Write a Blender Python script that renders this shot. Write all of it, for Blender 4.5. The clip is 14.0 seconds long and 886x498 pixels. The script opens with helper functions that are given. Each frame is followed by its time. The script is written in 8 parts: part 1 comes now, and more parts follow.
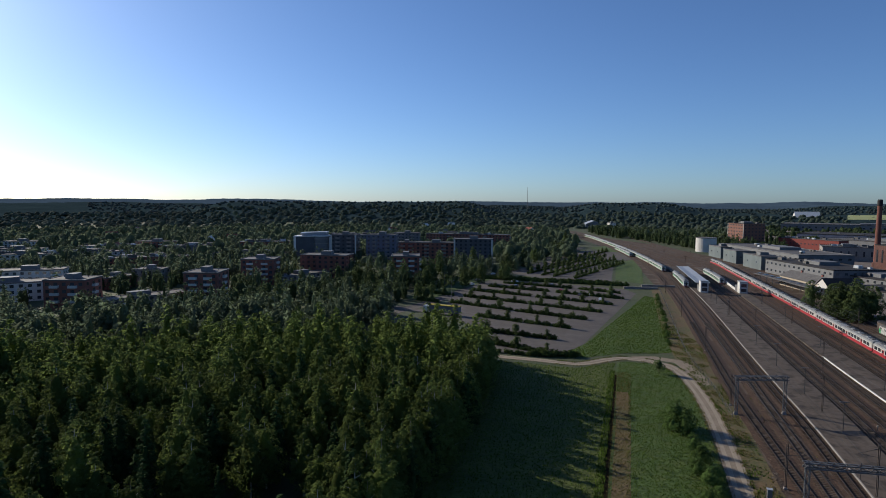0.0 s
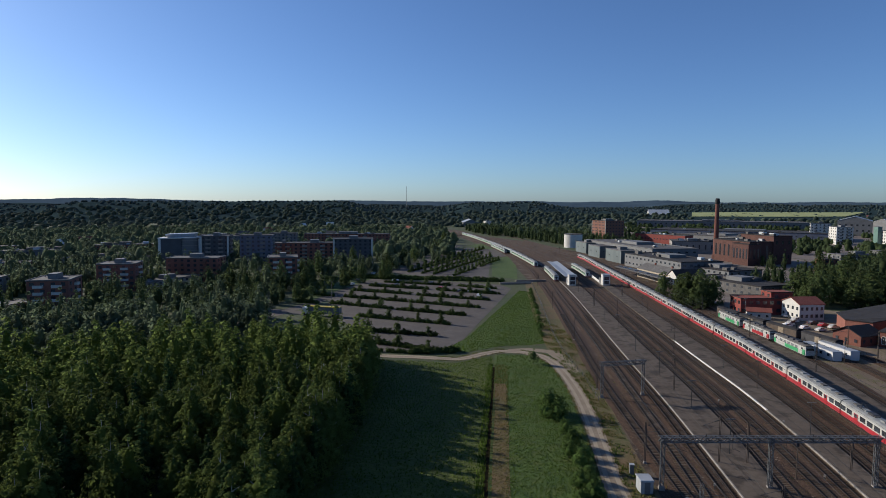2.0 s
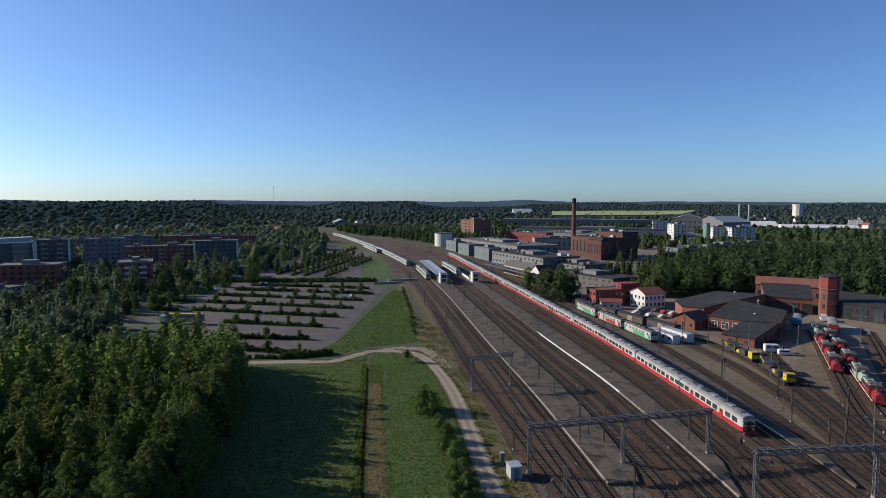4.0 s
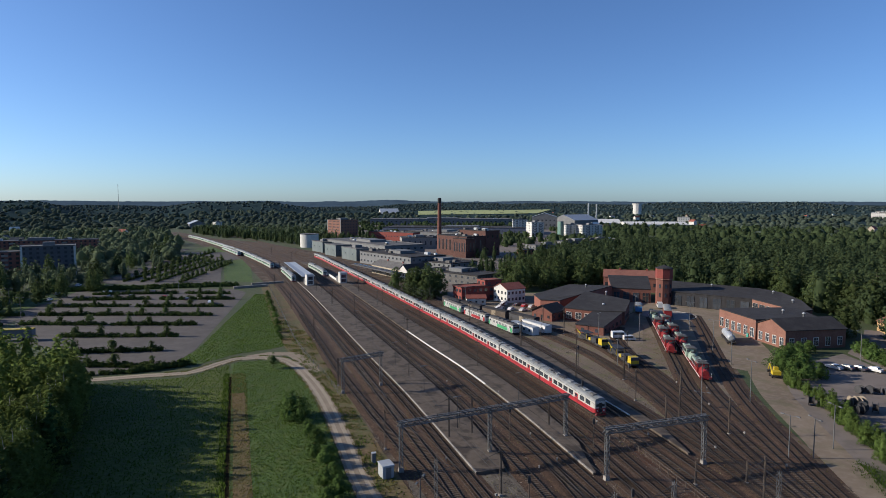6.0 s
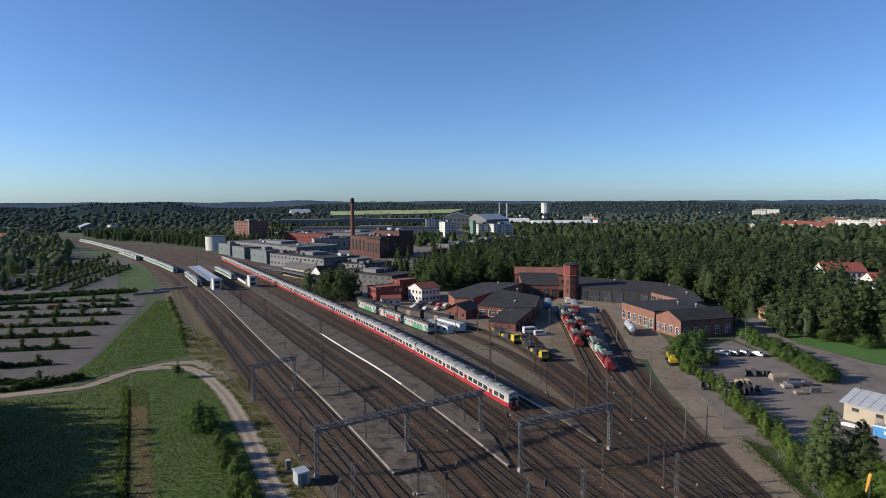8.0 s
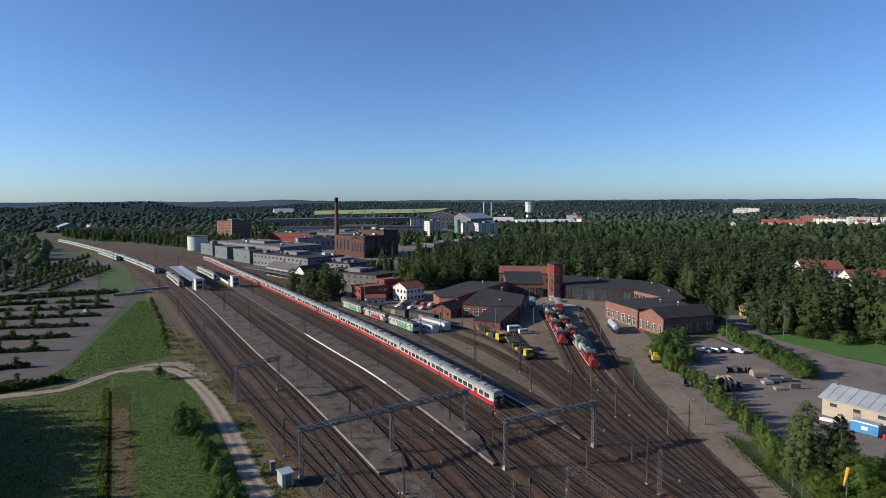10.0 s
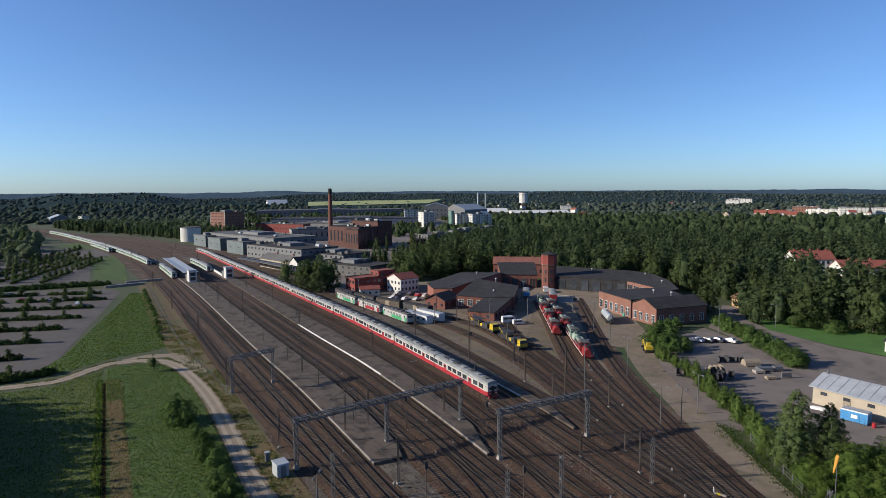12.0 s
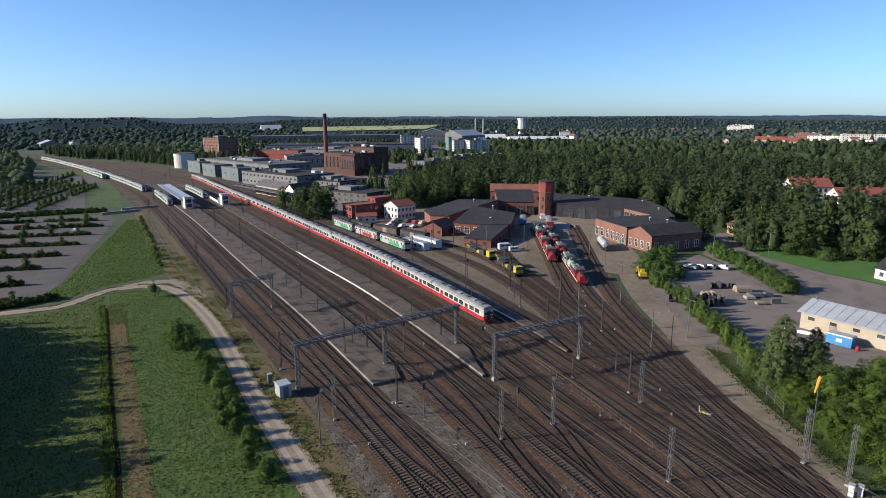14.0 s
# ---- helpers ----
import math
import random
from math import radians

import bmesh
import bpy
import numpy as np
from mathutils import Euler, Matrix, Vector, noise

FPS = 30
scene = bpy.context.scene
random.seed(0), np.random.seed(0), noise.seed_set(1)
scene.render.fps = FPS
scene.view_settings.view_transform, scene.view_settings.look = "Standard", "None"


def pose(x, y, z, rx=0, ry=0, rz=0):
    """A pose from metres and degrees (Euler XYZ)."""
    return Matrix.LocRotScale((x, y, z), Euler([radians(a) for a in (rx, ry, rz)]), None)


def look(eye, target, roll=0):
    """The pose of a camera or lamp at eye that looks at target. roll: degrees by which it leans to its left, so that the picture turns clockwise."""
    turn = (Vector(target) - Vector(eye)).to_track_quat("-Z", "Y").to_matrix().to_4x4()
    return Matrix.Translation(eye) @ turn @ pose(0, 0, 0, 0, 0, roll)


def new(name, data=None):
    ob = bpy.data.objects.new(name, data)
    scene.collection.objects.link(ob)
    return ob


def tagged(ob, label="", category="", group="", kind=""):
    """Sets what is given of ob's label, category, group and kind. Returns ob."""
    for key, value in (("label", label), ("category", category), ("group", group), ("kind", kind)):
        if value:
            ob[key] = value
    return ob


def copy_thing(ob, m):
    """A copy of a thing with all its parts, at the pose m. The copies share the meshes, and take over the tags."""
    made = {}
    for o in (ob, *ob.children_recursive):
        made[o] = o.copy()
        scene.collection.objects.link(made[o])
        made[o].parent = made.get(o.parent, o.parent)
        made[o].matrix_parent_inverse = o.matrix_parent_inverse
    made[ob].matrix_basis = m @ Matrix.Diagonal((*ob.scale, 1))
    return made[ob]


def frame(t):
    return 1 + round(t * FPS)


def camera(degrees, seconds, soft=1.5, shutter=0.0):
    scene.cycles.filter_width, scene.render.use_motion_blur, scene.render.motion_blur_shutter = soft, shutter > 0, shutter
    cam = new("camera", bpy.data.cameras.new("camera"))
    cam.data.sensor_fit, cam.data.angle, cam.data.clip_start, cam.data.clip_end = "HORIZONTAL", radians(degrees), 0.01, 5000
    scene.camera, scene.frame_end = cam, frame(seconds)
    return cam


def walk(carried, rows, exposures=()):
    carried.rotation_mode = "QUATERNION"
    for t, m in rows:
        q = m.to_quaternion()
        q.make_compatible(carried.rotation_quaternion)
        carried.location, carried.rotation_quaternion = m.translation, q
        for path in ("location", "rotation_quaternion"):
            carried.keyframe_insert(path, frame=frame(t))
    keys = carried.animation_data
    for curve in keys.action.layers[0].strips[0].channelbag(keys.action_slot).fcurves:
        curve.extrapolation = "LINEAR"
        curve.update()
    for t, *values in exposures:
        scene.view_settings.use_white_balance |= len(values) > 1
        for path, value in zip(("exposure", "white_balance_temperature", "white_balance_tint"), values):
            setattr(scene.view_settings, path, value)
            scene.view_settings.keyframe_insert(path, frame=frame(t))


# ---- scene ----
cam = camera(73.1, 14.0, soft=0.52)
# the drone hovers 46 m over the yard and only turns: seconds, tilt, lean, heading
TURNS = [
    (0.0, 85.59, -0.368, 19.328),
    (0.5, 85.539, -0.492, 17.795),
    (1.0, 85.565, -0.412, 15.206),
    (1.5, 85.565, -0.375, 11.87),
    (2.0, 85.571, -0.25, 7.83),
    (2.5, 85.567, -0.082, 4.589),
    (3.0, 85.584, -0.062, 1.616),
    (5.5, 85.606, -0.164, -13.912),
    (6.0, 85.599, -0.039, -17.119),
    (6.5, 85.598, 0.064, -19.769),
    (7.0, 85.613, 0.064, -21.396),
    (7.5, 85.605, 0.171, -23.572),
    (8.0, 85.589, 0.217, -25.39),
    (8.5, 85.588, 0.263, -26.076),
    (11.0, 85.353, 0.273, -27.19),
    (11.5, 85.148, 0.292, -27.321),
    (12.0, 84.642, 0.342, -27.45),
    (12.5, 82.874, 0.305, -27.541),
    (13.0, 80.972, 0.336, -27.623),
    (13.5, 79.289, 0.278, -27.661),
    (14.0, 77.663, 0.231, -27.727),
]
walk(cam, [(t, pose(0, 0, 46, a, b, c)) for t, a, b, c in TURNS],
     exposures=[(0.0, 0.14), (1.0, 0.15), (3.0, 0.34), (6.5, 0.50), (8.5, 0.52), (11.0, 0.50), (12.2, 0.52), (14.0, 0.78)])

# ---- light ----
SUN_AZ = 161.5      # degrees from +x towards +y
SUN_EL = 21.5
world = bpy.data.worlds.new("sky")
scene.world = world
world.use_nodes = True
wn = world.node_tree
wn.nodes.clear()
sky = wn.nodes.new("ShaderNodeTexSky")
sky.sky_type = "NISHITA"
sky.sun_disc = False
sky.sun_elevation = radians(SUN_EL)
sky.sun_rotation = radians(90 - SUN_AZ)
sky.altitude = 100
sky.air_density = 0.8
sky.dust_density = 0.6
sky.ozone_density = 3.4
wbg = wn.nodes.new("ShaderNodeBackground")
wbg.inputs["Strength"].default_value = 0.091
wout = wn.nodes.new("ShaderNodeOutputWorld")
clear_air = wn.nodes.new("ShaderNodeMix")
clear_air.data_type, clear_air.blend_type = "RGBA", "MULTIPLY"
clear_air.inputs["Factor"].default_value = 1.0
clear_air.inputs["B"].default_value = (0.775, 0.95, 1.185, 1)
wn.links.new(sky.outputs[0], clear_air.inputs["A"])
wn.links.new(clear_air.outputs["Result"], wbg.inputs["Color"])
wn.links.new(wbg.outputs[0], wout.inputs["Surface"])
sun_data = bpy.data.lights.new("sun", "SUN")
sun_data.energy = 5.0
sun_data.angle = radians(0.55)
sun_data.color = (1.0, 0.90, 0.76)
sun = new("sun", sun_data)
sv = Vector((math.cos(radians(SUN_AZ)) * math.cos(radians(SUN_EL)), math.sin(radians(SUN_AZ)) * math.cos(radians(SUN_EL)), math.sin(radians(SUN_EL))))
sun.matrix_world = look(sv * 500, (0, 0, 0))

# ---- materials ----
def mat(name, c1, c2=None, scale=1.0, c3=None, scale3=8.0, amount=0.5, rough=0.85, bump=0.0, bump_scale=6.0, metal=0.0, vary=0.0, island=0.0, spec=0.3, c4=None, scale4=2.0, amount4=0.6):
    """Two colours in soft blotches, a third in finer grain, relief, and a shift of tone from piece to piece."""
    m = bpy.data.materials.new(name)
    m.use_nodes = True
    nt = m.node_tree
    b = nt.nodes["Principled BSDF"]
    b.inputs["Roughness"].default_value = rough
    b.inputs["Metallic"].default_value = metal
    b.inputs["Specular IOR Level"].default_value = spec
    tc = nt.nodes.new("ShaderNodeTexCoord")

    def noise_fac(sc, lo, hi, detail=4.0):
        n = nt.nodes.new("ShaderNodeTexNoise")
        n.inputs["Scale"].default_value = sc
        n.inputs["Detail"].default_value = detail
        nt.links.new(tc.outputs["Object"], n.inputs["Vector"])
        r = nt.nodes.new("ShaderNodeMapRange")
        r.inputs["From Min"].default_value, r.inputs["From Max"].default_value = lo, hi
        nt.links.new(n.outputs["Fac"], r.inputs["Value"])
        return r.outputs["Result"]

    def mix(fac, a, bcol, kind="MIX"):
        x = nt.nodes.new("ShaderNodeMix")
        x.data_type, x.blend_type = "RGBA", kind
        for sock, val in ((x.inputs["Factor"], fac), (x.inputs["A"], a), (x.inputs["B"], bcol)):
            if isinstance(val, (int, float)):
                sock.default_value = val
            elif isinstance(val, tuple):
                sock.default_value = (*val, 1)
            else:
                nt.links.new(val, sock)
        return x.outputs["Result"]

    c2 = c2 or tuple(v * 0.8 for v in c1)
    col = mix(noise_fac(scale, 0.35, 0.65), tuple(c1), tuple(c2))
    if c3:
        f3 = nt.nodes.new("ShaderNodeMath")
        f3.operation = "MULTIPLY"
        f3.inputs[1].default_value = amount
        nt.links.new(noise_fac(scale3, 0.45, 0.7, 6.0), f3.inputs[0])
        col = mix(f3.outputs[0], col, tuple(c3))
    if c4:
        f4 = nt.nodes.new("ShaderNodeMath")
        f4.operation = "MULTIPLY"
        f4.inputs[1].default_value = amount4
        nt.links.new(noise_fac(scale4, 0.5, 0.62, 8.0), f4.inputs[0])
        col = mix(f4.outputs[0], col, tuple(c4))
    for amt, node, out in ((vary, "ShaderNodeObjectInfo", "Random"), (island, "ShaderNodeNewGeometry", "Random Per Island")):
        if amt:
            o = nt.nodes.new(node)
            r = nt.nodes.new("ShaderNodeMapRange")
            r.inputs["To Min"].default_value, r.inputs["To Max"].default_value = 1 - amt, 1 + amt
            nt.links.new(o.outputs[out], r.inputs["Value"])
            h = nt.nodes.new("ShaderNodeHueSaturation")
            nt.links.new(r.outputs["Result"], h.inputs["Value"])
            nt.links.new(col, h.inputs["Color"])
            col = h.outputs["Color"]
    nt.links.new(col, b.inputs["Base Color"])
    if bump:
        n = nt.nodes.new("ShaderNodeTexNoise")
        n.inputs["Scale"].default_value = bump_scale
        n.inputs["Detail"].default_value = 5
        nt.links.new(tc.outputs["Object"], n.inputs["Vector"])
        bp = nt.nodes.new("ShaderNodeBump")
        bp.inputs["Strength"].default_value = min(1.0, bump)
        bp.inputs["Distance"].default_value = 0.4 / bump_scale
        nt.links.new(n.outputs["Fac"], bp.inputs["Height"])
        nt.links.new(bp.outputs["Normal"], b.inputs["Normal"])
    return m


def leafy(name, c1, c2, vary=0.28, island=0.13, glow=0.35):
    """Leaves: rough, a little light comes through them; tone differs from tree to tree and leaf to leaf."""
    m = mat(name, c1, c2, scale=0.25, rough=0.85, vary=vary, island=island, spec=0.02)
    nt = m.node_tree
    b = nt.nodes["Principled BSDF"]
    tr = nt.nodes.new("ShaderNodeBsdfTranslucent")
    nt.links.new(b.inputs["Base Color"].links[0].from_socket, tr.inputs["Color"])
    mx = nt.nodes.new("ShaderNodeMixShader")
    mx.inputs[0].default_value = glow
    nt.links.new(b.outputs[0], mx.inputs[1])
    nt.links.new(tr.outputs[0], mx.inputs[2])
    nt.links.new(mx.outputs[0], nt.nodes["Material Output"].inputs["Surface"])
    return m


M_GROUND = mat("rough_land", (0.036, 0.056, 0.020), (0.056, 0.068, 0.027), 0.02, (0.075, 0.068, 0.042), 0.3, 0.5, bump=0.6, bump_scale=0.8)
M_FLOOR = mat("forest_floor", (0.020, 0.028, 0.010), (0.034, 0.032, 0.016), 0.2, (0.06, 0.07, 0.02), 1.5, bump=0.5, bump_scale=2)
M_BALLAST = mat("ballast", (0.062, 0.043, 0.030), (0.062, 0.034, 0.020), 0.035, (0.016, 0.011, 0.008), 5.0, 0.9, rough=0.95, bump=1.0, bump_scale=3, c4=(0.130, 0.099, 0.070), scale4=0.12, amount4=0.6)
M_RUST = mat("rusty_ballast", (0.056, 0.032, 0.020), (0.070, 0.038, 0.022), 0.08, (0.013, 0.008, 0.006), 5.0, 0.9, rough=0.95, bump=1.0, bump_scale=5, c4=(0.112, 0.073, 0.048), scale4=1.6, amount4=0.4)
M_MEADOW = mat("tall_grass", (0.047, 0.069, 0.010), (0.073, 0.091, 0.014), 0.09, (0.031, 0.045, 0.008), 0.7, 0.7, bump=1.0, bump_scale=1.2)
M_MOWN = mat("grass_strip", (0.040, 0.078, 0.013), (0.060, 0.098, 0.019), 0.09, (0.085, 0.084, 0.022), 0.3, 0.4, bump=0.8, bump_scale=1.6, c4=(0.026, 0.052, 0.010), scale4=0.5, amount4=0.6)
M_DRY = mat("dry_grass", (0.117, 0.078, 0.036), (0.068, 0.074, 0.024), 0.12, (0.153, 0.101, 0.056), 0.9, 0.6, bump=0.8, bump_scale=2)
M_DIRT = mat("dirt_road", (0.226, 0.182, 0.135), (0.175, 0.141, 0.103), 0.15, (0.268, 0.222, 0.171), 1.4, 0.6, rough=0.95, bump=0.4, bump_scale=5)
M_YARD = mat("yard_gravel", (0.185, 0.146, 0.108), (0.138, 0.106, 0.076), 0.06, (0.232, 0.190, 0.148), 0.7, 0.5, rough=0.95, bump=0.4, bump_scale=5, c4=(0.098, 0.092, 0.046), scale4=0.18, amount4=0.45)
M_ASPHALT = mat("worn_asphalt", (0.070, 0.062, 0.058), (0.087, 0.077, 0.071), 0.05, (0.054, 0.048, 0.045), 0.4, 0.5, rough=0.9, bump=0.25, bump_scale=9, c4=(0.108, 0.097, 0.089), scale4=0.25, amount4=0.35)
M_PLAT = mat("platform_asphalt", (0.084, 0.066, 0.051), (0.104, 0.083, 0.065), 0.07, (0.058, 0.045, 0.035), 0.9, 0.7, rough=0.9, bump=0.5, bump_scale=6, c4=(0.030, 0.023, 0.018), scale4=0.30, amount4=0.75)
M_CONC = mat("concrete", (0.25, 0.23, 0.21), (0.19, 0.175, 0.16), 0.6, (0.25, 0.24, 0.22), 3, 0.4, rough=0.9, bump=0.2)
M_WHITE = mat("white_paint", (0.612, 0.612, 0.595), (0.527, 0.518, 0.493), 0.4, (0.425, 0.408, 0.374), 2, 0.3, rough=0.6)
M_RAIL = mat("rail_steel", (0.016, 0.011, 0.009), (0.024, 0.017, 0.014), 0.3, rough=0.6, metal=0.0)
M_SLEEPER = mat("sleeper", (0.094, 0.073, 0.054), (0.062, 0.046, 0.033), 1.0, (0.124, 0.101, 0.078), 3, 0.5, rough=0.95, vary=0.3, island=0.3)
M_TIMBER = mat("timber_sleeper", (0.060, 0.041, 0.028), (0.040, 0.027, 0.018), 1.0, (0.088, 0.066, 0.048), 3, 0.5, rough=0.95, vary=0.3, island=0.3)
M_STEEL = mat("galvanised_steel", (0.13, 0.135, 0.14), (0.095, 0.10, 0.105), 0.8, (0.10, 0.09, 0.085), 3, 0.4, rough=0.6, metal=0.3)
M_DARKSTEEL = mat("dark_steel", (0.055, 0.055, 0.06), (0.04, 0.04, 0.042), 1.0, rough=0.6, metal=0.3)
M_POLE = mat("rusty_pole", (0.085, 0.065, 0.052), (0.06, 0.048, 0.04), 1.0, rough=0.8)
M_WIRE = mat("wire", (0.030, 0.030, 0.031), (0.024, 0.024, 0.025), 1.0, rough=0.5, metal=0.5)
M_BRICK = mat("red_brick", (0.148, 0.058, 0.044), (0.115, 0.045, 0.035), 0.25, (0.185, 0.099, 0.078), 3, 0.35, rough=0.9, bump=0.3, bump_scale=8)
M_BRICK2 = mat("brown_brick", (0.215, 0.086, 0.064), (0.170, 0.068, 0.053), 0.2, (0.26, 0.13, 0.10), 2, 0.3, rough=0.9)
# power house brick, with the shade on its walls put into the colour
M_SHADEBRICK = mat("shaded_brick", (0.080, 0.037, 0.031), (0.060, 0.029, 0.025), 0.15, (0.145, 0.075, 0.06), 1.5, 0.4, rough=0.9, bump=0.3, bump_scale=8)
M_BRICKLIGHT = mat("orange_brick", (0.188, 0.090, 0.067), (0.148, 0.069, 0.051), 0.3, (0.232, 0.138, 0.108), 2.5, 0.35, rough=0.9)
M_REDPAINT = mat("red_plaster", (0.194, 0.041, 0.034), (0.156, 0.034, 0.028), 0.4, (0.221, 0.068, 0.057), 2, 0.4, rough=0.8)
M_ROOF = mat("bitumen_roof", (0.021, 0.020, 0.022), (0.029, 0.028, 0.030), 0.12, (0.014, 0.013, 0.015), 0.7, 0.6, rough=0.9, bump=0.25, bump_scale=3, c4=(0.042, 0.041, 0.042), scale4=0.3, amount4=0.4)
M_ROOFGREY = mat("grey_roof", (0.10, 0.096, 0.092), (0.075, 0.072, 0.07), 0.15, (0.15, 0.145, 0.14), 0.8, 0.5, rough=0.8)
M_SHEET = mat("pale_sheet_roof", (0.374, 0.396, 0.418), (0.302, 0.324, 0.346), 0.4, (0.252, 0.266, 0.281), 2, 0.3, rough=0.45, metal=0.2)
M_TILE = mat("red_tile_roof", (0.230, 0.068, 0.048), (0.180, 0.054, 0.040), 0.3, (0.271, 0.117, 0.090), 2, 0.4, rough=0.85, bump=0.4, bump_scale=5)
M_PLASTER = mat("white_render", (0.518, 0.511, 0.481), (0.444, 0.437, 0.407), 0.25, (0.370, 0.355, 0.333), 1.5, 0.3, rough=0.85)
M_BEIGE = mat("beige_render", (0.370, 0.319, 0.246), (0.318, 0.274, 0.213), 0.3, (0.266, 0.228, 0.180), 1.5, 0.3, rough=0.85)
M_YELLOWWALL = mat("yellow_boards", (0.341, 0.232, 0.119), (0.298, 0.197, 0.098), 0.6, rough=0.8)
M_GREYWALL = mat("grey_cladding", (0.139, 0.143, 0.148), (0.111, 0.115, 0.120), 0.2, (0.180, 0.184, 0.189), 1, 0.3, rough=0.7)
M_GREENGREY = mat("greenish_cladding", (0.12, 0.145, 0.148), (0.09, 0.112, 0.116), 0.15, rough=0.6)
M_BLUEWALL = mat("slate_blue_cladding", (0.125, 0.140, 0.185), (0.098, 0.112, 0.150), 0.2, (0.16, 0.17, 0.2), 1.5, 0.3, rough=0.7)
M_SLATE = mat("dark_slate_cladding", (0.072, 0.078, 0.090), (0.056, 0.060, 0.070), 0.2, (0.1, 0.105, 0.115), 1.5, 0.3, rough=0.7)
M_GLASS = mat("window_glass", (0.028, 0.034, 0.042), (0.045, 0.052, 0.062), 0.7, rough=0.12, spec=0.8, vary=0.4)
M_DARK = mat("dark_underframe", (0.022, 0.02, 0.02), (0.035, 0.03, 0.027), 1.0, rough=0.8)
M_TRED = mat("train_red", (0.33, 0.018, 0.030), (0.26, 0.016, 0.024), 0.6, (0.20, 0.03, 0.03), 3, 0.4, rough=0.45, spec=0.4)
M_TWHITE = mat("train_cream", (0.420, 0.412, 0.386), (0.336, 0.328, 0.307), 0.5, (0.277, 0.260, 0.235), 3, 0.4, rough=0.45, spec=0.4)
M_LOCOWHITE = mat("dirty_white", (0.42, 0.43, 0.42), (0.32, 0.325, 0.31), 0.6, (0.20, 0.19, 0.17), 2.5, 0.5, rough=0.5)
M_TROOF = mat("train_roof", (0.252, 0.262, 0.259), (0.189, 0.196, 0.195), 0.5, (0.140, 0.140, 0.136), 1.5, 0.5, rough=0.55)
M_TGREEN = mat("train_green", (0.05, 0.30, 0.13), (0.04, 0.25, 0.11), 0.6, rough=0.4, spec=0.5)
M_TMINT = mat("train_pale_green", (0.44, 0.52, 0.48), (0.36, 0.43, 0.40), 0.6, (0.24, 0.27, 0.25), 2.5, 0.4, rough=0.4)
M_LOCORED = mat("loco_red", (0.218, 0.018, 0.020), (0.172, 0.016, 0.018), 0.6, (0.115, 0.030, 0.025), 2.5, 0.5, rough=0.5)
M_LOCOGREEN = mat("loco_faded_green", (0.26, 0.33, 0.27), (0.20, 0.26, 0.21), 0.6, (0.14, 0.15, 0.12), 2, 0.4, rough=0.6)
M_YELLOW = mat("machine_yellow", (0.446, 0.336, 0.020), (0.374, 0.266, 0.020), 0.8, (0.216, 0.154, 0.030), 3, 0.4, rough=0.5)
M_BLUE = mat("skip_blue", (0.05, 0.22, 0.46), (0.04, 0.18, 0.38), 0.6, (0.12, 0.20, 0.28), 3, 0.4, rough=0.5)
M_TEAL = mat("teal_paint", (0.03, 0.26, 0.22), (0.025, 0.2, 0.17), 0.6, rough=0.6)
M_CARPAINT = mat("car_paint", (0.35, 0.35, 0.36), (0.30, 0.30, 0.31), 0.5, rough=0.3, vary=0.9, spec=0.6)
M_CARWHITE = mat("white_car_paint", (0.510, 0.510, 0.510), (0.476, 0.476, 0.476), 0.5, rough=0.3, spec=0.6)
M_CARDARK = mat("dark_car_paint", (0.035, 0.04, 0.055), (0.03, 0.03, 0.04), 0.5, rough=0.3, spec=0.6)
M_RUBBER = mat("tyre", (0.02, 0.02, 0.02), (0.028, 0.027, 0.026), 2, rough=0.9)
M_WOOD = mat("weathered_wood", (0.25, 0.21, 0.16), (0.19, 0.155, 0.115), 1.2, rough=0.9)
M_BARK = mat("bark", (0.11, 0.09, 0.07), (0.075, 0.06, 0.045), 2, (0.16, 0.14, 0.12), 5, 0.4, rough=0.95)
M_BIRCHBARK = mat("birch_bark", (0.45, 0.43, 0.40), (0.36, 0.34, 0.31), 2, (0.08, 0.07, 0.06), 4, 0.6, rough=0.9)
M_LEAF = leafy("birch_leaves", (0.086, 0.124, 0.034), (0.116, 0.150, 0.044), glow=0.55)
M_LEAFDARK = leafy("dark_leaves", (0.070, 0.100, 0.040), (0.096, 0.127, 0.050), glow=0.48)
M_SPRUCE = leafy("spruce_needles", (0.022, 0.045, 0.016), (0.030, 0.058, 0.018), glow=0.15)
M_HEDGE = leafy("hedge_leaves", (0.040, 0.066, 0.020), (0.056, 0.080, 0.026))
M_BUSH = leafy("willow_leaves", (0.056, 0.098, 0.028), (0.076, 0.120, 0.036))
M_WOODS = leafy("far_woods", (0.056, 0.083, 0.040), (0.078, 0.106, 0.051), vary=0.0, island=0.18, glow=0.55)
# belt leaves made paler and bluer, haze put into the leaf colour
M_BELT = leafy("hazed_belt_leaves", (0.100, 0.136, 0.082), (0.130, 0.162, 0.102), vary=0.0, island=0.2, glow=0.6)
# the next four hold the haze of distance in their bluish base colours
M_HAZEWOODS = leafy("hazed_distant_woods", (0.082, 0.110, 0.086), (0.110, 0.138, 0.108), vary=0.0, island=0.3, glow=0.6)
M_HILLWOODS = leafy("hazed_hill_woods", (0.072, 0.100, 0.098), (0.094, 0.124, 0.120), vary=0.0, island=0.25, glow=0.6)
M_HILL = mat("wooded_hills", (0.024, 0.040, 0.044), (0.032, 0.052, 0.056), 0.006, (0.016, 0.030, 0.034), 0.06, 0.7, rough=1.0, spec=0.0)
M_HAZERIDGE = mat("hazed_far_hills", (0.050, 0.078, 0.106), (0.062, 0.094, 0.126), 0.003, (0.040, 0.064, 0.090), 0.03, 0.6, rough=1.0, spec=0.0)
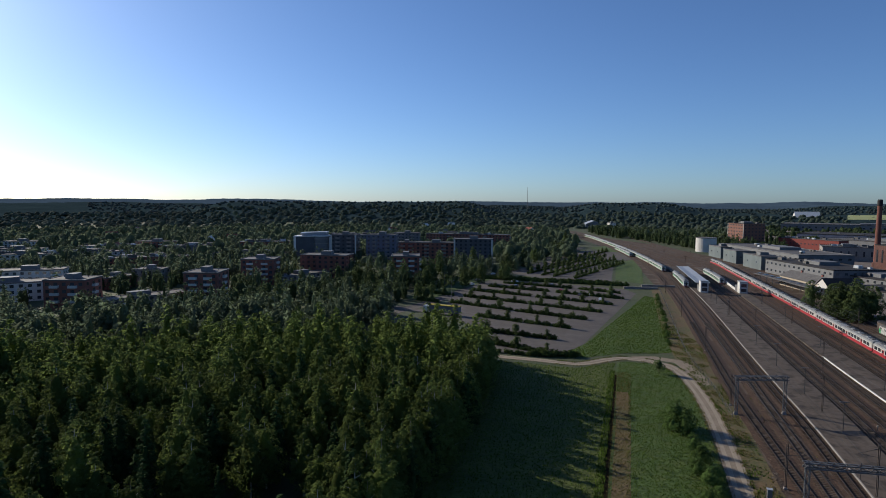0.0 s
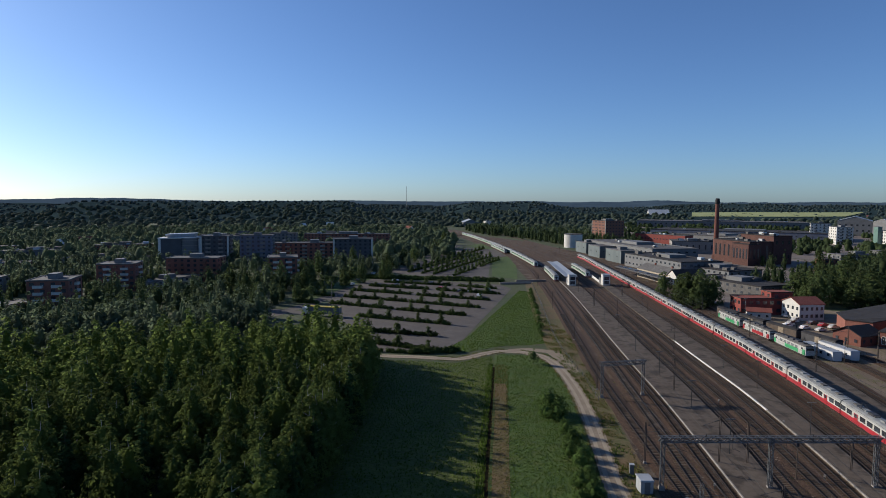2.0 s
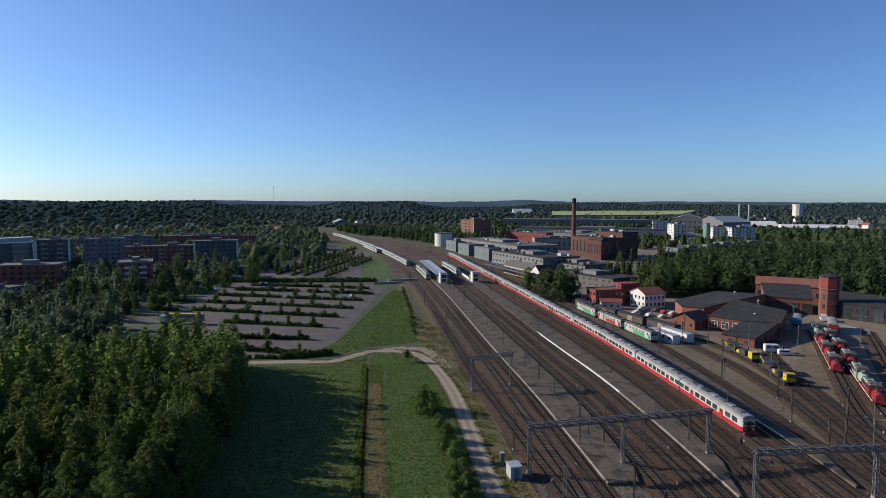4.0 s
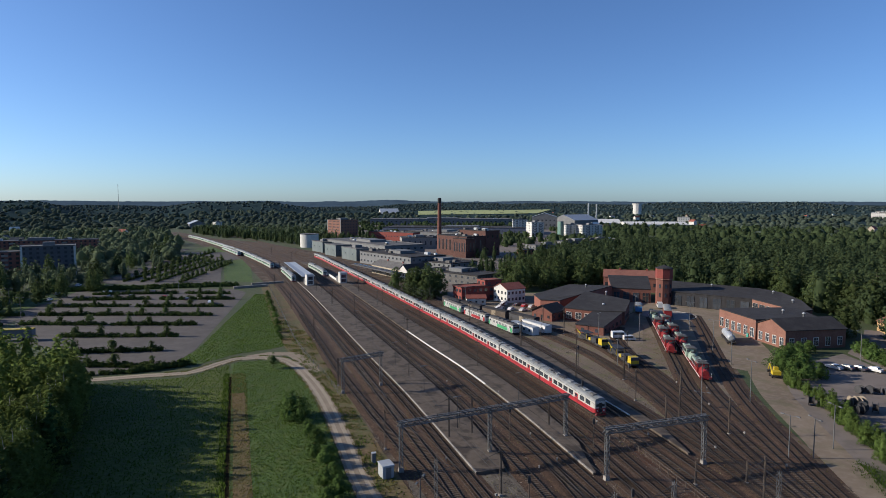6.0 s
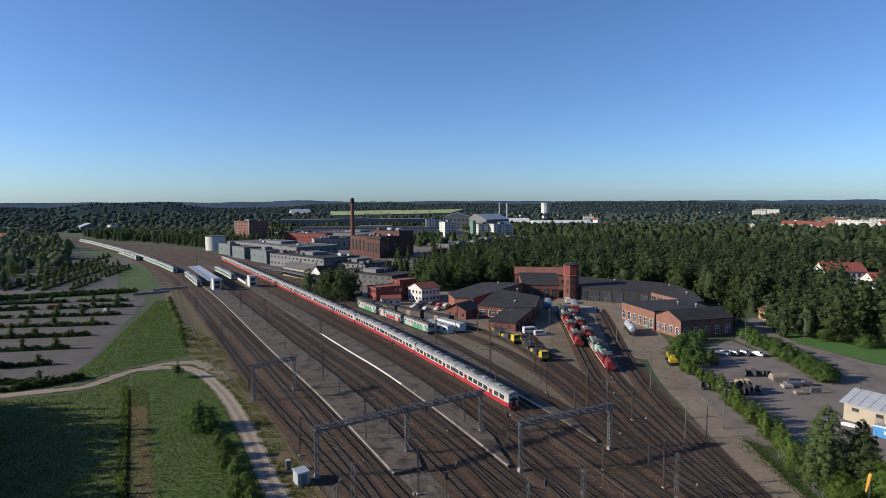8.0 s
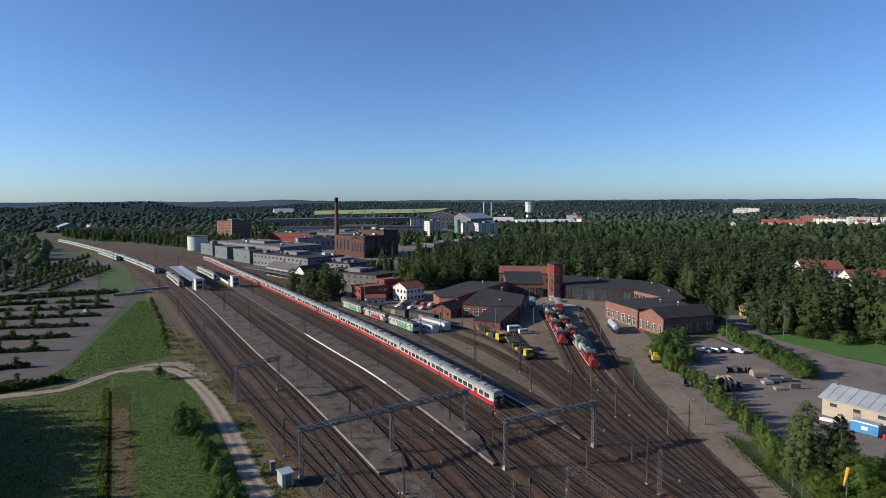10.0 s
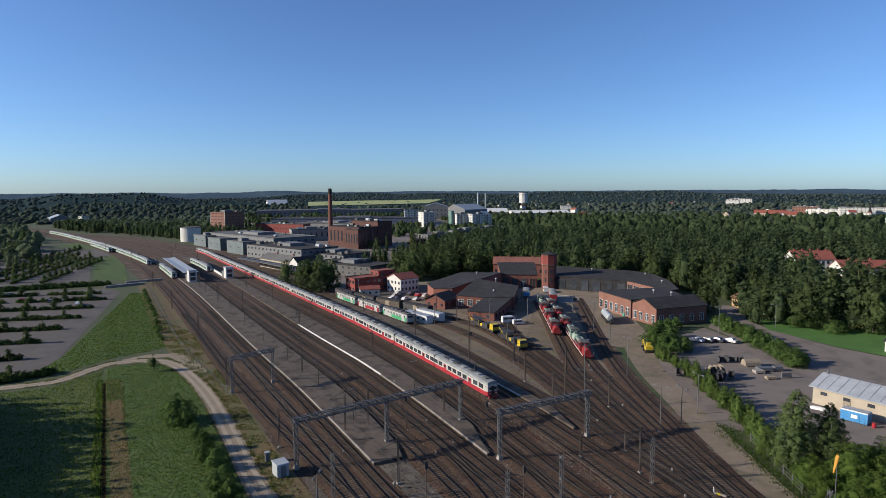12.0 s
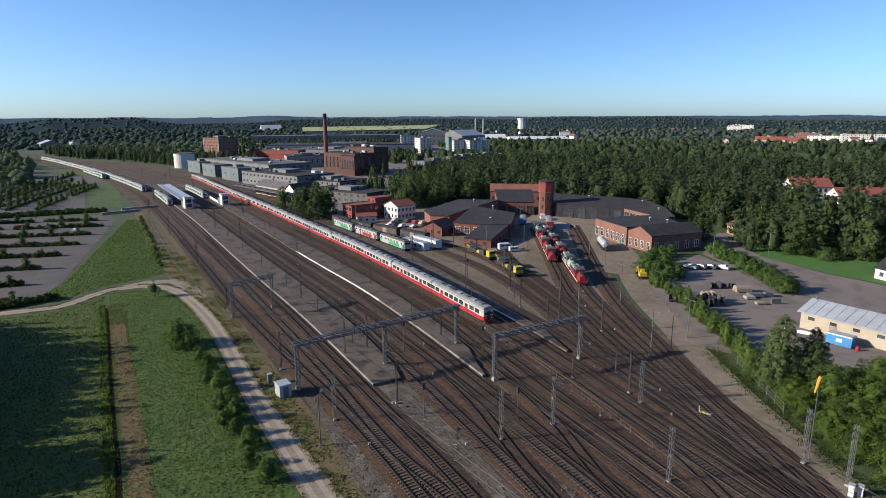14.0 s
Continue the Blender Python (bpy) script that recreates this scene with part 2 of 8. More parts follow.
M_FIELD = mat("ripe_field", (0.270, 0.297, 0.126), (0.225, 0.261, 0.108), 0.01, (0.306, 0.315, 0.153), 0.05, 0.5, rough=1.0)
M_LAWN = mat("lawn", (0.056, 0.133, 0.027), (0.045, 0.108, 0.023), 0.15, (0.075, 0.147, 0.036), 1.0, 0.4, bump=0.4, bump_scale=4)
M_SOCK = mat("windsock_cloth", (0.450, 0.225, 0.030), (0.375, 0.180, 0.030), 2, rough=0.8)
M_RUT = mat("pale_wheel_track", (0.29, 0.245, 0.185), (0.24, 0.20, 0.15), 0.4, (0.33, 0.285, 0.22), 2.5, 0.5, rough=0.95)
M_STREET = mat("dusty_asphalt", (0.165, 0.139, 0.123), (0.140, 0.118, 0.104), 0.05, (0.155, 0.135, 0.122), 0.5, 0.5, rough=0.9, bump=0.25, bump_scale=9, c4=(0.09, 0.078, 0.07), scale4=0.2, amount4=0.5)
M_DRYYARD = mat("dry_stony_ground", (0.166, 0.130, 0.096), (0.130, 0.099, 0.072), 0.07, (0.072, 0.055, 0.039), 2.5, 0.7, rough=0.95, bump=0.6, bump_scale=4, c4=(0.111, 0.107, 0.046), scale4=0.25, amount4=0.6)
M_WILLOW = leafy("willow_shoots", (0.086, 0.135, 0.036), (0.112, 0.158, 0.046), glow=0.5)
M_LUSH = leafy("lush_leaves", (0.076, 0.122, 0.028), (0.104, 0.150, 0.036), glow=0.5)
M_RUSTGROUND = mat("rust_stained_ground", (0.088, 0.036, 0.017), (0.070, 0.037, 0.023), 0.09, (0.024, 0.012, 0.008), 4.0, 0.85, rough=0.95, bump=1.0, bump_scale=3, c4=(0.105, 0.085, 0.068), scale4=0.15, amount4=0.35)

# ---- mesh kit ----
rng = np.random.default_rng(7)

class Kit:
    """Collects vertices and faces of one part."""

    def __init__(self):
        self.v, self.f = [], []

    def add(self, verts, faces):
        n = len(self.v)
        self.v += [tuple(p) for p in verts]
        self.f += [tuple(i + n for i in q) for q in faces]
        return self

    def prism(self, poly, z0, z1, top=1.0):
        """An upright prism over a counter-clockwise outline; top shrinks the upper face about its middle."""
        n = len(poly)
        cx, cy = sum(p[0] for p in poly) / n, sum(p[1] for p in poly) / n
        vs = [(x, y, z0) for x, y in poly] + [(cx + (x - cx) * top, cy + (y - cy) * top, z1) for x, y in poly]
        return self.add(vs, [tuple(range(n - 1, -1, -1)), tuple(range(n, 2 * n))] + [(i, (i + 1) % n, n + (i + 1) % n, n + i) for i in range(n)])

    def box(self, x0, y0, z0, x1, y1, z1, top=1.0):
        return self.prism([(x0, y0), (x1, y0), (x1, y1), (x0, y1)], z0, z1, top)

    def rod(self, p, q, r0, r1=None, n=6):
        """A round bar from p to q."""
        p, q = Vector(p), Vector(q)
        r1 = r0 if r1 is None else r1
        d = (q - p).normalized()
        a = d.orthogonal().normalized()
        b = d.cross(a)
        vs = []
        for c, r in ((p, r0), (q, r1)):
            vs += [c + a * math.cos(2 * math.pi * i / n) * r + b * math.sin(2 * math.pi * i / n) * r for i in range(n)]
        return self.add(vs, [(i, (i + 1) % n, n + (i + 1) % n, n + i) for i in range(n)] + [tuple(range(n - 1, -1, -1)), tuple(range(n, 2 * n))])

    def bar(self, p, q, w):
        return self.rod(p, q, w * 0.6, n=4)

    def lathe(self, prof, n=16, cx=0.0, cy=0.0):
        """Turned shape from (radius, height) pairs."""
        vs, fs = [], []
        for r, z in prof:
            vs += [(cx + r * math.cos(2 * math.pi * i / n), cy + r * math.sin(2 * math.pi * i / n), z) for i in range(n)]
        for k in range(len(prof) - 1):
            fs += [(k * n + i, k * n + (i + 1) % n, (k + 1) * n + (i + 1) % n, (k + 1) * n + i) for i in range(n)]
        fs += [tuple(range(n - 1, -1, -1)), tuple(range((len(prof) - 1) * n, len(prof) * n))]
        return self.add(vs, fs)

    def loft(self, rings):
        """Skin over rings with equal counts of points."""
        n = len(rings[0])
        vs = [p for r in rings for p in r]
        fs = [tuple(range(n - 1, -1, -1)), tuple(range((len(rings) - 1) * n, len(rings) * n))]
        for k in range(len(rings) - 1):
            fs += [(k * n + i, k * n + (i + 1) % n, (k + 1) * n + (i + 1) % n, (k + 1) * n + i) for i in range(n)]
        return self.add(vs, fs)

    def sheet(self, poly, z):
        return self.add([(x, y, z) for x, y in poly], [tuple(range(len(poly)))])

    def mesh(self, name, material=None):
        me = bpy.data.meshes.new(name)
        me.from_pydata(self.v, [], self.f)
        if material:
            me.materials.append(material)
        return me


def thing(name, label, category, m=None, group="", kind=""):
    ob = new(name)
    ob.empty_display_size = 0.2
    tagged(ob, label, category, group, kind)
    if m is not None:
        ob.matrix_basis = m
    return ob


def part(name, kit, material, parent, label="", m=None):
    data = kit.mesh(name, material) if isinstance(kit, Kit) else kit
    ob = new(name, data)
    ob.parent = parent
    if m is not None:
        ob.matrix_basis = m
    if label:
        ob["label"] = label
    return ob


def setting(name, kit, material, label="", category="ground"):
    ob = new(name, kit.mesh(name, material) if isinstance(kit, Kit) else kit)
    return tagged(ob, label, category, kind="structure")


def spline(pts, step=4.0):
    """A smooth way through plan points, sampled about every step metres."""
    P = [np.array(p, float) for p in pts]
    P = [2 * P[0] - P[1]] + P + [2 * P[-1] - P[-2]]
    out = []
    for a, b, c, d in zip(P, P[1:], P[2:], P[3:]):
        n = max(1, int(np.linalg.norm(c - b) / step))
        for i in range(n):
            t = i / n
            out.append(0.5 * (2 * b + (c - a) * t + (2 * a - 5 * b + 4 * c - d) * t * t + (3 * b - a - 3 * c + d) * t ** 3))
    out.append(P[-2])
    return np.array(out)


def normals(way):
    d = np.gradient(way, axis=0)
    d /= np.linalg.norm(d, axis=1)[:, None]
    return np.stack([d[:, 1], -d[:, 0]], 1)      # to the right of the way


def ribbon(kit, way, left, right, z0, z1=None):
    """A strip along a way from left to right of it (metres, right positive), flat or with a height."""
    nn = normals(way)
    L, R = way + nn * np.asarray(left).reshape(-1, 1), way + nn * np.asarray(right).reshape(-1, 1)
    n = len(way)
    if z1 is None:
        vs = [(*p, z0) for p in L] + [(*p, z0) for p in R]
        return kit.add(vs, [(i, n + i, n + i + 1, i + 1) for i in range(n - 1)])
    vs = [(*p, z0) for p in L] + [(*p, z0) for p in R] + [(*p, z1) for p in L] + [(*p, z1) for p in R]
    fs = []
    for i in range(n - 1):
        fs += [(2 * n + i, 3 * n + i, 3 * n + i + 1, 2 * n + i + 1), (i, 2 * n + i, 2 * n + i + 1, i + 1), (n + i, n + i + 1, 3 * n + i + 1, 3 * n + i)]
    fs += [(0, n, 3 * n, 2 * n), (n - 1, 3 * n - 1, 4 * n - 1, 2 * n - 1)]
    return kit.add(vs, fs)


def at_way(way, y):
    """Place and heading of the way where it passes y."""
    i = int(np.argmin(np.abs(way[:, 1] - y)))
    j = min(max(i, 1), len(way) - 2)
    d = way[j + 1] - way[j - 1]
    o = np.argsort(way[:, 1])
    return float(np.interp(y, way[o, 1], way[o, 0])), float(y), math.degrees(math.atan2(d[1], d[0]))


def inside(poly, x, y):
    hit = False
    for (x0, y0), (x1, y1) in zip(poly, poly[1:] + poly[:1]):
        if (y0 > y) != (y1 > y) and x < (x1 - x0) * (y - y0) / (y1 - y0) + x0:
            hit = not hit
    return hit


def quick_mesh(name, verts, tris, material):
    me = bpy.data.meshes.new(name)
    me.vertices.add(len(verts))
    me.vertices.foreach_set("co", np.ascontiguousarray(verts, dtype=np.float32).ravel())
    me.loops.add(tris.size)
    me.loops.foreach_set("vertex_index", np.ascontiguousarray(tris, dtype=np.int32).ravel())
    me.polygons.add(len(tris))
    me.polygons.foreach_set("loop_start", np.arange(0, tris.size, 3, dtype=np.int32))
    me.materials.append(material)
    me.update(calc_edges=True)
    me.validate()
    return me

# ---- land ----
ring = [0, 60, 150, 300, 600, 1000, 1600, 2400, 3400, 4700]
k = Kit()
seg = 64
k.v.append((0, 0, 0))
for r in ring[1:]:
    k.v += [(r * math.cos(2 * math.pi * i / seg), r * math.sin(2 * math.pi * i / seg), 0) for i in range(seg)]
k.f += [(0, 1 + i, 1 + (i + 1) % seg) for i in range(seg)]
for j in range(len(ring) - 2):
    a, b = 1 + j * seg, 1 + (j + 1) * seg
    k.f += [(a + i, b + i, b + (i + 1) % seg, a + (i + 1) % seg) for i in range(seg)]
setting("ground", k, M_GROUND, "rough green land between woods and town")

# tracks: plan points (x, y), y runs along the yard
TRACKS = {
    "a1": [(28.4, 20), (28, 60), (27.0, 83), (24.6, 107), (20.4, 157), (17.8, 211), (13.9, 287), (8.7, 360), (1, 440), (-24, 579), (-59, 728), (-88, 833), (-150, 1020)],
    "a2": [(34, 36), (31.1, 58), (29.2, 70), (28.7, 84), (28.4, 102), (26.3, 151), (24.6, 190), (22.4, 230), (18.5, 287), (14.4, 360), (7.0, 440), (-19, 579), (-54.5, 728), (-83, 833), (-145, 1020)],
    "a3": [(33.4, 20), (33.4, 62), (32.7, 84), (31.8, 118), (31.0, 140), (29.0, 174), (27.4, 205), (23.6, 285), (19.0, 350), (10.5, 440), (-14.8, 579), (-50, 728), (-78.5, 833), (-140, 1020)],
    "b1": [(39.8, 20), (41.4, 54), (42.2, 78), (42.9, 104), (43.3, 125), (42.4, 153), (40.6, 184), (39.0, 212), (36.5, 262), (32.2, 339), (24, 433), (-2, 579), (-38, 728)],
    "b2": [(47.2, 20), (47.9, 52), (48, 90), (47.8, 125), (47.0, 148), (45.2, 176), (43.5, 210), (41.2, 252), (36.6, 339), (28.8, 433), (3, 579), (-33, 728)],
    "b3": [(50.0, 20), (50.4, 58), (51.4, 88), (52.0, 120), (51.5, 150), (49.6, 178), (48.0, 204), (45.4, 256), (40.8, 339), (33.4, 433), (8, 579), (-28, 728)],
    "c1": [(52.5, 20), (55.0, 54), (57.4, 84), (60.2, 108), (61.2, 130), (61.0, 150), (60.0, 180), (58.0, 216), (53.6, 284), (49.4, 345), (42.5, 433), (18, 579), (-19, 728)],
    "c2": [(56.0, 20), (58.8, 54), (61.4, 84), (64.0, 108), (65.0, 130), (65.0, 155), (64.0, 182), (62.0, 220), (57.7, 284), (53.5, 345), (46.8, 433), (22, 579), (-15, 728)],
    "d1": [(62.6, 20), (64.3, 46), (65.9, 64), (67.3, 77), (68.5, 89), (69.3, 104), (69.5, 130), (69.2, 163), (68.0, 200), (66.6, 220), (62.4, 284), (58.0, 345), (51.5, 433), (45.5, 504), (27, 579), (-10, 728)],
    "d2": [(65.4, 20), (67.2, 42), (69.0, 62), (71.2, 78), (73.0, 95), (73.9, 112), (74.0, 140), (73.4, 170), (71.8, 204), (66.8, 284), (62.4, 345), (56, 433), (50, 504)],
    "e1": [(66.6, 20), (70.5, 48), (74.6, 70), (78.6, 93), (80.2, 111), (82.0, 134), (83.8, 160), (84.6, 188), (82.6, 210), (80.0, 234), (77.6, 262)],
    "e2": [(67.5, 20), (71.8, 48), (76.5, 70), (80.0, 88), (86.0, 108), (92.0, 132), (95.5, 160), (94.5, 190), (89, 210), (81.5, 232), (75.5, 258)],
    "e3": [(77.5, 66), (82.2, 88), (90.5, 110), (99, 140), (104, 168), (102.5, 195)],
    "e4": [(78.2, 62), (84.6, 84), (93.0, 106), (101.5, 134), (107.0, 154), (117, 177), (127, 190)],
    "f1": [(67.0, 30), (69.7, 39), (72.6, 46), (76.4, 57), (79.8, 65), (84.7, 79), (91.0, 96), (100.5, 119), (117, 147), (134, 175), (152, 205)],
    "f2": [(70.0, 36), (77.6, 54), (83.2, 67), (88.0, 79), (94.6, 94), (100.3, 107), (109, 124), (134, 167), (154, 203)],
    "g1": [(41.0, 44), (43.3, 60), (46.6, 78), (48, 95)],
    "g2": [(48.3, 40), (50.2, 52), (54.6, 68), (57.6, 86)],
    "g4": [(56.4, 24), (59.5, 38), (63.6, 51), (66.2, 67)],
    "g5": [(66.6, 34), (69.6, 48), (73.4, 61), (76.0, 76)],
    "g6": [(71.8, 47), (76, 59), (81.0, 72), (84.6, 84)],
    "h1": [(66.8, 345), (60.6, 433), (54.5, 504), (32, 579), (-5, 728)],
    "h2": [(65.2, 433), (59, 504), (37, 579), (0, 728)],
    "h3": [(43, 579), (16, 680), (-14, 800), (-58, 940), (-110, 1080)],
    "f3": [(70.5, 32), (75.1, 42), (79.6, 53), (85.0, 65.5), (90.7, 77.6), (95.0, 86), (101.6, 99), (112.4, 117.6), (128.5, 141.5), (150, 172), (170, 201)],
}
WAY = {n: spline(p, 3.0) for n, p in TRACKS.items()}

# the stony bed of the yard, the lots and roads lie a few centimetres over the land
yard_poly = [(20, -10), (19.5, 60), (20.5, 84), (18.5, 107), (15, 157), (12, 211), (8, 287), (2, 360), (-7, 440), (-32, 579), (-68, 728), (-98, 833), (-160, 1020), (-120, 1020), (-60, 833), (0, 728), (50, 579), (72, 504), (80, 433), (84, 345), (88, 284), (88, 240), (112, 205), (126, 195), (150, 215), (172, 215), (172, 198), (133, 142), (116, 117), (105, 98), (96, 80), (86, 60), (78, 42), (72, 28), (66, -10)]
setting("yard_ground", Kit().sheet(yard_poly, 0.03), M_BALLAST, "brown stony ground of the railway yard")

setting("rusty_ground", Kit().sheet([(51, 28), (47.5, 42), (49, 58), (52.5, 74), (58, 88), (65, 96), (72, 90), (76.5, 76), (73, 60), (69.5, 45), (65, 28)], 0.0335), M_RUSTGROUND, "rust-stained ground between the sidings")

M_GREYGRAVEL = mat("grey_gravel", (0.104, 0.086, 0.066), (0.080, 0.068, 0.056), 0.12, (0.030, 0.024, 0.019), 3.0, 0.85, rough=0.95, bump=1.0, bump_scale=3, c4=(0.150, 0.130, 0.102), scale4=0.35, amount4=0.7)
for gravel in ([(34.6, 94), (33.6, 78), (34.4, 62), (35.2, 48), (38.4, 44), (39.4, 62), (40.2, 78), (41.0, 94)], [(43.0, 78), (42.2, 62), (41.8, 48), (45.6, 46), (46.2, 62), (46.6, 80), (45.4, 92)], [(22.6, 94), (21.8, 78), (22.2, 62), (24, 46), (26.2, 46), (25.4, 62), (25.0, 78), (24.6, 92)]):
    setting("gravel_patch", Kit().sheet(gravel[::-1], 0.034), M_GREYGRAVEL, "pale grey gravel between the tracks")

meadow = [(-48, 40), (-46, 168), (-31, 168), (-19, 168), (-9, 178), (-8.0, 168), (-6.6, 124), (-5.8, 99), (-5.0, 80), (-3, 20), (-40, 20)]
setting("meadow", Kit().sheet(meadow, 0.02), M_MEADOW, "tall green meadow shaded by the wood")
strip = [(-3, 20), (-5.0, 80), (-5.8, 99), (-6.6, 124), (-8.2, 168), (-8.5, 178), (-6, 180), (0, 180), (6.5, 175), (10.4, 158), (12.6, 120), (13.3, 92), (14.8, 70), (19.5, 60), (20, 20)]
setting("grass_strip", Kit().sheet(strip, 0.042), M_MOWN, "bright green grass strip beside the dirt road")
k = Kit()
ribbon(k, spline([(-2.2, 40), (-2.7, 80), (-3.6, 102), (-4.4, 126), (-5.6, 150)]), -1.5, 1.5, 0.05)
setting("dry_grass", k, M_DRY, "dry trampled grass along the ditch")
setting("verge", Kit().sheet([(17.6, 60), (17.2, 86), (16, 103), (13.8, 133), (12.1, 163), (8.5, 181), (6.5, 200), (4, 240), (2, 300), (0, 350), (9, 350), (14, 287), (17, 211), (19, 157), (21, 107), (22.5, 84), (22, 60)], 0.058), M_DRY, "dry weedy verge beside the tracks")
tri = [(-19.4, 199), (-24, 184), (-18, 180), (-7, 190), (2, 193), (7, 196), (5, 240), (3, 310), (-2.6, 314), (-6, 290)]
setting("grass_triangle", Kit().sheet(tri, 0.046), M_MOWN, "green grass triangle between lot and tracks")
setting("grass_field", Kit().sheet([(-20, 372), (-4, 362), (-6, 440), (-14.5, 518), (-20, 505), (-26, 480)], 0.062), M_MOWN, "green grass by the far lot")
setting("grass_bank", Kit().sheet([(-46, 684), (-62, 640), (-40, 590), (-22, 600), (-26, 640)], 0.066), M_MOWN, "green grass bank by the curved tracks")

setting("street_verge", Kit().sheet([(-112, 262), (-98, 262), (-99, 286), (-92, 344), (-80, 362), (-100, 366), (-108, 320)], 0.018), M_MOWN, "green verge between street and car park")
lot = [(-46, 178), (-33, 179), (-25, 179), (-20, 199), (-9, 300), (-7, 322), (-14, 336), (-50, 345), (-90, 344), (-97, 286), (-84, 246), (-58, 202)]
setting("parking_lot", Kit().sheet(lot, 0.04), M_ASPHALT, "grey asphalt car park with hedge rows", "car park")
setting("far_parking_lot", Kit().sheet([(-62, 365), (-22, 365), (-28, 500), (-14, 522), (-24, 600), (-60, 600), (-80, 480), (-90, 385)], 0.04), M_ASPHALT, "grey asphalt car park with rows of small trees", "car park")

road = spline([(-60, 172), (-31, 172.7), (-19.3, 172.2), (-13.3, 178), (-7, 183.8), (0, 183.2), (5.5, 179.6), (9.0, 171), (10.8, 163), (13.2, 146), (14.3, 130), (14.8, 115), (15.1, 98.5), (15.8, 87), (16.4, 78), (17.2, 66), (18.6, 52), (21, 20)])
k = Kit()
ribbon(k, road, np.interp(road[:, 1], [60, 100, 150], [-2.15, -1.8, -1.8]), np.interp(road[:, 1], [60, 100, 150], [2.15, 1.8, 1.8]), 0.07)
setting("dirt_road", k, M_DIRT, "pale dirt road with wheel tracks", "road")
for off in (-0.85, 0.85):
    k = Kit()
    ribbon(k, road, off - 0.38, off + 0.38, 0.076)
    setting("wheel_track", k, M_RUT, "pale worn wheel track of the dirt road", "wheel track")
setting("dry_yard", Kit().sheet([(79, 98), (92, 94), (104, 108), (150, 172), (166, 200), (150, 214), (126, 195), (112, 205), (84, 214), (84, 190), (86, 150), (82, 120)], 0.036), M_DRYYARD, "dry stony ground with sparse grass between the sidings")
setting("depot_yard", Kit().sheet([(118, 150), (140, 196), (168, 242), (180, 228), (198, 200), (192, 178), (165, 182), (160, 156), (150, 150), (140, 140), (128, 128)], 0.040), M_YARD, "pale gravel ground round the turntable")
k = Kit()
ribbon(k, spline([(-4, 184.5), (2, 187), (8.5, 185), (11.5, 175), (13, 163)]), -2.2, 2.0, 0.065)
setting("dirt_verge", k, M_DIRT, "pale trodden dirt at the road's bend", "road")
k = Kit()
ribbon(k, spline([(-120, 170), (-100, 236), (-92, 300), (-88, 350), (-96, 420), (-80, 520), (-70, 640)]), -3.2, 3.2, 0.05)
ribbon(k, spline([(-122, 238), (-100, 238), (-70, 226)]), -3, 3, 0.056)
setting("street", k, M_ASPHALT, "grey asphalt street by the car park", "road")

# right of the tracks
roadR = spline([(70, 20), (76, 35), (81, 46), (86, 57), (92, 68), (97, 77), (106, 92), (117, 110), (130, 127), (146, 146), (166, 180), (178, 205)])
k = Kit()
ribbon(k, roadR, np.linspace(-1.3, -5, len(roadR)), np.linspace(2.3, 6, len(roadR)), 0.06)
setting("service_road", k, M_YARD, "pale gravel service road along the yard", "road")
setting("gravel_yard", Kit().sheet([(84, 205), (82, 290), (108, 290), (160, 262), (168, 240), (150, 215), (126, 195), (112, 205), (108, 178), (100, 192)], 0.05), M_YARD, "gravel yard before the workshops")
setting("gravel_apron", Kit().sheet([(104, 166), (112, 182), (128, 196), (133, 184), (118, 163), (108, 152)], 0.075), M_YARD, "pale gravel before the workshop")
# asphalt pads and the parked locomotives' shadows, painted as one dark sheet
setting("dark_pad", Kit().sheet([(111, 121), (116.5, 122.5), (134, 148), (156, 181), (161, 194), (149, 177), (126, 144)], 0.082), mat("shadowed_asphalt", (0.034, 0.031, 0.030), (0.045, 0.041, 0.039), 0.15, (0.024, 0.022, 0.021), 1.0, 0.6, rough=0.85), "dark asphalt with painted locomotive shadow between the locomotive tracks")
setting("rusty_ground", Kit().sheet([(57, 77), (61.5, 70), (63.5, 60), (63.5, 50), (61.5, 42), (56, 44), (54, 54), (54.5, 66)], 0.078), mat("rust_red_ballast", (0.072, 0.036, 0.020), (0.055, 0.028, 0.017), 0.3, (0.020, 0.011, 0.008), 5.0, 0.8, rough=0.95, bump=0.9, bump_scale=4, c4=(0.09, 0.06, 0.042), scale4=0.7, amount4=0.5), "rust-red stained ballast between the tracks")
setting("storage_lot", Kit().sheet([(103, 70), (98, 84), (110, 101), (121, 113), (140, 122), (150, 131), (170, 136), (160, 108), (150, 84), (138, 55), (120, 55), (108, 62)], 0.048), M_STREET, "grey lot with cable drums", "lot")
setting("right_street", Kit().sheet([(138, 55), (150, 84), (158, 104), (166, 122), (172, 136), (196, 150), (210, 160), (216, 154), (194, 138), (186, 122), (182, 100), (184, 78), (178, 40), (150, 40)], 0.056), M_STREET, "grey asphalt street between hedge and lawn", "road")
setting("lawn", Kit().sheet([(186, 124), (183, 100), (186, 70), (240, 70), (240, 100), (220, 130), (198, 136)], 0.06), M_LAWN, "bright mown lawn beneath trees")
setting("station_yard", Kit().sheet([(88, 284), (84, 345), (80, 433), (72, 504), (90, 620), (180, 640), (260, 470), (180, 330), (120, 300)], 0.022), M_STREET, "grey streets and lots behind the station")
setting("factory_yard", Kit().sheet([(88, 622), (180, 642), (262, 472), (420, 700), (545, 1040), (380, 1290), (150, 1290), (130, 820)], 0.016), M_STREET, "grey yards and streets between the factory halls")

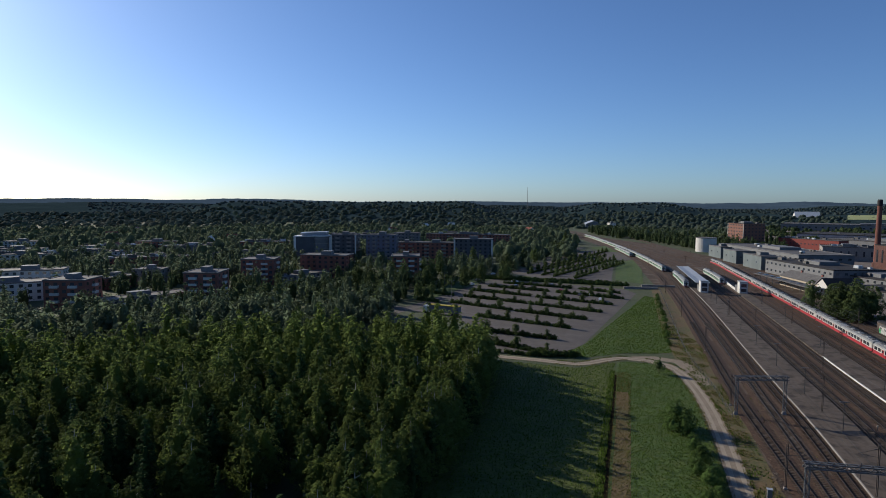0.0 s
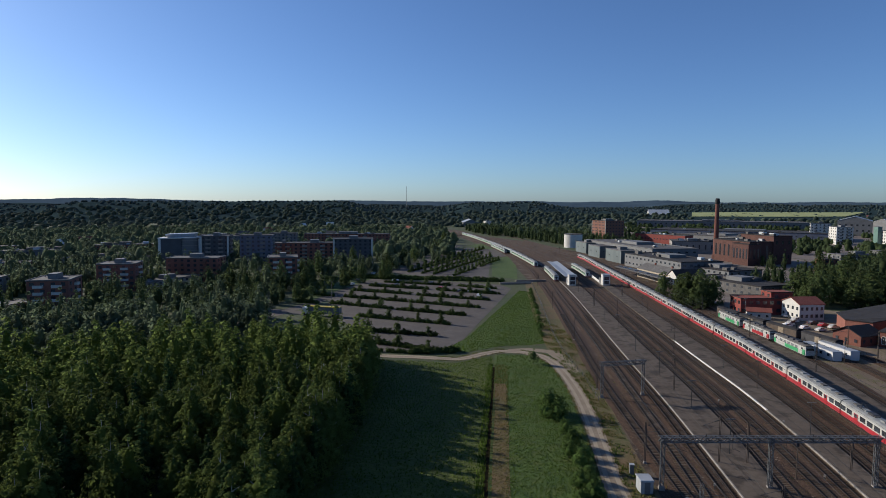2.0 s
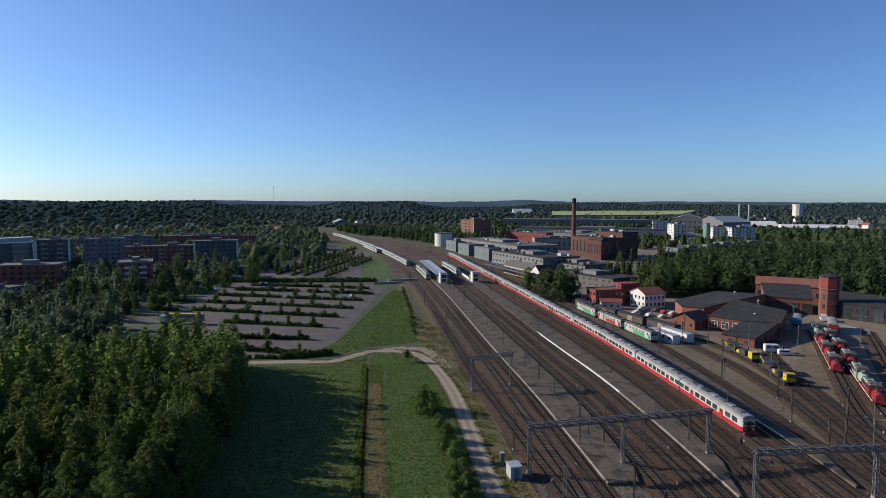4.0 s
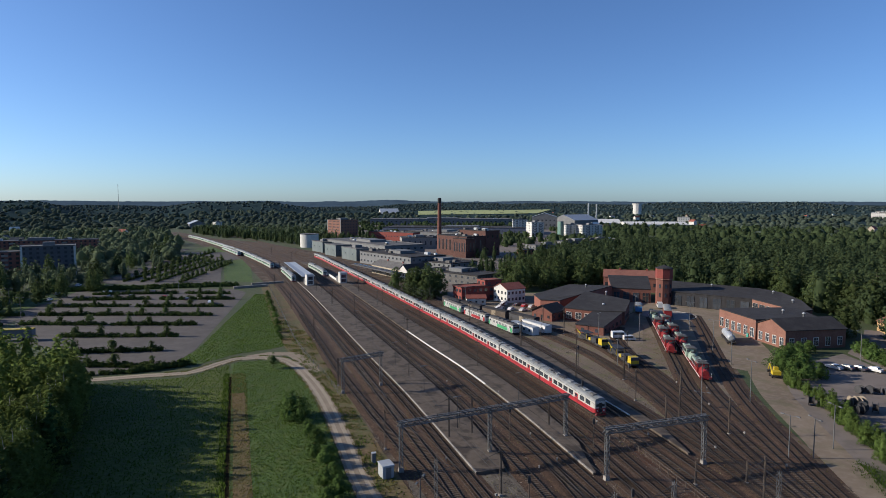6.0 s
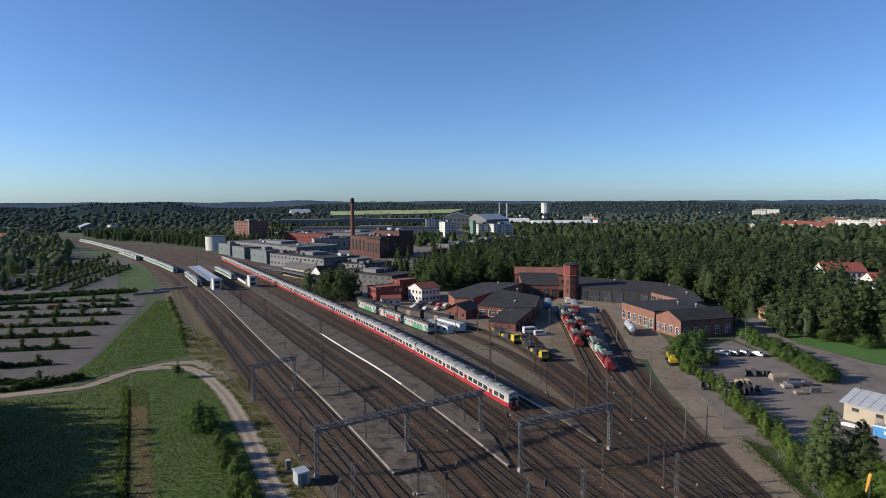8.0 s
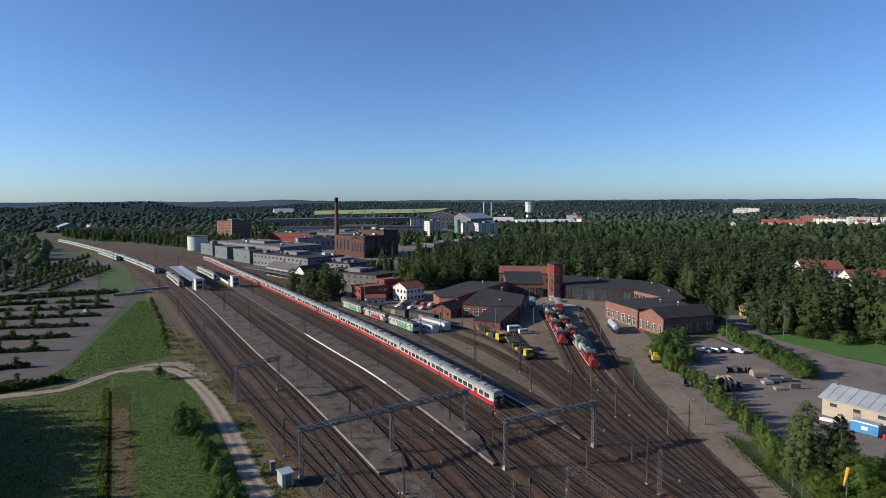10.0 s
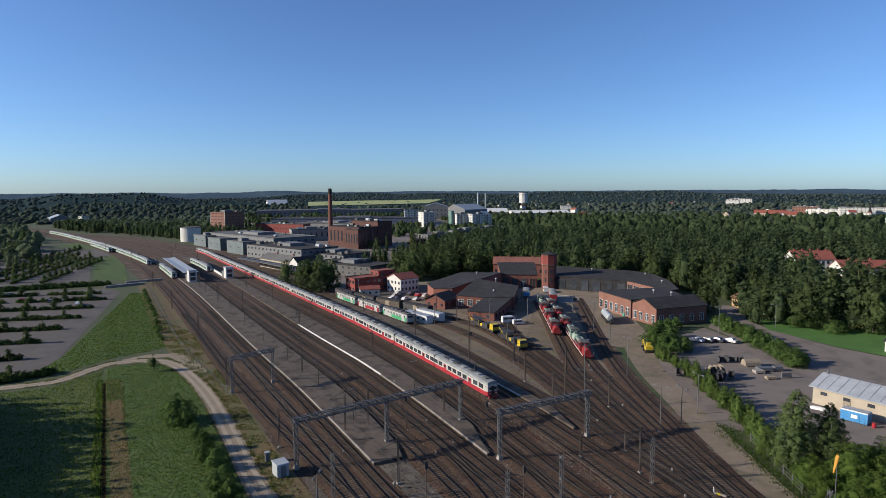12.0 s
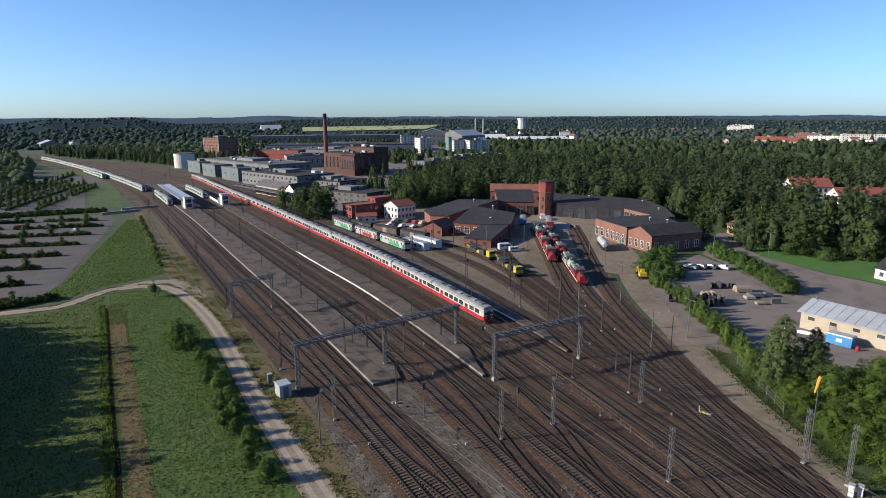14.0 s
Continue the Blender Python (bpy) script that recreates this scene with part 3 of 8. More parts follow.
# the ditch between meadow and strip: flat mud, the ditch's shadow in its colour
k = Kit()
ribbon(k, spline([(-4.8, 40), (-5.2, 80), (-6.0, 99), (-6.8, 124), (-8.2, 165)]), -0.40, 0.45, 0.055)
setting("ditch", k, mat("shaded_ditch_mud", (0.012, 0.012, 0.008), (0.024, 0.020, 0.011), 0.5, rough=1.0, spec=0.0), "narrow ditch through the grass, its shadow painted into the dark mud")


# ---- wooded hills on the horizon ----
def hill_height(x, y):
    r = math.hypot(x, y)
    rise = min(1.0, max(0.0, (r - 1500) / 2600))
    h = -3.0 * max(0.0, 1 - (r - 1300) / 300) + 52 * rise ** 0.9 if r > 1300 else -3.0
    az = math.degrees(math.atan2(x, y))
    for a0, a1, rc, wide, top in ((-43.0, -13.0, 2100, 420, 31), (-9.0, 5.0, 2350, 460, 25), (9.0, 24.0, 3300, 500, 16), (33.0, 52.0, 3000, 500, 14)):
        e = min(1.0, max(0.0, (az - a0) / 4.5)) * min(1.0, max(0.0, (a1 - az) / 4.5))
        h += top * e * e * (3 - 2 * e) * math.exp(-((r - rc) / wide) ** 2)
    h += rise * 24 * noise.noise((x / 900, y / 900, 3.1)) + rise * 9 * noise.noise((x / 260, y / 260, 7.7))
    return max(h, 0.0) if r < 1300 else h


def hills():
    az0, az1, na = radians(-5), radians(185), 620
    rr = [1300 * (4650 / 1300) ** (i / 60) for i in range(61)]
    vs = np.zeros((len(rr), na, 3))
    for j in range(na):
        a = az0 + (az1 - az0) * j / (na - 1)
        ca, sa = math.cos(a), math.sin(a)
        for i, r in enumerate(rr):
            x, y = r * ca, r * sa
            vs[i, j] = x, y, hill_height(x, y) + 3.5 * min(1, (r - 1300) / 400) * noise.noise((x / 11, y / 11, 5.3))
    idx = np.arange(len(rr) * na).reshape(len(rr), na)
    a, b, c, d = idx[:-1, :-1].ravel(), idx[1:, :-1].ravel(), idx[1:, 1:].ravel(), idx[:-1, 1:].ravel()
    tris = np.concatenate([np.stack([a, b, c], 1), np.stack([a, c, d], 1)])
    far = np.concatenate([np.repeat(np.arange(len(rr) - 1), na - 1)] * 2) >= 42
    # haze over both backdrops is painted in by the material's blue tint
    for nm, sel, mm, lb in (("backdrop_hills", ~far, M_HILL, "dark wooded hills before the horizon, tinted blue-green for haze"), ("backdrop_ridge", far, M_HAZERIDGE, "wooded hills along the horizon, tinted blue for haze")):
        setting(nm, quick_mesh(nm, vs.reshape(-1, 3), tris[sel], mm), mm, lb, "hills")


hills()


def field():
    """A ripe field draped over the rising land."""
    k = Kit()
    n = 14
    c = [Vector(v) for v in ((463, 1759), (877, 1790), (1081, 2091), (537, 2041))]
    for i in range(n + 1):
        for j in range(n + 1):
            u, v = i / n, j / n
            q = (c[0] * (1 - u) + c[1] * u) * (1 - v) + (c[3] * (1 - u) + c[2] * u) * v
            k.v.append((q.x, q.y, hill_height(q.x, q.y) + 1.2))
    k.f += [(i * (n + 1) + j, (i + 1) * (n + 1) + j, (i + 1) * (n + 1) + j + 1, i * (n + 1) + j + 1) for i in range(n) for j in range(n)]
    setting("ripe_field", k, M_FIELD, "pale yellow ripe field before the hills", "field")


field()

# ---- tracks, platforms ----
def shoulder(k, way, w_top, w_foot, z_top, z_foot):
    """Ballast bed with sloping sides."""
    nn = normals(way)
    n = len(way)
    for off, z in ((-w_foot, z_foot), (-w_top, z_top), (w_top, z_top), (w_foot, z_foot)):
        k.v += [(x, y, z) for x, y in way + nn * off]
    for j in range(3):
        k.f += [(j * n + i, (j + 1) * n + i, (j + 1) * n + i + 1, j * n + i + 1) for i in range(n - 1)]


def rails():
    for name, way in WAY.items():
        ob = thing("railway_track", "worn railway track with rusty rails on ballast", "railway track", group="yard tracks")
        k = Kit()
        zb = 0.15 + 0.002 * len(TRACK_OB)
        shoulder(k, way, 1.55, 2.5, zb, 0.035)
        part("track_bed", k, M_RUST, ob, "rust-stained ballast")
        for off in (-0.762, 0.762):
            k = Kit()
            ribbon(k, way, off - 0.045, off + 0.045, 0.19, 0.38)
            part("rail", k, M_RAIL, ob)
        TRACK_OB[name] = ob


TRACK_OB = {}
rails()


def way_between(name, y0, y1, dx=0.0):
    w = WAY[name]
    ys = np.arange(y0, y1 + 0.1, 4.0)
    o = np.argsort(w[:, 1])
    return np.interp(ys, w[o, 1], w[o, 0]) + dx, ys


def platform(left, right, y0, y1, label, dl=1.75, dr=-1.75, strip=True, h=0.55, taper=12.0, tip=0.2):
    xl, ys = way_between(left, y0, y1, dl)
    xr, _ = way_between(right, y0, y1, dr)
    mid = (xl + xr) / 2
    w = np.clip((ys - y0) / taper, 0.0, 1.0)
    xr = xl + (xr - xl) * (tip + (1 - tip) * w)
    n = len(ys)
    ob = thing("platform", label, "platform", kind="structure")
    k = Kit()
    k.add([(x, y, z) for z in (0, h) for x, y in list(zip(xl, ys)) + list(zip(xr, ys))],
          [(2 * n + i, 3 * n + i, 3 * n + i + 1, 2 * n + i + 1) for i in range(n - 1)] + [(i, 2 * n + i, 2 * n + i + 1, i + 1) for i in range(n - 1)]
          + [(n + i, n + i + 1, 3 * n + i + 1, 3 * n + i) for i in range(n - 1)] + [(0, n, 3 * n, 2 * n), (n - 1, 3 * n - 1, 4 * n - 1, 2 * n - 1)])
    part("deck", k, M_PLAT, ob)
    return ob, xl, xr, ys


def edge_line(ob, xs, ys, w, z, material, label, name="edge_stones"):
    k = Kit()
    n = len(ys)
    xs = np.asarray(xs)
    k.add([(x, y, z) for x, y in zip(xs, ys)] + [(x + w, y, z) for x, y in zip(xs, ys)] + [(x, y, z - 0.25) for x, y in zip(xs, ys)],
          [(i, n + i, n + i + 1, i + 1) for i in range(n - 1)] + [(2 * n + i, i, i + 1, 2 * n + i + 1) for i in range(n - 1)])
    part(name, k, material, ob, label)


P1, p1l, p1r, p1y = platform("a3", "b1", 92, 470, "worn asphalt railway platform with stone edges", tip=0.8, taper=6)
edge_line(P1, p1l - 0.02, p1y, 0.22, 0.57, M_CONC, "pale stone edge")
P2, p2l, p2r, p2y = platform("b3", "c1", 86, 470, "narrow asphalt railway platform with a white edge")
sel = (p2y > 137) & (p2y < 209)
edge_line(P2, p2l[sel] - 0.02, p2y[sel], 0.34, 0.58, M_WHITE, "white painted edge")
sel = p2y < 139
edge_line(P2, p2l[sel] - 0.02, p2y[sel], 0.24, 0.58, mat("worn_paint", (0.27, 0.25, 0.225), (0.17, 0.155, 0.14), 0.5, (0.11, 0.10, 0.09), 2, 0.6), "worn pale edge")
P3, p3l, p3r, p3y = platform("d2", "e1", 88, 250, "low asphalt platform beside the sidings", dl=1.6)
sel = (p3y > 104) & (p3y < 200)
edge_line(P3, p3l[sel] - 0.02, p3y[sel], 0.18, 0.58, M_WHITE, "white painted edge")


# ---- masts, gantries and wires ----
def lattice(kit, p, q, w, up, n, r=0.05):
    """Four-chord lattice between p and q."""
    p, q = Vector(p), Vector(q)
    d = (q - p).normalized()
    a = Vector(up).cross(d).normalized() * w / 2
    b = d.cross(a).normalized() * w / 2
    for s1, s2 in ((1, 1), (1, -1), (-1, -1), (-1, 1)):
        kit.bar(p + a * s1 + b * s2, q + a * s1 + b * s2, r)
    for i in range(n):
        u0, u1 = p + (q - p) * (i / n), p + (q - p) * ((i + 1) / n)
        for s in (1, -1):
            e = 1 if i % 2 else -1
            kit.bar(u0 + a * s + b * e, u1 + a * s - b * e, r * 0.8)
            kit.bar(u0 + b * s + a * e, u1 + b * s - a * e, r * 0.8)


def gantry(posts, h, label):
    x0, y0 = posts[0]
    ob = thing("gantry", label, "gantry", pose(x0, y0, 0), "overhead line gantries")
    for x, y in posts:
        k = Kit()
        lattice(k, (x - x0, y - y0, 0.5), (x - x0, y - y0, h), 0.55, (1, 0, 0), 12, 0.12)
        post = part("post", k, M_STEEL, ob)
        part("footing", Kit().box(x - x0 - 0.45, y - y0 - 0.45, -0.1, x - x0 + 0.45, y - y0 + 0.45, 0.75, 0.8), M_CONC, post, "pale concrete footing")
    (xa, ya), (xb, yb) = posts[0], posts[-1]
    k = Kit()
    d = Vector((xb - xa, yb - ya, 0)).normalized() * 0.6
    lattice(k, Vector((0, 0, h - 0.4)) - d, Vector((xb - xa, yb - ya, h - 0.4)) + d, 0.8, (0, 0, 1), int(math.hypot(xb - xa, yb - ya) / 0.8), 0.17)
    part("beam", k, M_STEEL, ob)
    n = int(math.hypot(xb - xa, yb - ya) / 4.3)
    for i in range(n):
        f = (i + 0.6) / n
        px, py = (xb - xa) * f, (yb - ya) * f
        k = Kit()
        k.bar((px, py, h - 0.8), (px, py, h - 2.0), 0.06)
        k.bar((px, py, h - 2.0), (px + 1.3, py, h - 2.4), 0.05)
        k.rod((px, py, h - 1.0), (px, py, h + 0.5), 0.09, 0.05)
        part("wire_hanger", k, M_DARKSTEEL, ob)
    return ob


gantry([(22.4, 97), (39.6, 99.3), (56.6, 102)], 8.8, "grey steel lattice gantry spanning the tracks")
gantry([(54.4, 84), (74.2, 84.4)], 8.9, "grey steel lattice gantry spanning the sidings")
gantry([(18.6, 142.5), (28.6, 146)], 8.6, "grey steel lattice gantry beside the road")


def mast_kit(h, lat, arm):
    k = Kit()
    if lat:
        lattice(k, (0, 0, 0), (0, 0, h), 0.42, (1, 0, 0), 9, 0.06)
    else:
        k.bar((-0.12, 0, 0), (-0.12, 0, h), 0.13)
        k.bar((0.12, 0, 0), (0.12, 0, h), 0.13)
        for i in range(8):
            k.bar((-0.12, 0, h * (i + .5) / 8), (0.12, 0, h * (i + .5) / 8), 0.08)
    return k


def arm_kit(h, d):
    k = Kit()
    k.bar((0, 0, h - 0.5), (2.9 * d, 0, h - 1.6), 0.06)
    k.bar((0, 0, h - 1.9), (2.9 * d, 0, h - 1.6), 0.06)
    k.rod((0.3 * d, 0, h - 0.6), (0.7 * d, 0, h - 0.75), 0.1)
    k.bar((2.0 * d, 0, h - 1.7), (2.9 * d, 0, h - 2.3), 0.04)
    return k


def mast(x, y, h, lat=False, d=1, two=False):
    ob = thing("catenary_mast", "steel lattice mast of the overhead line" if lat else "rusty steel mast of the overhead line", "mast", pose(x, y, 0, 0, 0, rng.uniform(-4, 4)), "masts of the overhead line")
    part("mast_post", mast_kit(h, lat, d), M_STEEL if lat else M_POLE, ob)
    part("bracket", arm_kit(h, d), M_DARKSTEEL, ob)
    if two:
        part("bracket", arm_kit(h, -d), M_DARKSTEEL, ob)
    part("footing", Kit().box(-0.3, -0.3, -0.1, 0.3, 0.3, 0.35, 0.8), M_CONC, ob)
    return ob


for x, y, h, lat, d, two in [
        (21.7, 106.9, 7.6, False, 1, False), (18.2, 148.6, 7.3, False, 1, False), (16.9, 202.4, 7.8, False, 1, False), (12.4, 262, 8, False, 1, False), (7.5, 330, 8, False, 1, False),
        (24.6, 83.4, 7.8, True, 1, False), (35.4, 84.1, 7.8, False, -1, True), (39.4, 108.5, 7.9, False, 1, False), (34.5, 108, 8.7, False, -1, False),
        (36.7, 149.7, 8.6, False, -1, True), (45.4, 187, 8.8, False, 1, True), (36.2, 238.5, 9, False, -1, True), (31.0, 270, 8, False, -1, True), (27.6, 311, 8.5, False, -1, True),
        (56.0, 107.9, 7.2, False, -1, True), (57.4, 153.8, 8.0, False, -1, True), (55.6, 210, 8.0, False, -1, True), (51.6, 258, 8.0, False, -1, True), (48.4, 305.7, 8.5, False, -1, True),
        (44.2, 66.3, 7.8, True, 1, True), (53.6, 66.3, 8.0, True, -1, True), (70.7, 65.2, 7.6, True, -1, True), (71.8, 68.8, 8.2, False, 1, True),
        (57.6, 47.5, 7.8, True, -1, True), (76.9, 41.9, 8.2, True, -1, False), (77.0, 36.2, 8.6, True, -1, False), (67.2, 78.0, 4.2, False, 1, False), (75.6, 76.0, 4.0, False, 1, False),
        (77.5, 99, 8.0, False, -1, False), (84, 103, 8.0, False, 1, False), (78.2, 136, 9, False, -1, True), (79.0, 172, 9, False, -1, True), (90.0, 132, 7, False, 1, True),
        (101.9, 186, 9.5, False, -1, False), (97, 192.6, 9.5, False, -1, False), (92, 160, 8, False, 1, True), (77, 215, 8.5, False, -1, True), (72.5, 255, 8.5, False, -1, True),
        (88.6, 94, 7.5, False, -1, True), (83, 117, 7.5, False, 1, True), (96.4, 118, 7, False, -1, False), (12, 395, 8, False, 1, True), (-2, 470, 8, False, 1, True), (-20, 540, 8, False, 1, True), (24, 480, 8, False, 1, True), (40, 460, 8, False, 1, True), (10, 540, 8, False, 1, True), (30, 530, 8, False, 1, True)]:
    mast(x, y, h, lat, d, two)

def tube(k, way, z, r):
    """One thin three-sided rod along a way."""
    nn = normals(way)
    n = len(way)
    for dx, dz in ((-r, -r * 0.6), (r, -r * 0.6), (0, r)):
        k.v += [(x, y, z + dz) for x, y in way + nn * dx]
    for j in range(3):
        a, b = j * n, (j + 1) % 3 * n
        k.f += [(a + i, b + i, b + i + 1, a + i + 1) for i in range(n - 1)]


# contact and carrying wires over the wired tracks
for name in ("a1", "a2", "a3", "b1", "b2", "b3", "c1", "c2", "d1", "d2"):
    w = WAY[name]
    w = w[(w[:, 1] > 20) & (w[:, 1] < 420)]
    ob = thing("overhead_line", "thin overhead wires above a railway track", "overhead line", group="overhead lines")
    for z, nm in ((5.9, "contact_wire"), (7.2, "carrying_wire")):
        k = Kit()
        tube(k, w[::6], z, 0.022)
        part(nm, k, M_WIRE, ob)

# ---- trees ----


def leaves(n, height, radius, low, size, shape, seed, clumps=70):
    """A crown of n small leaf clusters on rounded boughs; shape: how the width tapers to the top."""
    r = np.random.default_rng(seed)
    u = r.random(clumps * 5)
    prof = lambda t: np.where(t < 0.16, 0.55 + t / 0.16 * 0.45, (1 - (t - 0.16) / 0.84) ** shape)
    keep = r.random(clumps * 5) < prof(u) + 0.08
    u = u[keep][:clumps]
    ang = r.random(len(u)) * 2 * np.pi
    lob = 1 + 0.20 * np.sin(ang * 3 + seed) + r.normal(size=len(u)) * 0.09
    rad = radius * prof(u) * lob * np.sqrt(0.30 + 0.70 * r.random(len(u))) * 0.88
    cen = np.stack([rad * np.cos(ang), rad * np.sin(ang), low + (height - low) * u * 0.95], 1)
    cen[0] = (0, 0, height * 0.95)
    bough = (0.20 * radius + 0.20) * (70 / clumps) ** 0.33 * (0.65 + 0.7 * r.random(len(u))) * (0.5 + 0.5 * prof(u))
    bough[0] = 0.12 * radius + 0.1
    who = r.integers(0, len(cen), n)
    axis = np.array([0, 0, height * 0.42])
    out = cen[who] - axis
    out /= np.linalg.norm(out, axis=1)[:, None]
    d = r.normal(size=(n, 3)) + out * 0.75 + np.array([0, 0, 0.35])
    d /= np.linalg.norm(d, axis=1)[:, None]
    p = cen[who] + d * (bough[who] * (0.72 + 0.40 * r.random(n)))[:, None] * np.array([1, 1, 0.9])
    nrm = d * 0.75 + out * 0.55 + r.normal(size=(n, 3)) * 0.24 + np.array([0, 0, 0.1])
    nrm /= np.linalg.norm(nrm, axis=1)[:, None]
    t = np.cross(nrm, r.normal(size=(n, 3)))
    t /= np.linalg.norm(t, axis=1)[:, None]
    b = np.cross(nrm, t)
    s = size * (0.6 + 0.8 * r.random(n))[:, None]
    v = np.stack([p + t * s, p - t * s * 0.5 + b * s * 0.8, p - t * s * 0.5 - b * s * 0.8], 1).reshape(-1, 3)
    return v, np.arange(n * 3).reshape(n, 3)


def lumpy(height, radius, low, shape, seed, sides=8, rings=6, fill=0.8):
    """A closed uneven crown body."""
    r = np.random.default_rng(seed)
    vs, ts = [(0, 0, height * 0.98)], []
    for k in range(1, rings + 1):
        t = 1 - (k / rings) ** 1.35
        w = (0.6 + t / 0.16 * 0.4) if t < 0.16 else (1 - (t - 0.16) / 0.84) ** shape
        z = low + (height - low) * t
        for i in range(sides):
            a = 2 * math.pi * (i + 0.5 * (k % 2)) / sides
            q = radius * fill * w * r.uniform(0.68, 1.25)
            vs.append((q * math.cos(a), q * math.sin(a), z + r.uniform(-0.4, 0.4) * (height / rings) * 0.6))
    for i in range(sides):
        ts.append((0, 1 + i, 1 + (i + 1) % sides))
    for k in range(rings - 1):
        a, b = 1 + k * sides, 1 + (k + 1) * sides
        for i in range(sides):
            j = (i + 1) % sides
            ts += [(a + i, b + i, b + j), (a + i, b + j, a + j)]
    return np.array(vs, float), np.array(ts)


def joined(*raws):
    V, T, n = [], [], 0
    for v, t in raws:
        V.append(v)
        T.append(t + n)
        n += len(v)
    return np.concatenate(V), np.concatenate(T)


def trunk_kit(height, r, limbs, low, spread, seed):
    rr = random.Random(seed)
    k = Kit()
    bend = [(rr.uniform(-.15, .15), rr.uniform(-.15, .15)) for _ in range(4)]
    pts = [(0, 0, -0.3)] + [(bx, by, height * f) for (bx, by), f in zip(bend, (0.25, 0.5, 0.72, 0.93))]
    rad = [r * 1.25, r, r * 0.72, r * 0.45, r * 0.12]
    for i in range(4):
        k.rod(pts[i], pts[i + 1], rad[i], rad[i + 1], 6)
    for i in range(limbs):
        z = low + (height * 0.85 - low) * (i + 0.5) / limbs
        a = i * 2.4 + rr.random()
        ln = spread * (1.05 - z / height)
        k.rod((0, 0, z), (ln * math.cos(a), ln * math.sin(a), z + ln * 0.7), r * 0.3, r * 0.08, 4)
    return k


class TreeKind:
    def __init__(self, name, label, n, height, radius, low, size, shape, leaf, bark, variants=4, clumps=70, body=0.58):
        self.protos = []
        self.raw = []
        for s in range(variants):
            h = height * (0.92 + 0.16 * s / max(1, variants - 1))
            rad = radius * (0.9 + 0.1 * (s % 3))
            v, t = joined(leaves(n, h, rad, low, size, shape, 11 * s + len(name), clumps), lumpy(h * 0.82, rad, low + (0.16 * h if height > 11 else 0.4), shape, s + 3, 8, 6, body))
            self.raw.append((v, t))
            self.protos.append((trunk_kit(h, 0.011 * h, 7, low + 0.5, radius, s).mesh("trunk", bark), quick_mesh("crown", v, t, leaf)))
        self.name, self.label, self.height = name, label, height

    def plant(self, x, y, scale=1.0, group="", label="", z=0.0, wide=1.0):
        tr, cr = self.protos[int(rng.integers(len(self.protos)))]
        m = Matrix.Translation((x, y, z)) @ Matrix.Rotation(rng.random() * 6.28, 4, "Z") @ Matrix.Diagonal((scale * wide, scale * wide, scale, 1))
        ob = thing(self.name, label or self.label, "tree", m, group)
        part("trunk", tr, None, ob)
        part("crown", cr, None, ob)
        return ob


def scatter(raws, places, scales, material, name, label, category, z=0.0, lift=None):
    """Many trees of a wood joined into one mesh."""
    V, T, n = [], [], 0
    for (x, y), s in zip(places, scales):
        v, t = raws[int(rng.integers(len(raws)))]
        a = rng.random() * 6.283
        c, d = math.cos(a), math.sin(a)
        R = np.array([[c, -d, 0], [d, c, 0], [0, 0, 1]])
        w = v @ R.T * np.array([s, s, s * (0.9 + 0.25 * rng.random())]) + np.array([x, y, lift(x, y) if lift else z])
        V.append(w)
        T.append(t + n)
        n += len(v)
    if not V:
        return None
    ob = new(name, quick_mesh(name, np.concatenate(V), np.concatenate(T), material))
    return tagged(ob, label, category, kind="stuff")


BIRCH = TreeKind("birch_tree", "slender birch with a tapered leafy green crown", 3100, 14.0, 3.7, 1.2, 0.21, 0.60, M_LEAF, M_BIRCHBARK, 5, 150, 0.5)
FINEBIRCH = TreeKind("birch_tree", "slender birch with a tapered leafy green crown", 5600, 14.0, 3.7, 1.2, 0.145, 0.60, M_LEAF, M_BIRCHBARK, 5, 170, 0.5)
ASPEN = TreeKind("aspen_tree", "tall broadleaf tree with a dark full crown", 3000, 15.0, 4.0, 0.6, 0.27, 0.46, M_LEAFDARK, M_BARK, 4, 190, 0.38)
BROAD = TreeKind("broadleaf_tree", "broad leafy green tree with a round crown", 3000, 12.0, 4.4, 0.4, 0.26, 0.34, M_LEAFDARK, M_BARK, 4, 190, 0.38)
SPRUCE = TreeKind("spruce_tree", "dark narrow spruce with a pointed top", 1500, 15.0, 2.4, 0.6, 0.28, 0.9, M_SPRUCE, M_BARK, 3, 130, 0.34)
SMALL = TreeKind("young_tree", "small young tree with a rounded crown", 330, 4.2, 1.35, 0.9, 0.22, 0.34, M_LEAFDARK, M_BARK, 3, 18)
SHRUB = TreeKind("bush", "low leafy green bush", 1500, 3.0, 1.7, 0.2, 0.115, 0.45, M_BUSH, M_BARK, 3, 46, 0.48)
WILLOW = TreeKind("willow_bush", "upright light green willow bush with feathery shoots", 1500, 4.6, 1.25, 0.2, 0.105, 0.55, M_WILLOW, M_BARK, 4, 42, 0.42)
LUSH = TreeKind("broadleaf_tree", "lush green broadleaf tree with a wide crown", 6800, 9.5, 4.2, 0.4, 0.15, 0.34, M_LUSH, M_BARK, 4, 110, 0.42)
TALLBIRCH = TreeKind("birch_tree", "tall drooping birch with a dense dark green crown", 13000, 13.5, 4.0, 0.3, 0.14, 0.55, M_LEAFDARK, M_BIRCHBARK, 3, 330, 0.36)
SHAPES = [(1.0, 0.40, 1.0), (1.12, 0.45, 1.1), (0.85, 0.34, 1.0), (1.2, 0.75, 0.75), (0.95, 0.36, 1.2)]
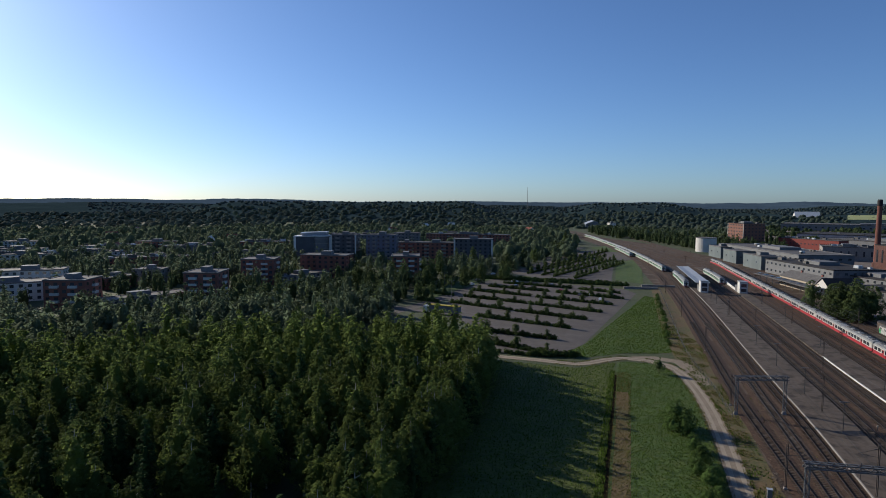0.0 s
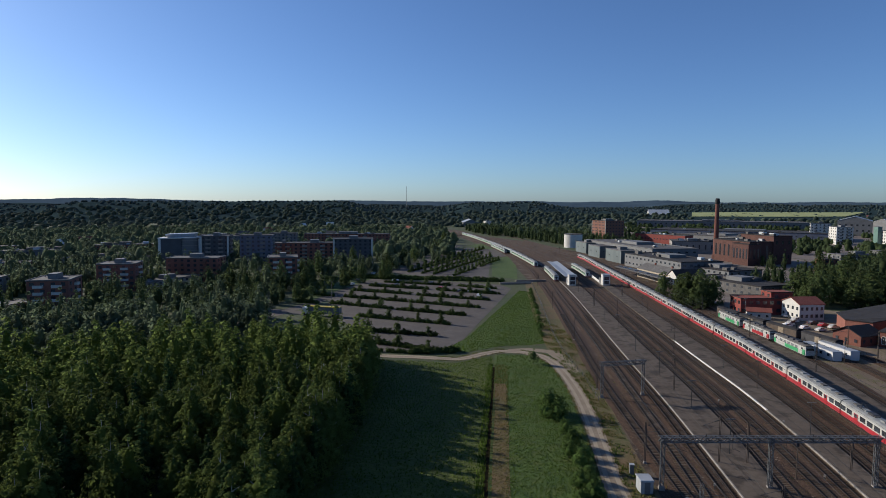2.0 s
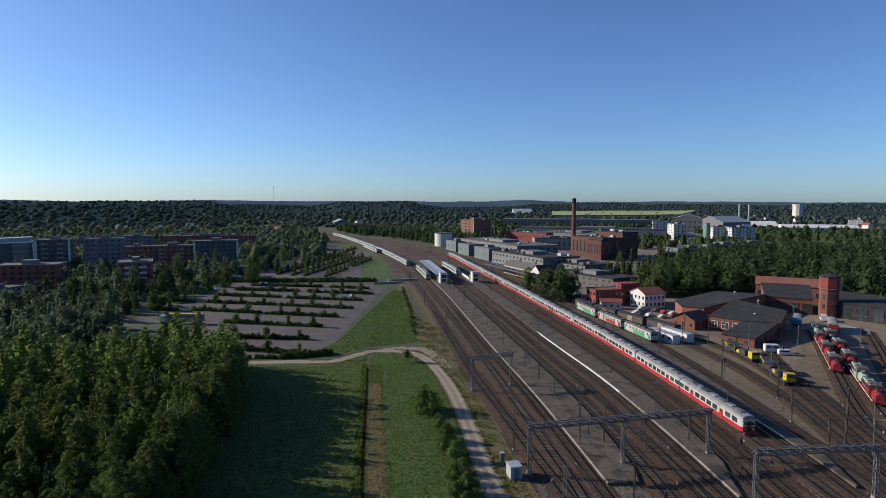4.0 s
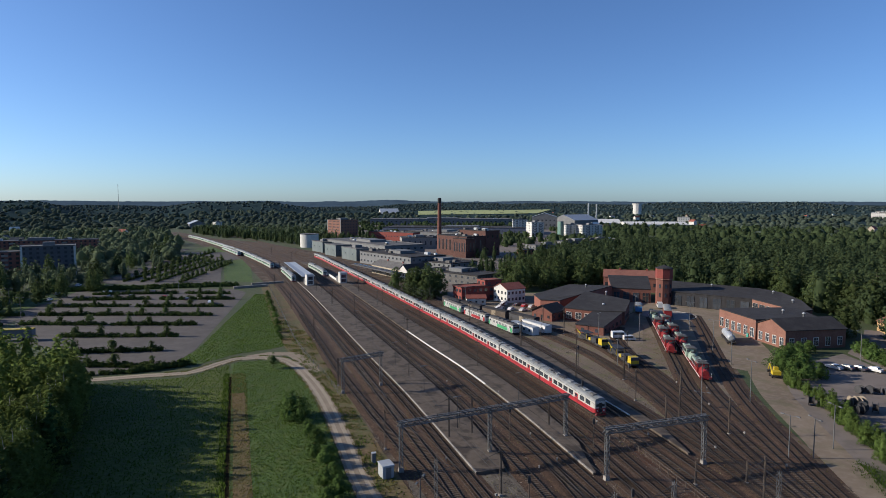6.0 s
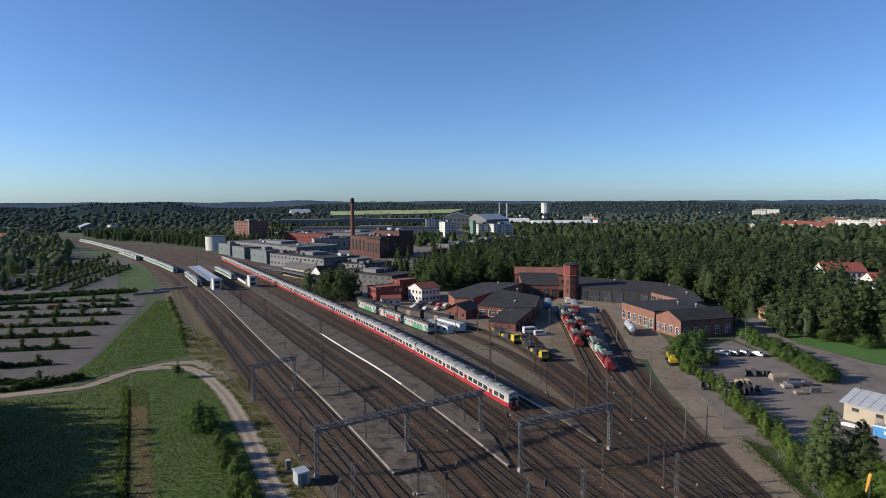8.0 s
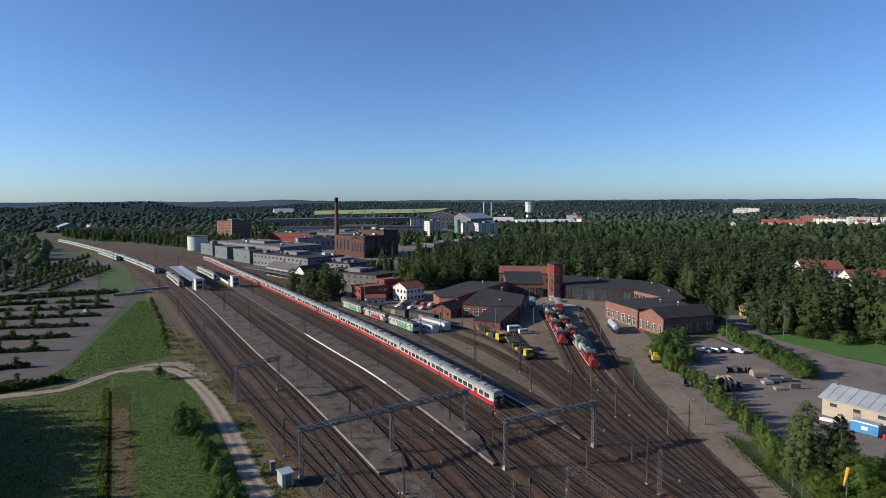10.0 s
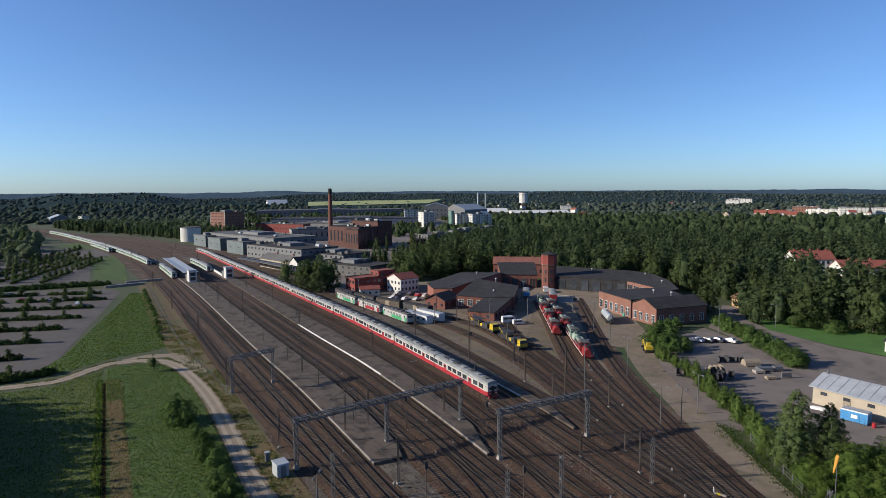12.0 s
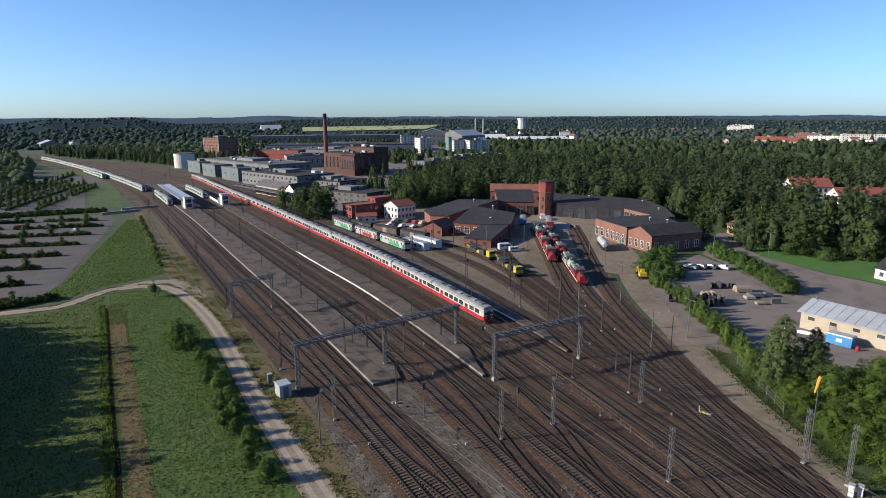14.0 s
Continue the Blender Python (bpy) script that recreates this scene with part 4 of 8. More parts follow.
MID = [joined(leaves(250, 13.5 * s, 4.3 * w, 0.6, 0.56, sh, 60 + i, 44), lumpy(11.6 * s, 4.3 * w, 0.4, sh, 60 + i, 7, 4, 0.52)) for i, (s, sh, w) in enumerate(SHAPES)]
TALL = [joined(leaves(270, 14.5 * s, 4.3 * w, 0.8, 0.58, sh, 30 + i, 44), lumpy(12.2 * s, 4.3 * w, 0.4, sh, 30 + i, 7, 4, 0.5)) for i, (s, sh, w) in enumerate([(1.0, 0.34, 1.0), (1.1, 0.4, 1.05), (0.88, 0.3, 1.0), (1.15, 0.5, 0.85), (0.95, 0.32, 1.15)])]
FAR = [joined(leaves(42, 10.5 * s, 6.2 * w, 0.6, 0.95, sh, 80 + i, 24), lumpy(9.6 * s, 6.2 * w, 0.2, sh, 80 + i, 7, 4, 0.82)) for i, (s, sh, w) in enumerate(SHAPES)]
HAZY = [lumpy(7.0 * s, 8.2 * w, 0.0, sh, 95 + i, 7, 3, 1.0) for i, (s, sh, w) in enumerate([(1, 0.46, 1), (1.25, 0.55, 0.85), (0.85, 0.42, 1.2), (1.05, 0.44, 1.0)])]

# wood beside the meadow
wood_poly = [(-30, 20), (-31, 50), (-32, 80), (-34, 110), (-37, 140), (-44, 168), (-62, 176), (-90, 165), (-120, 140), (-150, 112), (-172, 90), (-170, 70), (-120, 30), (-60, 10)]
places = []
for i in range(38):
    for j in range(34):
        x, y = -192 + i * 5.7 + (j % 2) * 2.8 + rng.uniform(-2.2, 2.2), 10 + j * 5.7 + rng.uniform(-2.2, 2.2)
        if math.hypot(x, y) < 92 and rng.random() < 0.52:
            continue
        if inside(wood_poly, x, y) and y > -0.60 * x - 22:
            places.append((x, y))
for yy in np.concatenate([np.arange(36, 168, 4.4), np.arange(82, 140, 3.4), np.arange(40, 150, 3.6)]):
    places.append((float(np.interp(yy, [20, 50, 80, 110, 140, 168], [-30, -31, -32, -34, -37, -44])) - rng.uniform(0.5, 4.5), yy + rng.uniform(-1, 1)))
places.sort(key=lambda p: math.hypot(p[0], p[1]))
for i, (x, y) in enumerate(places[:260]):
    kind = (FINEBIRCH if i < 60 else BIRCH) if rng.random() < 0.88 else SPRUCE
    kind.plant(x, y, 0.88 + 0.25 * noise.noise((x / 11, y / 11, 0.7)) + rng.uniform(-0.18, 0.2), "trees of the wood", wide=rng.uniform(0.9, 1.25))
rest = places[260:]
BIRCHMID = [joined(leaves(560, 13.5 * s, 3.8, 1.2, 0.40, 0.56, 40 + s2, 90), lumpy(11.2 * s, 3.8, 1.0, 0.56, s2, 8, 6, 0.46)) for s2, s in enumerate([0.95, 1.05, 1.12])]
scatter(BIRCHMID, rest, [rng.uniform(0.75, 1.15) for _ in rest], M_LEAF, "woodland", "dense young birch wood", "woods")
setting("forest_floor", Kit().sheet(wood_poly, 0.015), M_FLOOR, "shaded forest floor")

# ---- woods beyond, hedges and single trees ----
BUILT = []      # plan boxes kept clear: x, y, radius


def clear_of(x, y, boxes):
    return all((x - a) ** 2 + (y - b) ** 2 > r * r for a, b, r in boxes)


KEEP = [(-180, 296, 11), (-181, 312, 11), (-179, 280, 11), (-209, 234, 20), (-212, 284, 15), (-250, 203, 18), (-284, 190, 24), (-300, 212, 20), (-213, 212, 26), (-198, 340, 21), (-152, 328, 15), (-214, 436, 20), (-163, 432, 22), (-126, 432, 18), (-272, 445, 24),
        (-104, 470, 17), (-150, 500, 20), (-187, 440, 14), (176, 229, 14), (188, 272, 20), (214, 151, 12), (342, 205, 17), (340, 168, 24), (318, 192, 14), (316, 160, 18), (240, 145, 10), (228, 120, 8), (192, 80, 16), (224, 440, 20), (204, 437, 9), (268, 470, 22), (306, 492, 22), (361, 745, 14), (374, 669, 16), (392, 655, 18), (381, 839, 16), (487, 966, 40), (528, 930, 42), (684, 925, 52), (620, 990, 34), (-249, 407, 18), (-225, 413, 14), (-199, 425, 15), (-222, 530, 13), (-193, 460, 11), (-155, 426, 18), (-127, 432, 18), (-190, 325, 17), (-138, 327, 12), (-208, 283, 13), (-234, 188, 13), (-192, 221, 13)]
rail_corridor = [(-170, 1100), (-160, 1020), (-110, 833), (-84, 728), (-70, 600), (-66, 500), (-80, 400), (-92, 372), (-125, 345), (-122, 230), (-90, 205), (-60, 170), (30, 150), (100, 60), (150, 40), (190, 60), (190, 150), (220, 160), (228, 215), (200, 250), (170, 268), (120, 300), (150, 330), (260, 470), (250, 560), (330, 620), (520, 860), (560, 1060), (380, 1320), (120, 1320), (120, 800), (40, 680), (0, 833), (-90, 1020), (-110, 1100)]


def wood(n, r0, r1, a0, a1, raws, smin, smax, name, label, extra=None, bias=0.5, lift=None, material=None):
    pl, sc = [], []
    tries = 0
    while len(pl) < n and tries < n * 6:
        tries += 1
        a = radians(rng.uniform(a0, a1))
        r = r0 + (r1 - r0) * rng.random() ** bias
        x, y = r * math.cos(a), r * math.sin(a)
        if inside(rail_corridor, x, y) or not clear_of(x, y, KEEP) or inside(wood_poly, x, y):
            continue
        if extra and not extra(x, y):
            continue
        pl.append((x, y))
        sc.append(rng.uniform(smin, smax))
    return scatter(raws, pl, sc, material or M_WOODS, name, label, "woods", lift=lift)


def no_field(x, y):
    return not inside([(415, 1560), (780, 1590), (1100, 2110), (530, 2070)], x, y)


def town_gap(x, y):
    """Fewer trees where the estate stands."""
    if -330 < x < -90 and 200 < y < 520:
        return noise.noise((x / 30, y / 30, 2.2)) > -0.30
    return noise.noise((x / 60, y / 60, 4.4)) > -0.28


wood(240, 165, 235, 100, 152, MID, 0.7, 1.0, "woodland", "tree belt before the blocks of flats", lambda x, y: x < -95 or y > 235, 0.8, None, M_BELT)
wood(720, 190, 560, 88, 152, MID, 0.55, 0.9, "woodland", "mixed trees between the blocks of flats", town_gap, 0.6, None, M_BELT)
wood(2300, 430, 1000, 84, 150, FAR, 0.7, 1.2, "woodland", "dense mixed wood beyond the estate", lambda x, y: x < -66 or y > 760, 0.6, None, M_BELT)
wood(1750, 200, 560, 4, 63, TALL, 0.8, 1.3, "woodland", "dense dark wood behind the roundhouse", lambda x, y: x > 168 or y > 300, 0.6)
wood(1700, 440, 1100, 4, 80, FAR, 0.85, 1.3, "woodland", "wide wood with scattered houses", lambda x, y: noise.noise((x / 80, y / 80, 9.4)) > -0.3, 0.6)
wood(4600, 880, 1900, 6, 150, HAZY, 0.75, 1.25, "woodland", "far woods towards the hills", no_field, 0.7, hill_height, M_HAZEWOODS)
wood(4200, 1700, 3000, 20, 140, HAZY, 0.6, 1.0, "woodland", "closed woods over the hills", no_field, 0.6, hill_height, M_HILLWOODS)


def fill(poly, n, raws, smin, smax, label, keep, material=None, gap=-1.0):
    """Trees in one part of the plan, clear of what is built there."""
    xs, ys = [p[0] for p in poly], [p[1] for p in poly]
    pl = []
    for _ in range(n * 8):
        x, y = rng.uniform(min(xs), max(xs)), rng.uniform(min(ys), max(ys))
        if inside(poly, x, y) and clear_of(x, y, keep) and noise.noise((x / 35, y / 35, 6.6)) > gap:
            pl.append((x, y))
        if len(pl) >= n:
            break
    return scatter(raws, pl, [rng.uniform(smin, smax) for _ in pl], material or M_WOODS, "woodland", label, "woods")


fill([(48, 650), (14, 728), (-44, 833), (-80, 920), (-104, 1020), (-40, 1040), (40, 900), (125, 830), (125, 690), (90, 650)], 430, MID, 0.6, 1.0, "trees along the far end of the yard", [(100, 752, 26)])
FACTORY = [(175, 502, 34), (196, 500, 30), (158, 590, 26), (130, 728, 16), (148, 712, 16), (160, 700, 16), (172, 688, 16), (235, 745, 50), (210, 760, 40), (265, 720, 40), (300, 880, 60), (220, 910, 60), (380, 850, 60), (440, 965, 20), (430, 865, 20), (450, 857, 20), (474, 842, 20), (500, 824, 20), (100, 752, 26), (158, 526, 8), (380, 1250, 60), (300, 1270, 60), (470, 1225, 60)]
fill([(190, 640), (262, 560), (420, 700), (545, 1040), (400, 1300), (150, 1300), (140, 840)], 620, FAR, 0.45, 0.85, "scattered trees between the factory halls", FACTORY, None, -0.05)
fill([(96, 640), (128, 655), (128, 700), (110, 700)], 18, MID, 0.6, 0.8, "dark trees before the long red hall", [(100, 752, 26)])
fill([(-250, 176), (-150, 176), (-98, 214), (-108, 250), (-112, 300), (-130, 330), (-190, 330), (-290, 250), (-290, 190)], 190, MID, 0.55, 0.8, "leafy trees between the blocks of flats", KEEP)

# ---- hedges, young trees and bushes ----
hedge_raw = [joined(leaves(80, 1.25, 1.0, 0.1, 0.22, 0.35, 300 + i, 20), lumpy(1.15, 1.0, 0.0, 0.35, i, 7, 3, 0.85)) for i in range(3)]


def hedge(p0, p1, label, material=None, s=1.0, step=0.95, gaps=True, wide=1):
    n = int(math.hypot(p1[0] - p0[0], p1[1] - p0[1]) / step)
    pl, sc = [], []
    for i in range(n):
        f = (i + rng.random() * 0.6) / n
        if gaps and noise.noise((p0[0] + f * 9, p0[1] * 0.3, 1.7)) < -0.48:
            continue
        for _ in range(wide):
            pl.append((p0[0] + (p1[0] - p0[0]) * f + rng.uniform(-0.3, 0.3) * wide, p0[1] + (p1[1] - p0[1]) * f + rng.uniform(-0.3, 0.3) * wide))
            sc.append(s * rng.uniform(0.75, 1.2))
    ob = scatter(hedge_raw, pl, sc, material or M_HEDGE, "hedge", label, "hedge")
    ob["kind"] = "thing"
    del ob["kind"]
    ob["group"] = "hedges of the car park"
    return ob


rows = [((-52, 189), (-26, 180)), ((-60, 206), (-29, 201)), ((-66, 232), (-46, 226)), ((-45, 226), (-27, 221)), ((-87, 260), (-56, 250)), ((-54, 249), (-23, 240)), ((-86, 279), (-54, 270)), ((-52, 269), (-19, 259)),
        ((-88, 300), (-56, 292)), ((-52, 290), (-16, 280)), ((-84, 318), (-50, 311)), ((-46, 309), (-12, 300)), ((-80, 335), (-40, 327)), ((-36, 326), (-14, 318)), ((-104, 262), (-92, 258)), ((-108, 284), (-92, 280))]
for a, b in rows:
    hedge(a, b, "clipped dark green hedge row in the car park", s=1.1, gaps=False)
    n = max(2, int(math.hypot(b[0] - a[0], b[1] - a[1]) / 9))
    for i in range(n):
        f = (i + 0.5 + rng.uniform(-0.2, 0.2)) / n
        SMALL.plant(a[0] + (b[0] - a[0]) * f, a[1] + (b[1] - a[1]) * f, rng.uniform(0.7, 1.2), "young trees of the car park")
for a, b in (((-58, 377), (-28, 512)), ((-44, 372), (-20, 485)), ((-76, 386), (-43, 534)), ((-66, 380), (-36, 520)), ((-73, 424), (-40, 600))):
    hedge(a, b, "low hedge row with young trees", step=2.0)
    for i in range(13):
        f = (i + 0.5) / 13
        SMALL.plant(a[0] + (b[0] - a[0]) * f, a[1] + (b[1] - a[1]) * f, rng.uniform(0.9, 1.35), "young trees of the far lot")
hedge((-110, 352), (-12, 349), "dark bushy hedge between the car parks", s=1.5, step=0.9, gaps=False, wide=2)
hedge((-33, 177), (-20, 181), "dark bushy hedge by the dirt road", s=1.1, gaps=False, wide=2)
hedge((-52, 178), (-33, 177), "low hedge by the dirt road", s=0.9)

# single trees and bushes left of the tracks
SMALL.plant(3.0, 170.5, 1.0, label="small dark round tree at the bend of the dirt road")
for x, y, s in ((6.2, 130, 1.75), (7.4, 126.5, 1.3), (5.2, 127, 1.0), (8.6, 118, 1.0), (9.6, 112, 1.25), (8.6, 107, 1.0), (10.4, 103, 1.2), (11.2, 98, 1.0), (9.6, 95, 1.1), (11.2, 91, 1.2), (10.4, 86, 1.0), (11.6, 82, 1.1), (10.6, 77, 0.9), (12.2, 72, 1.0), (9.2, 90, 0.8), (11.8, 107, 0.7)):
    SHRUB.plant(x, y, s, "bushes along the dirt road", "dark green bush beside the dirt road")
for y in range(204, 322, 7):
    SHRUB.plant(6.4 - (y - 204) * 0.028 + rng.uniform(-.5, .5), y + rng.uniform(-2, 2), rng.uniform(0.45, 0.9), "bushes along the fence")
for x, y, s in ((-104, 262, .8), (-96, 310, .9), (-92, 330, .9), (-84, 348, .8), (-110, 290, 1.0), (-118, 318, 1.0), (-125, 350, 1.05), (-82, 352, 1.0), (-112, 380, 1.1), (-130, 400, 1.0), (-94, 402, 1.1), (-88, 430, 1.1), (-86, 460, 1.1), (-76, 500, 1.1), (-80, 540, 1.1), (-82, 580, 1.1), (-128, 300, 1), (-135, 275, 1), (-120, 255, 0.9), (-140, 310, 1), (-150, 290, 1.1), (-132, 340, 1), (-84, 620, 1.1), (-88, 650, 1.2)):
    (ASPEN if rng.random() < 0.6 else BROAD).plant(x, y, s * rng.uniform(0.85, 1.1), "trees by the car park")

for i in range(16):
    SMALL.plant(-99 - 9 * rng.random(), 262 + i * 6.2 + rng.uniform(-2, 2), rng.uniform(1.3, 2.0), "trees of the street verge", "young dark green tree on the street verge")
# right of the tracks: willow bushes along the service road
for i in range(64):
    f = i / 63
    x, y = 93 + 37 * f + rng.uniform(-1.1, 1.4), 58.5 + 61 * f + 5 * math.sin(f * 3.1) * -1 + rng.uniform(-1, 1)
    if noise.noise((f * 9, 0.3, 5.1)) < -0.42:
        continue
    WILLOW.plant(x, y, rng.uniform(0.7, 1.15) * (1.0 if f < 0.75 else 0.8), "bushes along the service road", "light green willow bush by the gravel road", wide=rng.uniform(0.9, 1.3))
for x, y, s in ((136, 126, 1.3), (139, 129, 1.5), (142, 131, 1.5), (135, 121, 1.3), (138, 122, 1.6), (143, 126, 1.5), (146, 133, 1.4), (150, 137, 1.2), (156, 139, 1.1), (161, 140, 1.1), (140, 118, 1.2), (134, 117, 1.3)):
    SHRUB.plant(x, y, s * 1.25, "bushes at the lot's corner", "large round green bush at the corner of the lot")
for i in range(58):
    f = i / 57
    SHRUB.plant(178 - 25 * f + rng.uniform(-2.4, 2.4), 137 - 45 * f + rng.uniform(-2.2, 2.2), rng.uniform(0.95, 1.45), "hedge of the street", "thick green and pale flowering hedge bush along the street")
for x, y, s, kd in ((95.5, 58.0, 1.02, TALLBIRCH), (101.5, 56, 0.82, TALLBIRCH), (98.5, 54.0, 0.72, TALLBIRCH), (94.5, 54.5, 0.5, LUSH), (91, 53, 0.5, LUSH), (89, 49.5, 0.55, LUSH), (93, 48, 0.7, LUSH), (97, 50, 0.75, LUSH), (101, 50, 0.7, LUSH), (86.5, 44, 0.6, LUSH), (90, 43, 0.75, LUSH), (94.5, 43, 0.85, LUSH), (99, 44, 0.85, LUSH),
                    (84.5, 39, 0.65, LUSH), (88, 38, 0.85, LUSH), (92, 37, 0.9, LUSH), (97, 38, 0.9, LUSH), (82.5, 34, 0.7, LUSH), (86, 32, 0.85, LUSH), (90, 31, 0.9, LUSH), (95, 32, 0.9, LUSH), (104, 43, 0.8, LUSH), (108, 49, 0.75, LUSH), (102, 37, 0.9, LUSH), (112, 50, 0.55, LUSH), (108, 41, 0.8, LUSH), (84, 27, 0.8, LUSH), (89, 25, 0.9, LUSH)):
    kd.plant(x, y, s, "trees by the lot", "lush leafy tree by the service road fence", wide=1.15)
for kd, x, y, s in ((BROAD, 192.5, 153.5, 1.15), (TALLBIRCH, 198.7, 134.3, 1.19), (SPRUCE, 201.5, 128.8, 0.79), (BROAD, 200.2, 119.9, 1.53), (ASPEN, 204.7, 115.7, 1.3), (ASPEN, 211.7, 110.3, 1.41), (BROAD, 211.7, 105.1, 1.62), (SPRUCE, 209.7, 115.0, 1.03)):
    kd.plant(x, y, s, "park trees", "leafy tree on the lawn beside the street")
for x, y, s in ((232, 92, 1.1), (226, 108, 1.15), (236, 96, 1.2), (222, 88, 1.1), (234, 130, 1.15), (229, 147, 1.0), (240, 150, 1.2), (229, 160, 1.0), (224, 168, 1.0), (236, 176, 1.2), (228, 190, 1.1), (212, 222, 1.0), (224, 208, 1.1), (239, 118, 1.2)):
    (ASPEN if rng.random() < 0.6 else BROAD).plant(x, y, s * rng.uniform(0.95, 1.2), "park trees", "tall leafy tree over the lawn")
SHRUB.plant(199.3, 122.2, 1.6, "park bushes", "round dark bush on the lawn", wide=1.3)
SHRUB.plant(201.2, 119.4, 1.5, "park bushes", "round dark bush on the lawn", wide=1.3)
SHRUB.plant(200.2, 111.0, 1.3, "park bushes", "round dark bush on the lawn", wide=1.3)
SHRUB.plant(202.1, 110.0, 1.2, "park bushes", "round dark bush on the lawn", wide=1.3)
# trees round the station street and behind the red house
for x, y, s in ((101, 322, .85), (104, 313, .85), (97, 328, .7), (148, 320, 1), (156, 328, 1), (160, 310, 1), (92, 320, .8), (92, 312, .85), (96, 306, .8), (99, 314, .8), (94, 324, .75), (86, 328, .7), (128, 300, 1), (134, 292, 1), (142, 300, 1), (138, 312, .9), (150, 306, .9), (128, 286, .8), (158, 318, .9), (150, 330, .9), (164, 336, .9), (172, 326, .9), (146, 285, .9), (156, 292, 1.0), (168, 300, 1), (178, 310, 1), (166, 284, .9), (200, 400, .9), (190, 385, .9), (210, 420, 1), (224, 440, 1), (236, 430, 1), (216, 400, 1), (196, 430, .9)):
    near = x < 112
    (BROAD if rng.random() < 0.6 or y < 330 else ASPEN).plant(x - 20 if near else x, y - 33 if near else y, s * (1.55 if near else 1.3), "trees by the station street", "dark leafy tree beside the station street", wide=1.05 if near else 1.2)

# the front row of the wood behind the roundhouse
for i in range(34):
    f = i / 33
    x = float(np.interp(f, [0, 0.35, 0.7, 1], [158, 205, 232, 236])) + rng.uniform(-3, 3)
    y = float(np.interp(f, [0, 0.35, 0.7, 1], [300, 268, 226, 176])) + rng.uniform(-3, 3)
    (BROAD if i % 3 else ASPEN).plant(x, y, rng.uniform(1.05, 1.4), "front trees of the wood", "tall leafy tree at the edge of the wood")
fill([(128, 340), (118, 372), (140, 430), (150, 470), (235, 470), (250, 440), (185, 335)], 60, MID, 0.5, 0.9, "street trees behind the station", [(122, 395, 26), (112, 330, 26), (152, 440, 14), (170, 400, 8), (200, 470, 24), (300, 470, 30)], M_WOODS, -0.1)

# ---- buildings ----
WIN = {}


def window_mesh(w, h, frame_mat, d=0.10):
    key = (round(w, 2), round(h, 2), frame_mat.name if frame_mat else "")
    if key not in WIN:
        pane = Kit().box(-w / 2, -d, -h / 2, w / 2, 0.05, h / 2).mesh("window", M_GLASS)
        fr = None
        if frame_mat:
            k = Kit()
            t = 0.09
            for x0, z0, x1, z1 in ((-w / 2 - t, -h / 2 - t, w / 2 + t, -h / 2), (-w / 2 - t, h / 2, w / 2 + t, h / 2 + t), (-w / 2 - t, -h / 2, -w / 2, h / 2), (w / 2, -h / 2, w / 2 + t, h / 2), (-t / 2, -h / 2, t / 2, h / 2), (-w / 2, h * 0.12, w / 2, h * 0.12 + t * 0.7)):
                k.box(x0, -d - 0.05, z0, x1, 0.05, z1)
            fr = k.mesh("frame", frame_mat)
        WIN[key] = (pane, fr)
    return WIN[key]


def windows(parent, p0, p1, levels, n, w=1.4, h=1.4, frame_mat=None, skip=()):
    """A row of n windows at each level on the wall from p0 to p1; the outside is right of that way."""
    pane, fr = window_mesh(w, h, frame_mat)
    a = Vector(p0)
    d = Vector(p1) - a
    rot = math.degrees(math.atan2(d.y, d.x))
    far = parent.matrix_basis.translation.length > 330
    if far:
        k = Kit()
        for z in levels:
            for i in range(n):
                c = a + d * ((i + 0.5) / n)
                t, o = d.normalized() * w / 2, Vector((d.y, -d.x)).normalized() * 0.1
                ps = [c - t, c + t, c + t + o, c - t + o]
                k.add([(q.x, q.y, zz) for zz in (z - h / 2, z + h / 2) for q in ps], [(0, 1, 2, 3), (4, 5, 6, 7), (3, 2, 6, 7), (0, 3, 7, 4), (1, 2, 6, 5)])
        tagged(part("glazing", k, M_GLASS, parent), kind="stuff")
        return
    for li, z in enumerate(levels):
        for i in range(n):
            if (li, i) in skip or i in skip:
                continue
            c = a + d * ((i + 0.5) / n)
            ob = part("window", pane, None, parent, m=pose(c.x, c.y, z, 0, 0, rot))
            if fr:
                part("frame", fr, None, ob)


def balcony(parent, p0, p1, levels, w, material, depth=1.3):
    a = Vector(p0)
    d = Vector(p1) - a
    rot = math.degrees(math.atan2(d.y, d.x))
    k = Kit()
    k.box(-w / 2, -depth, -0.1, w / 2, 0, 0.08)
    k.box(-w / 2, -depth, 0.08, w / 2, -depth + 0.08, 1.05)
    k.box(-w / 2, -depth + 0.08, 0.08, -w / 2 + 0.08, 0, 1.05)
    k.box(w / 2 - 0.08, -depth + 0.08, 0.08, w / 2, 0, 1.05)
    data = k.mesh("balcony", material)
    c = a + d * 0.5
    for z in levels:
        part("balcony", data, None, parent, m=pose(c.x, c.y, z, 0, 0, rot))


def parapet_roof(parent, x0, y0, x1, y1, h, material, rim):
    part("roof", Kit().box(x0 - 0.25, y0 - 0.25, h, x1 + 0.25, y1 + 0.25, h + 0.28), material, parent)
    k = Kit()
    for a in ((x0 - 0.3, y0 - 0.3, x1 + 0.3, y0), (x0 - 0.3, y1, x1 + 0.3, y1 + 0.3), (x0 - 0.3, y0, x0, y1), (x1, y0, x1 + 0.3, y1)):
        k.box(a[0], a[1], h + 0.28, a[2], a[3], h + 0.55)
    part("parapet", k, rim, parent)


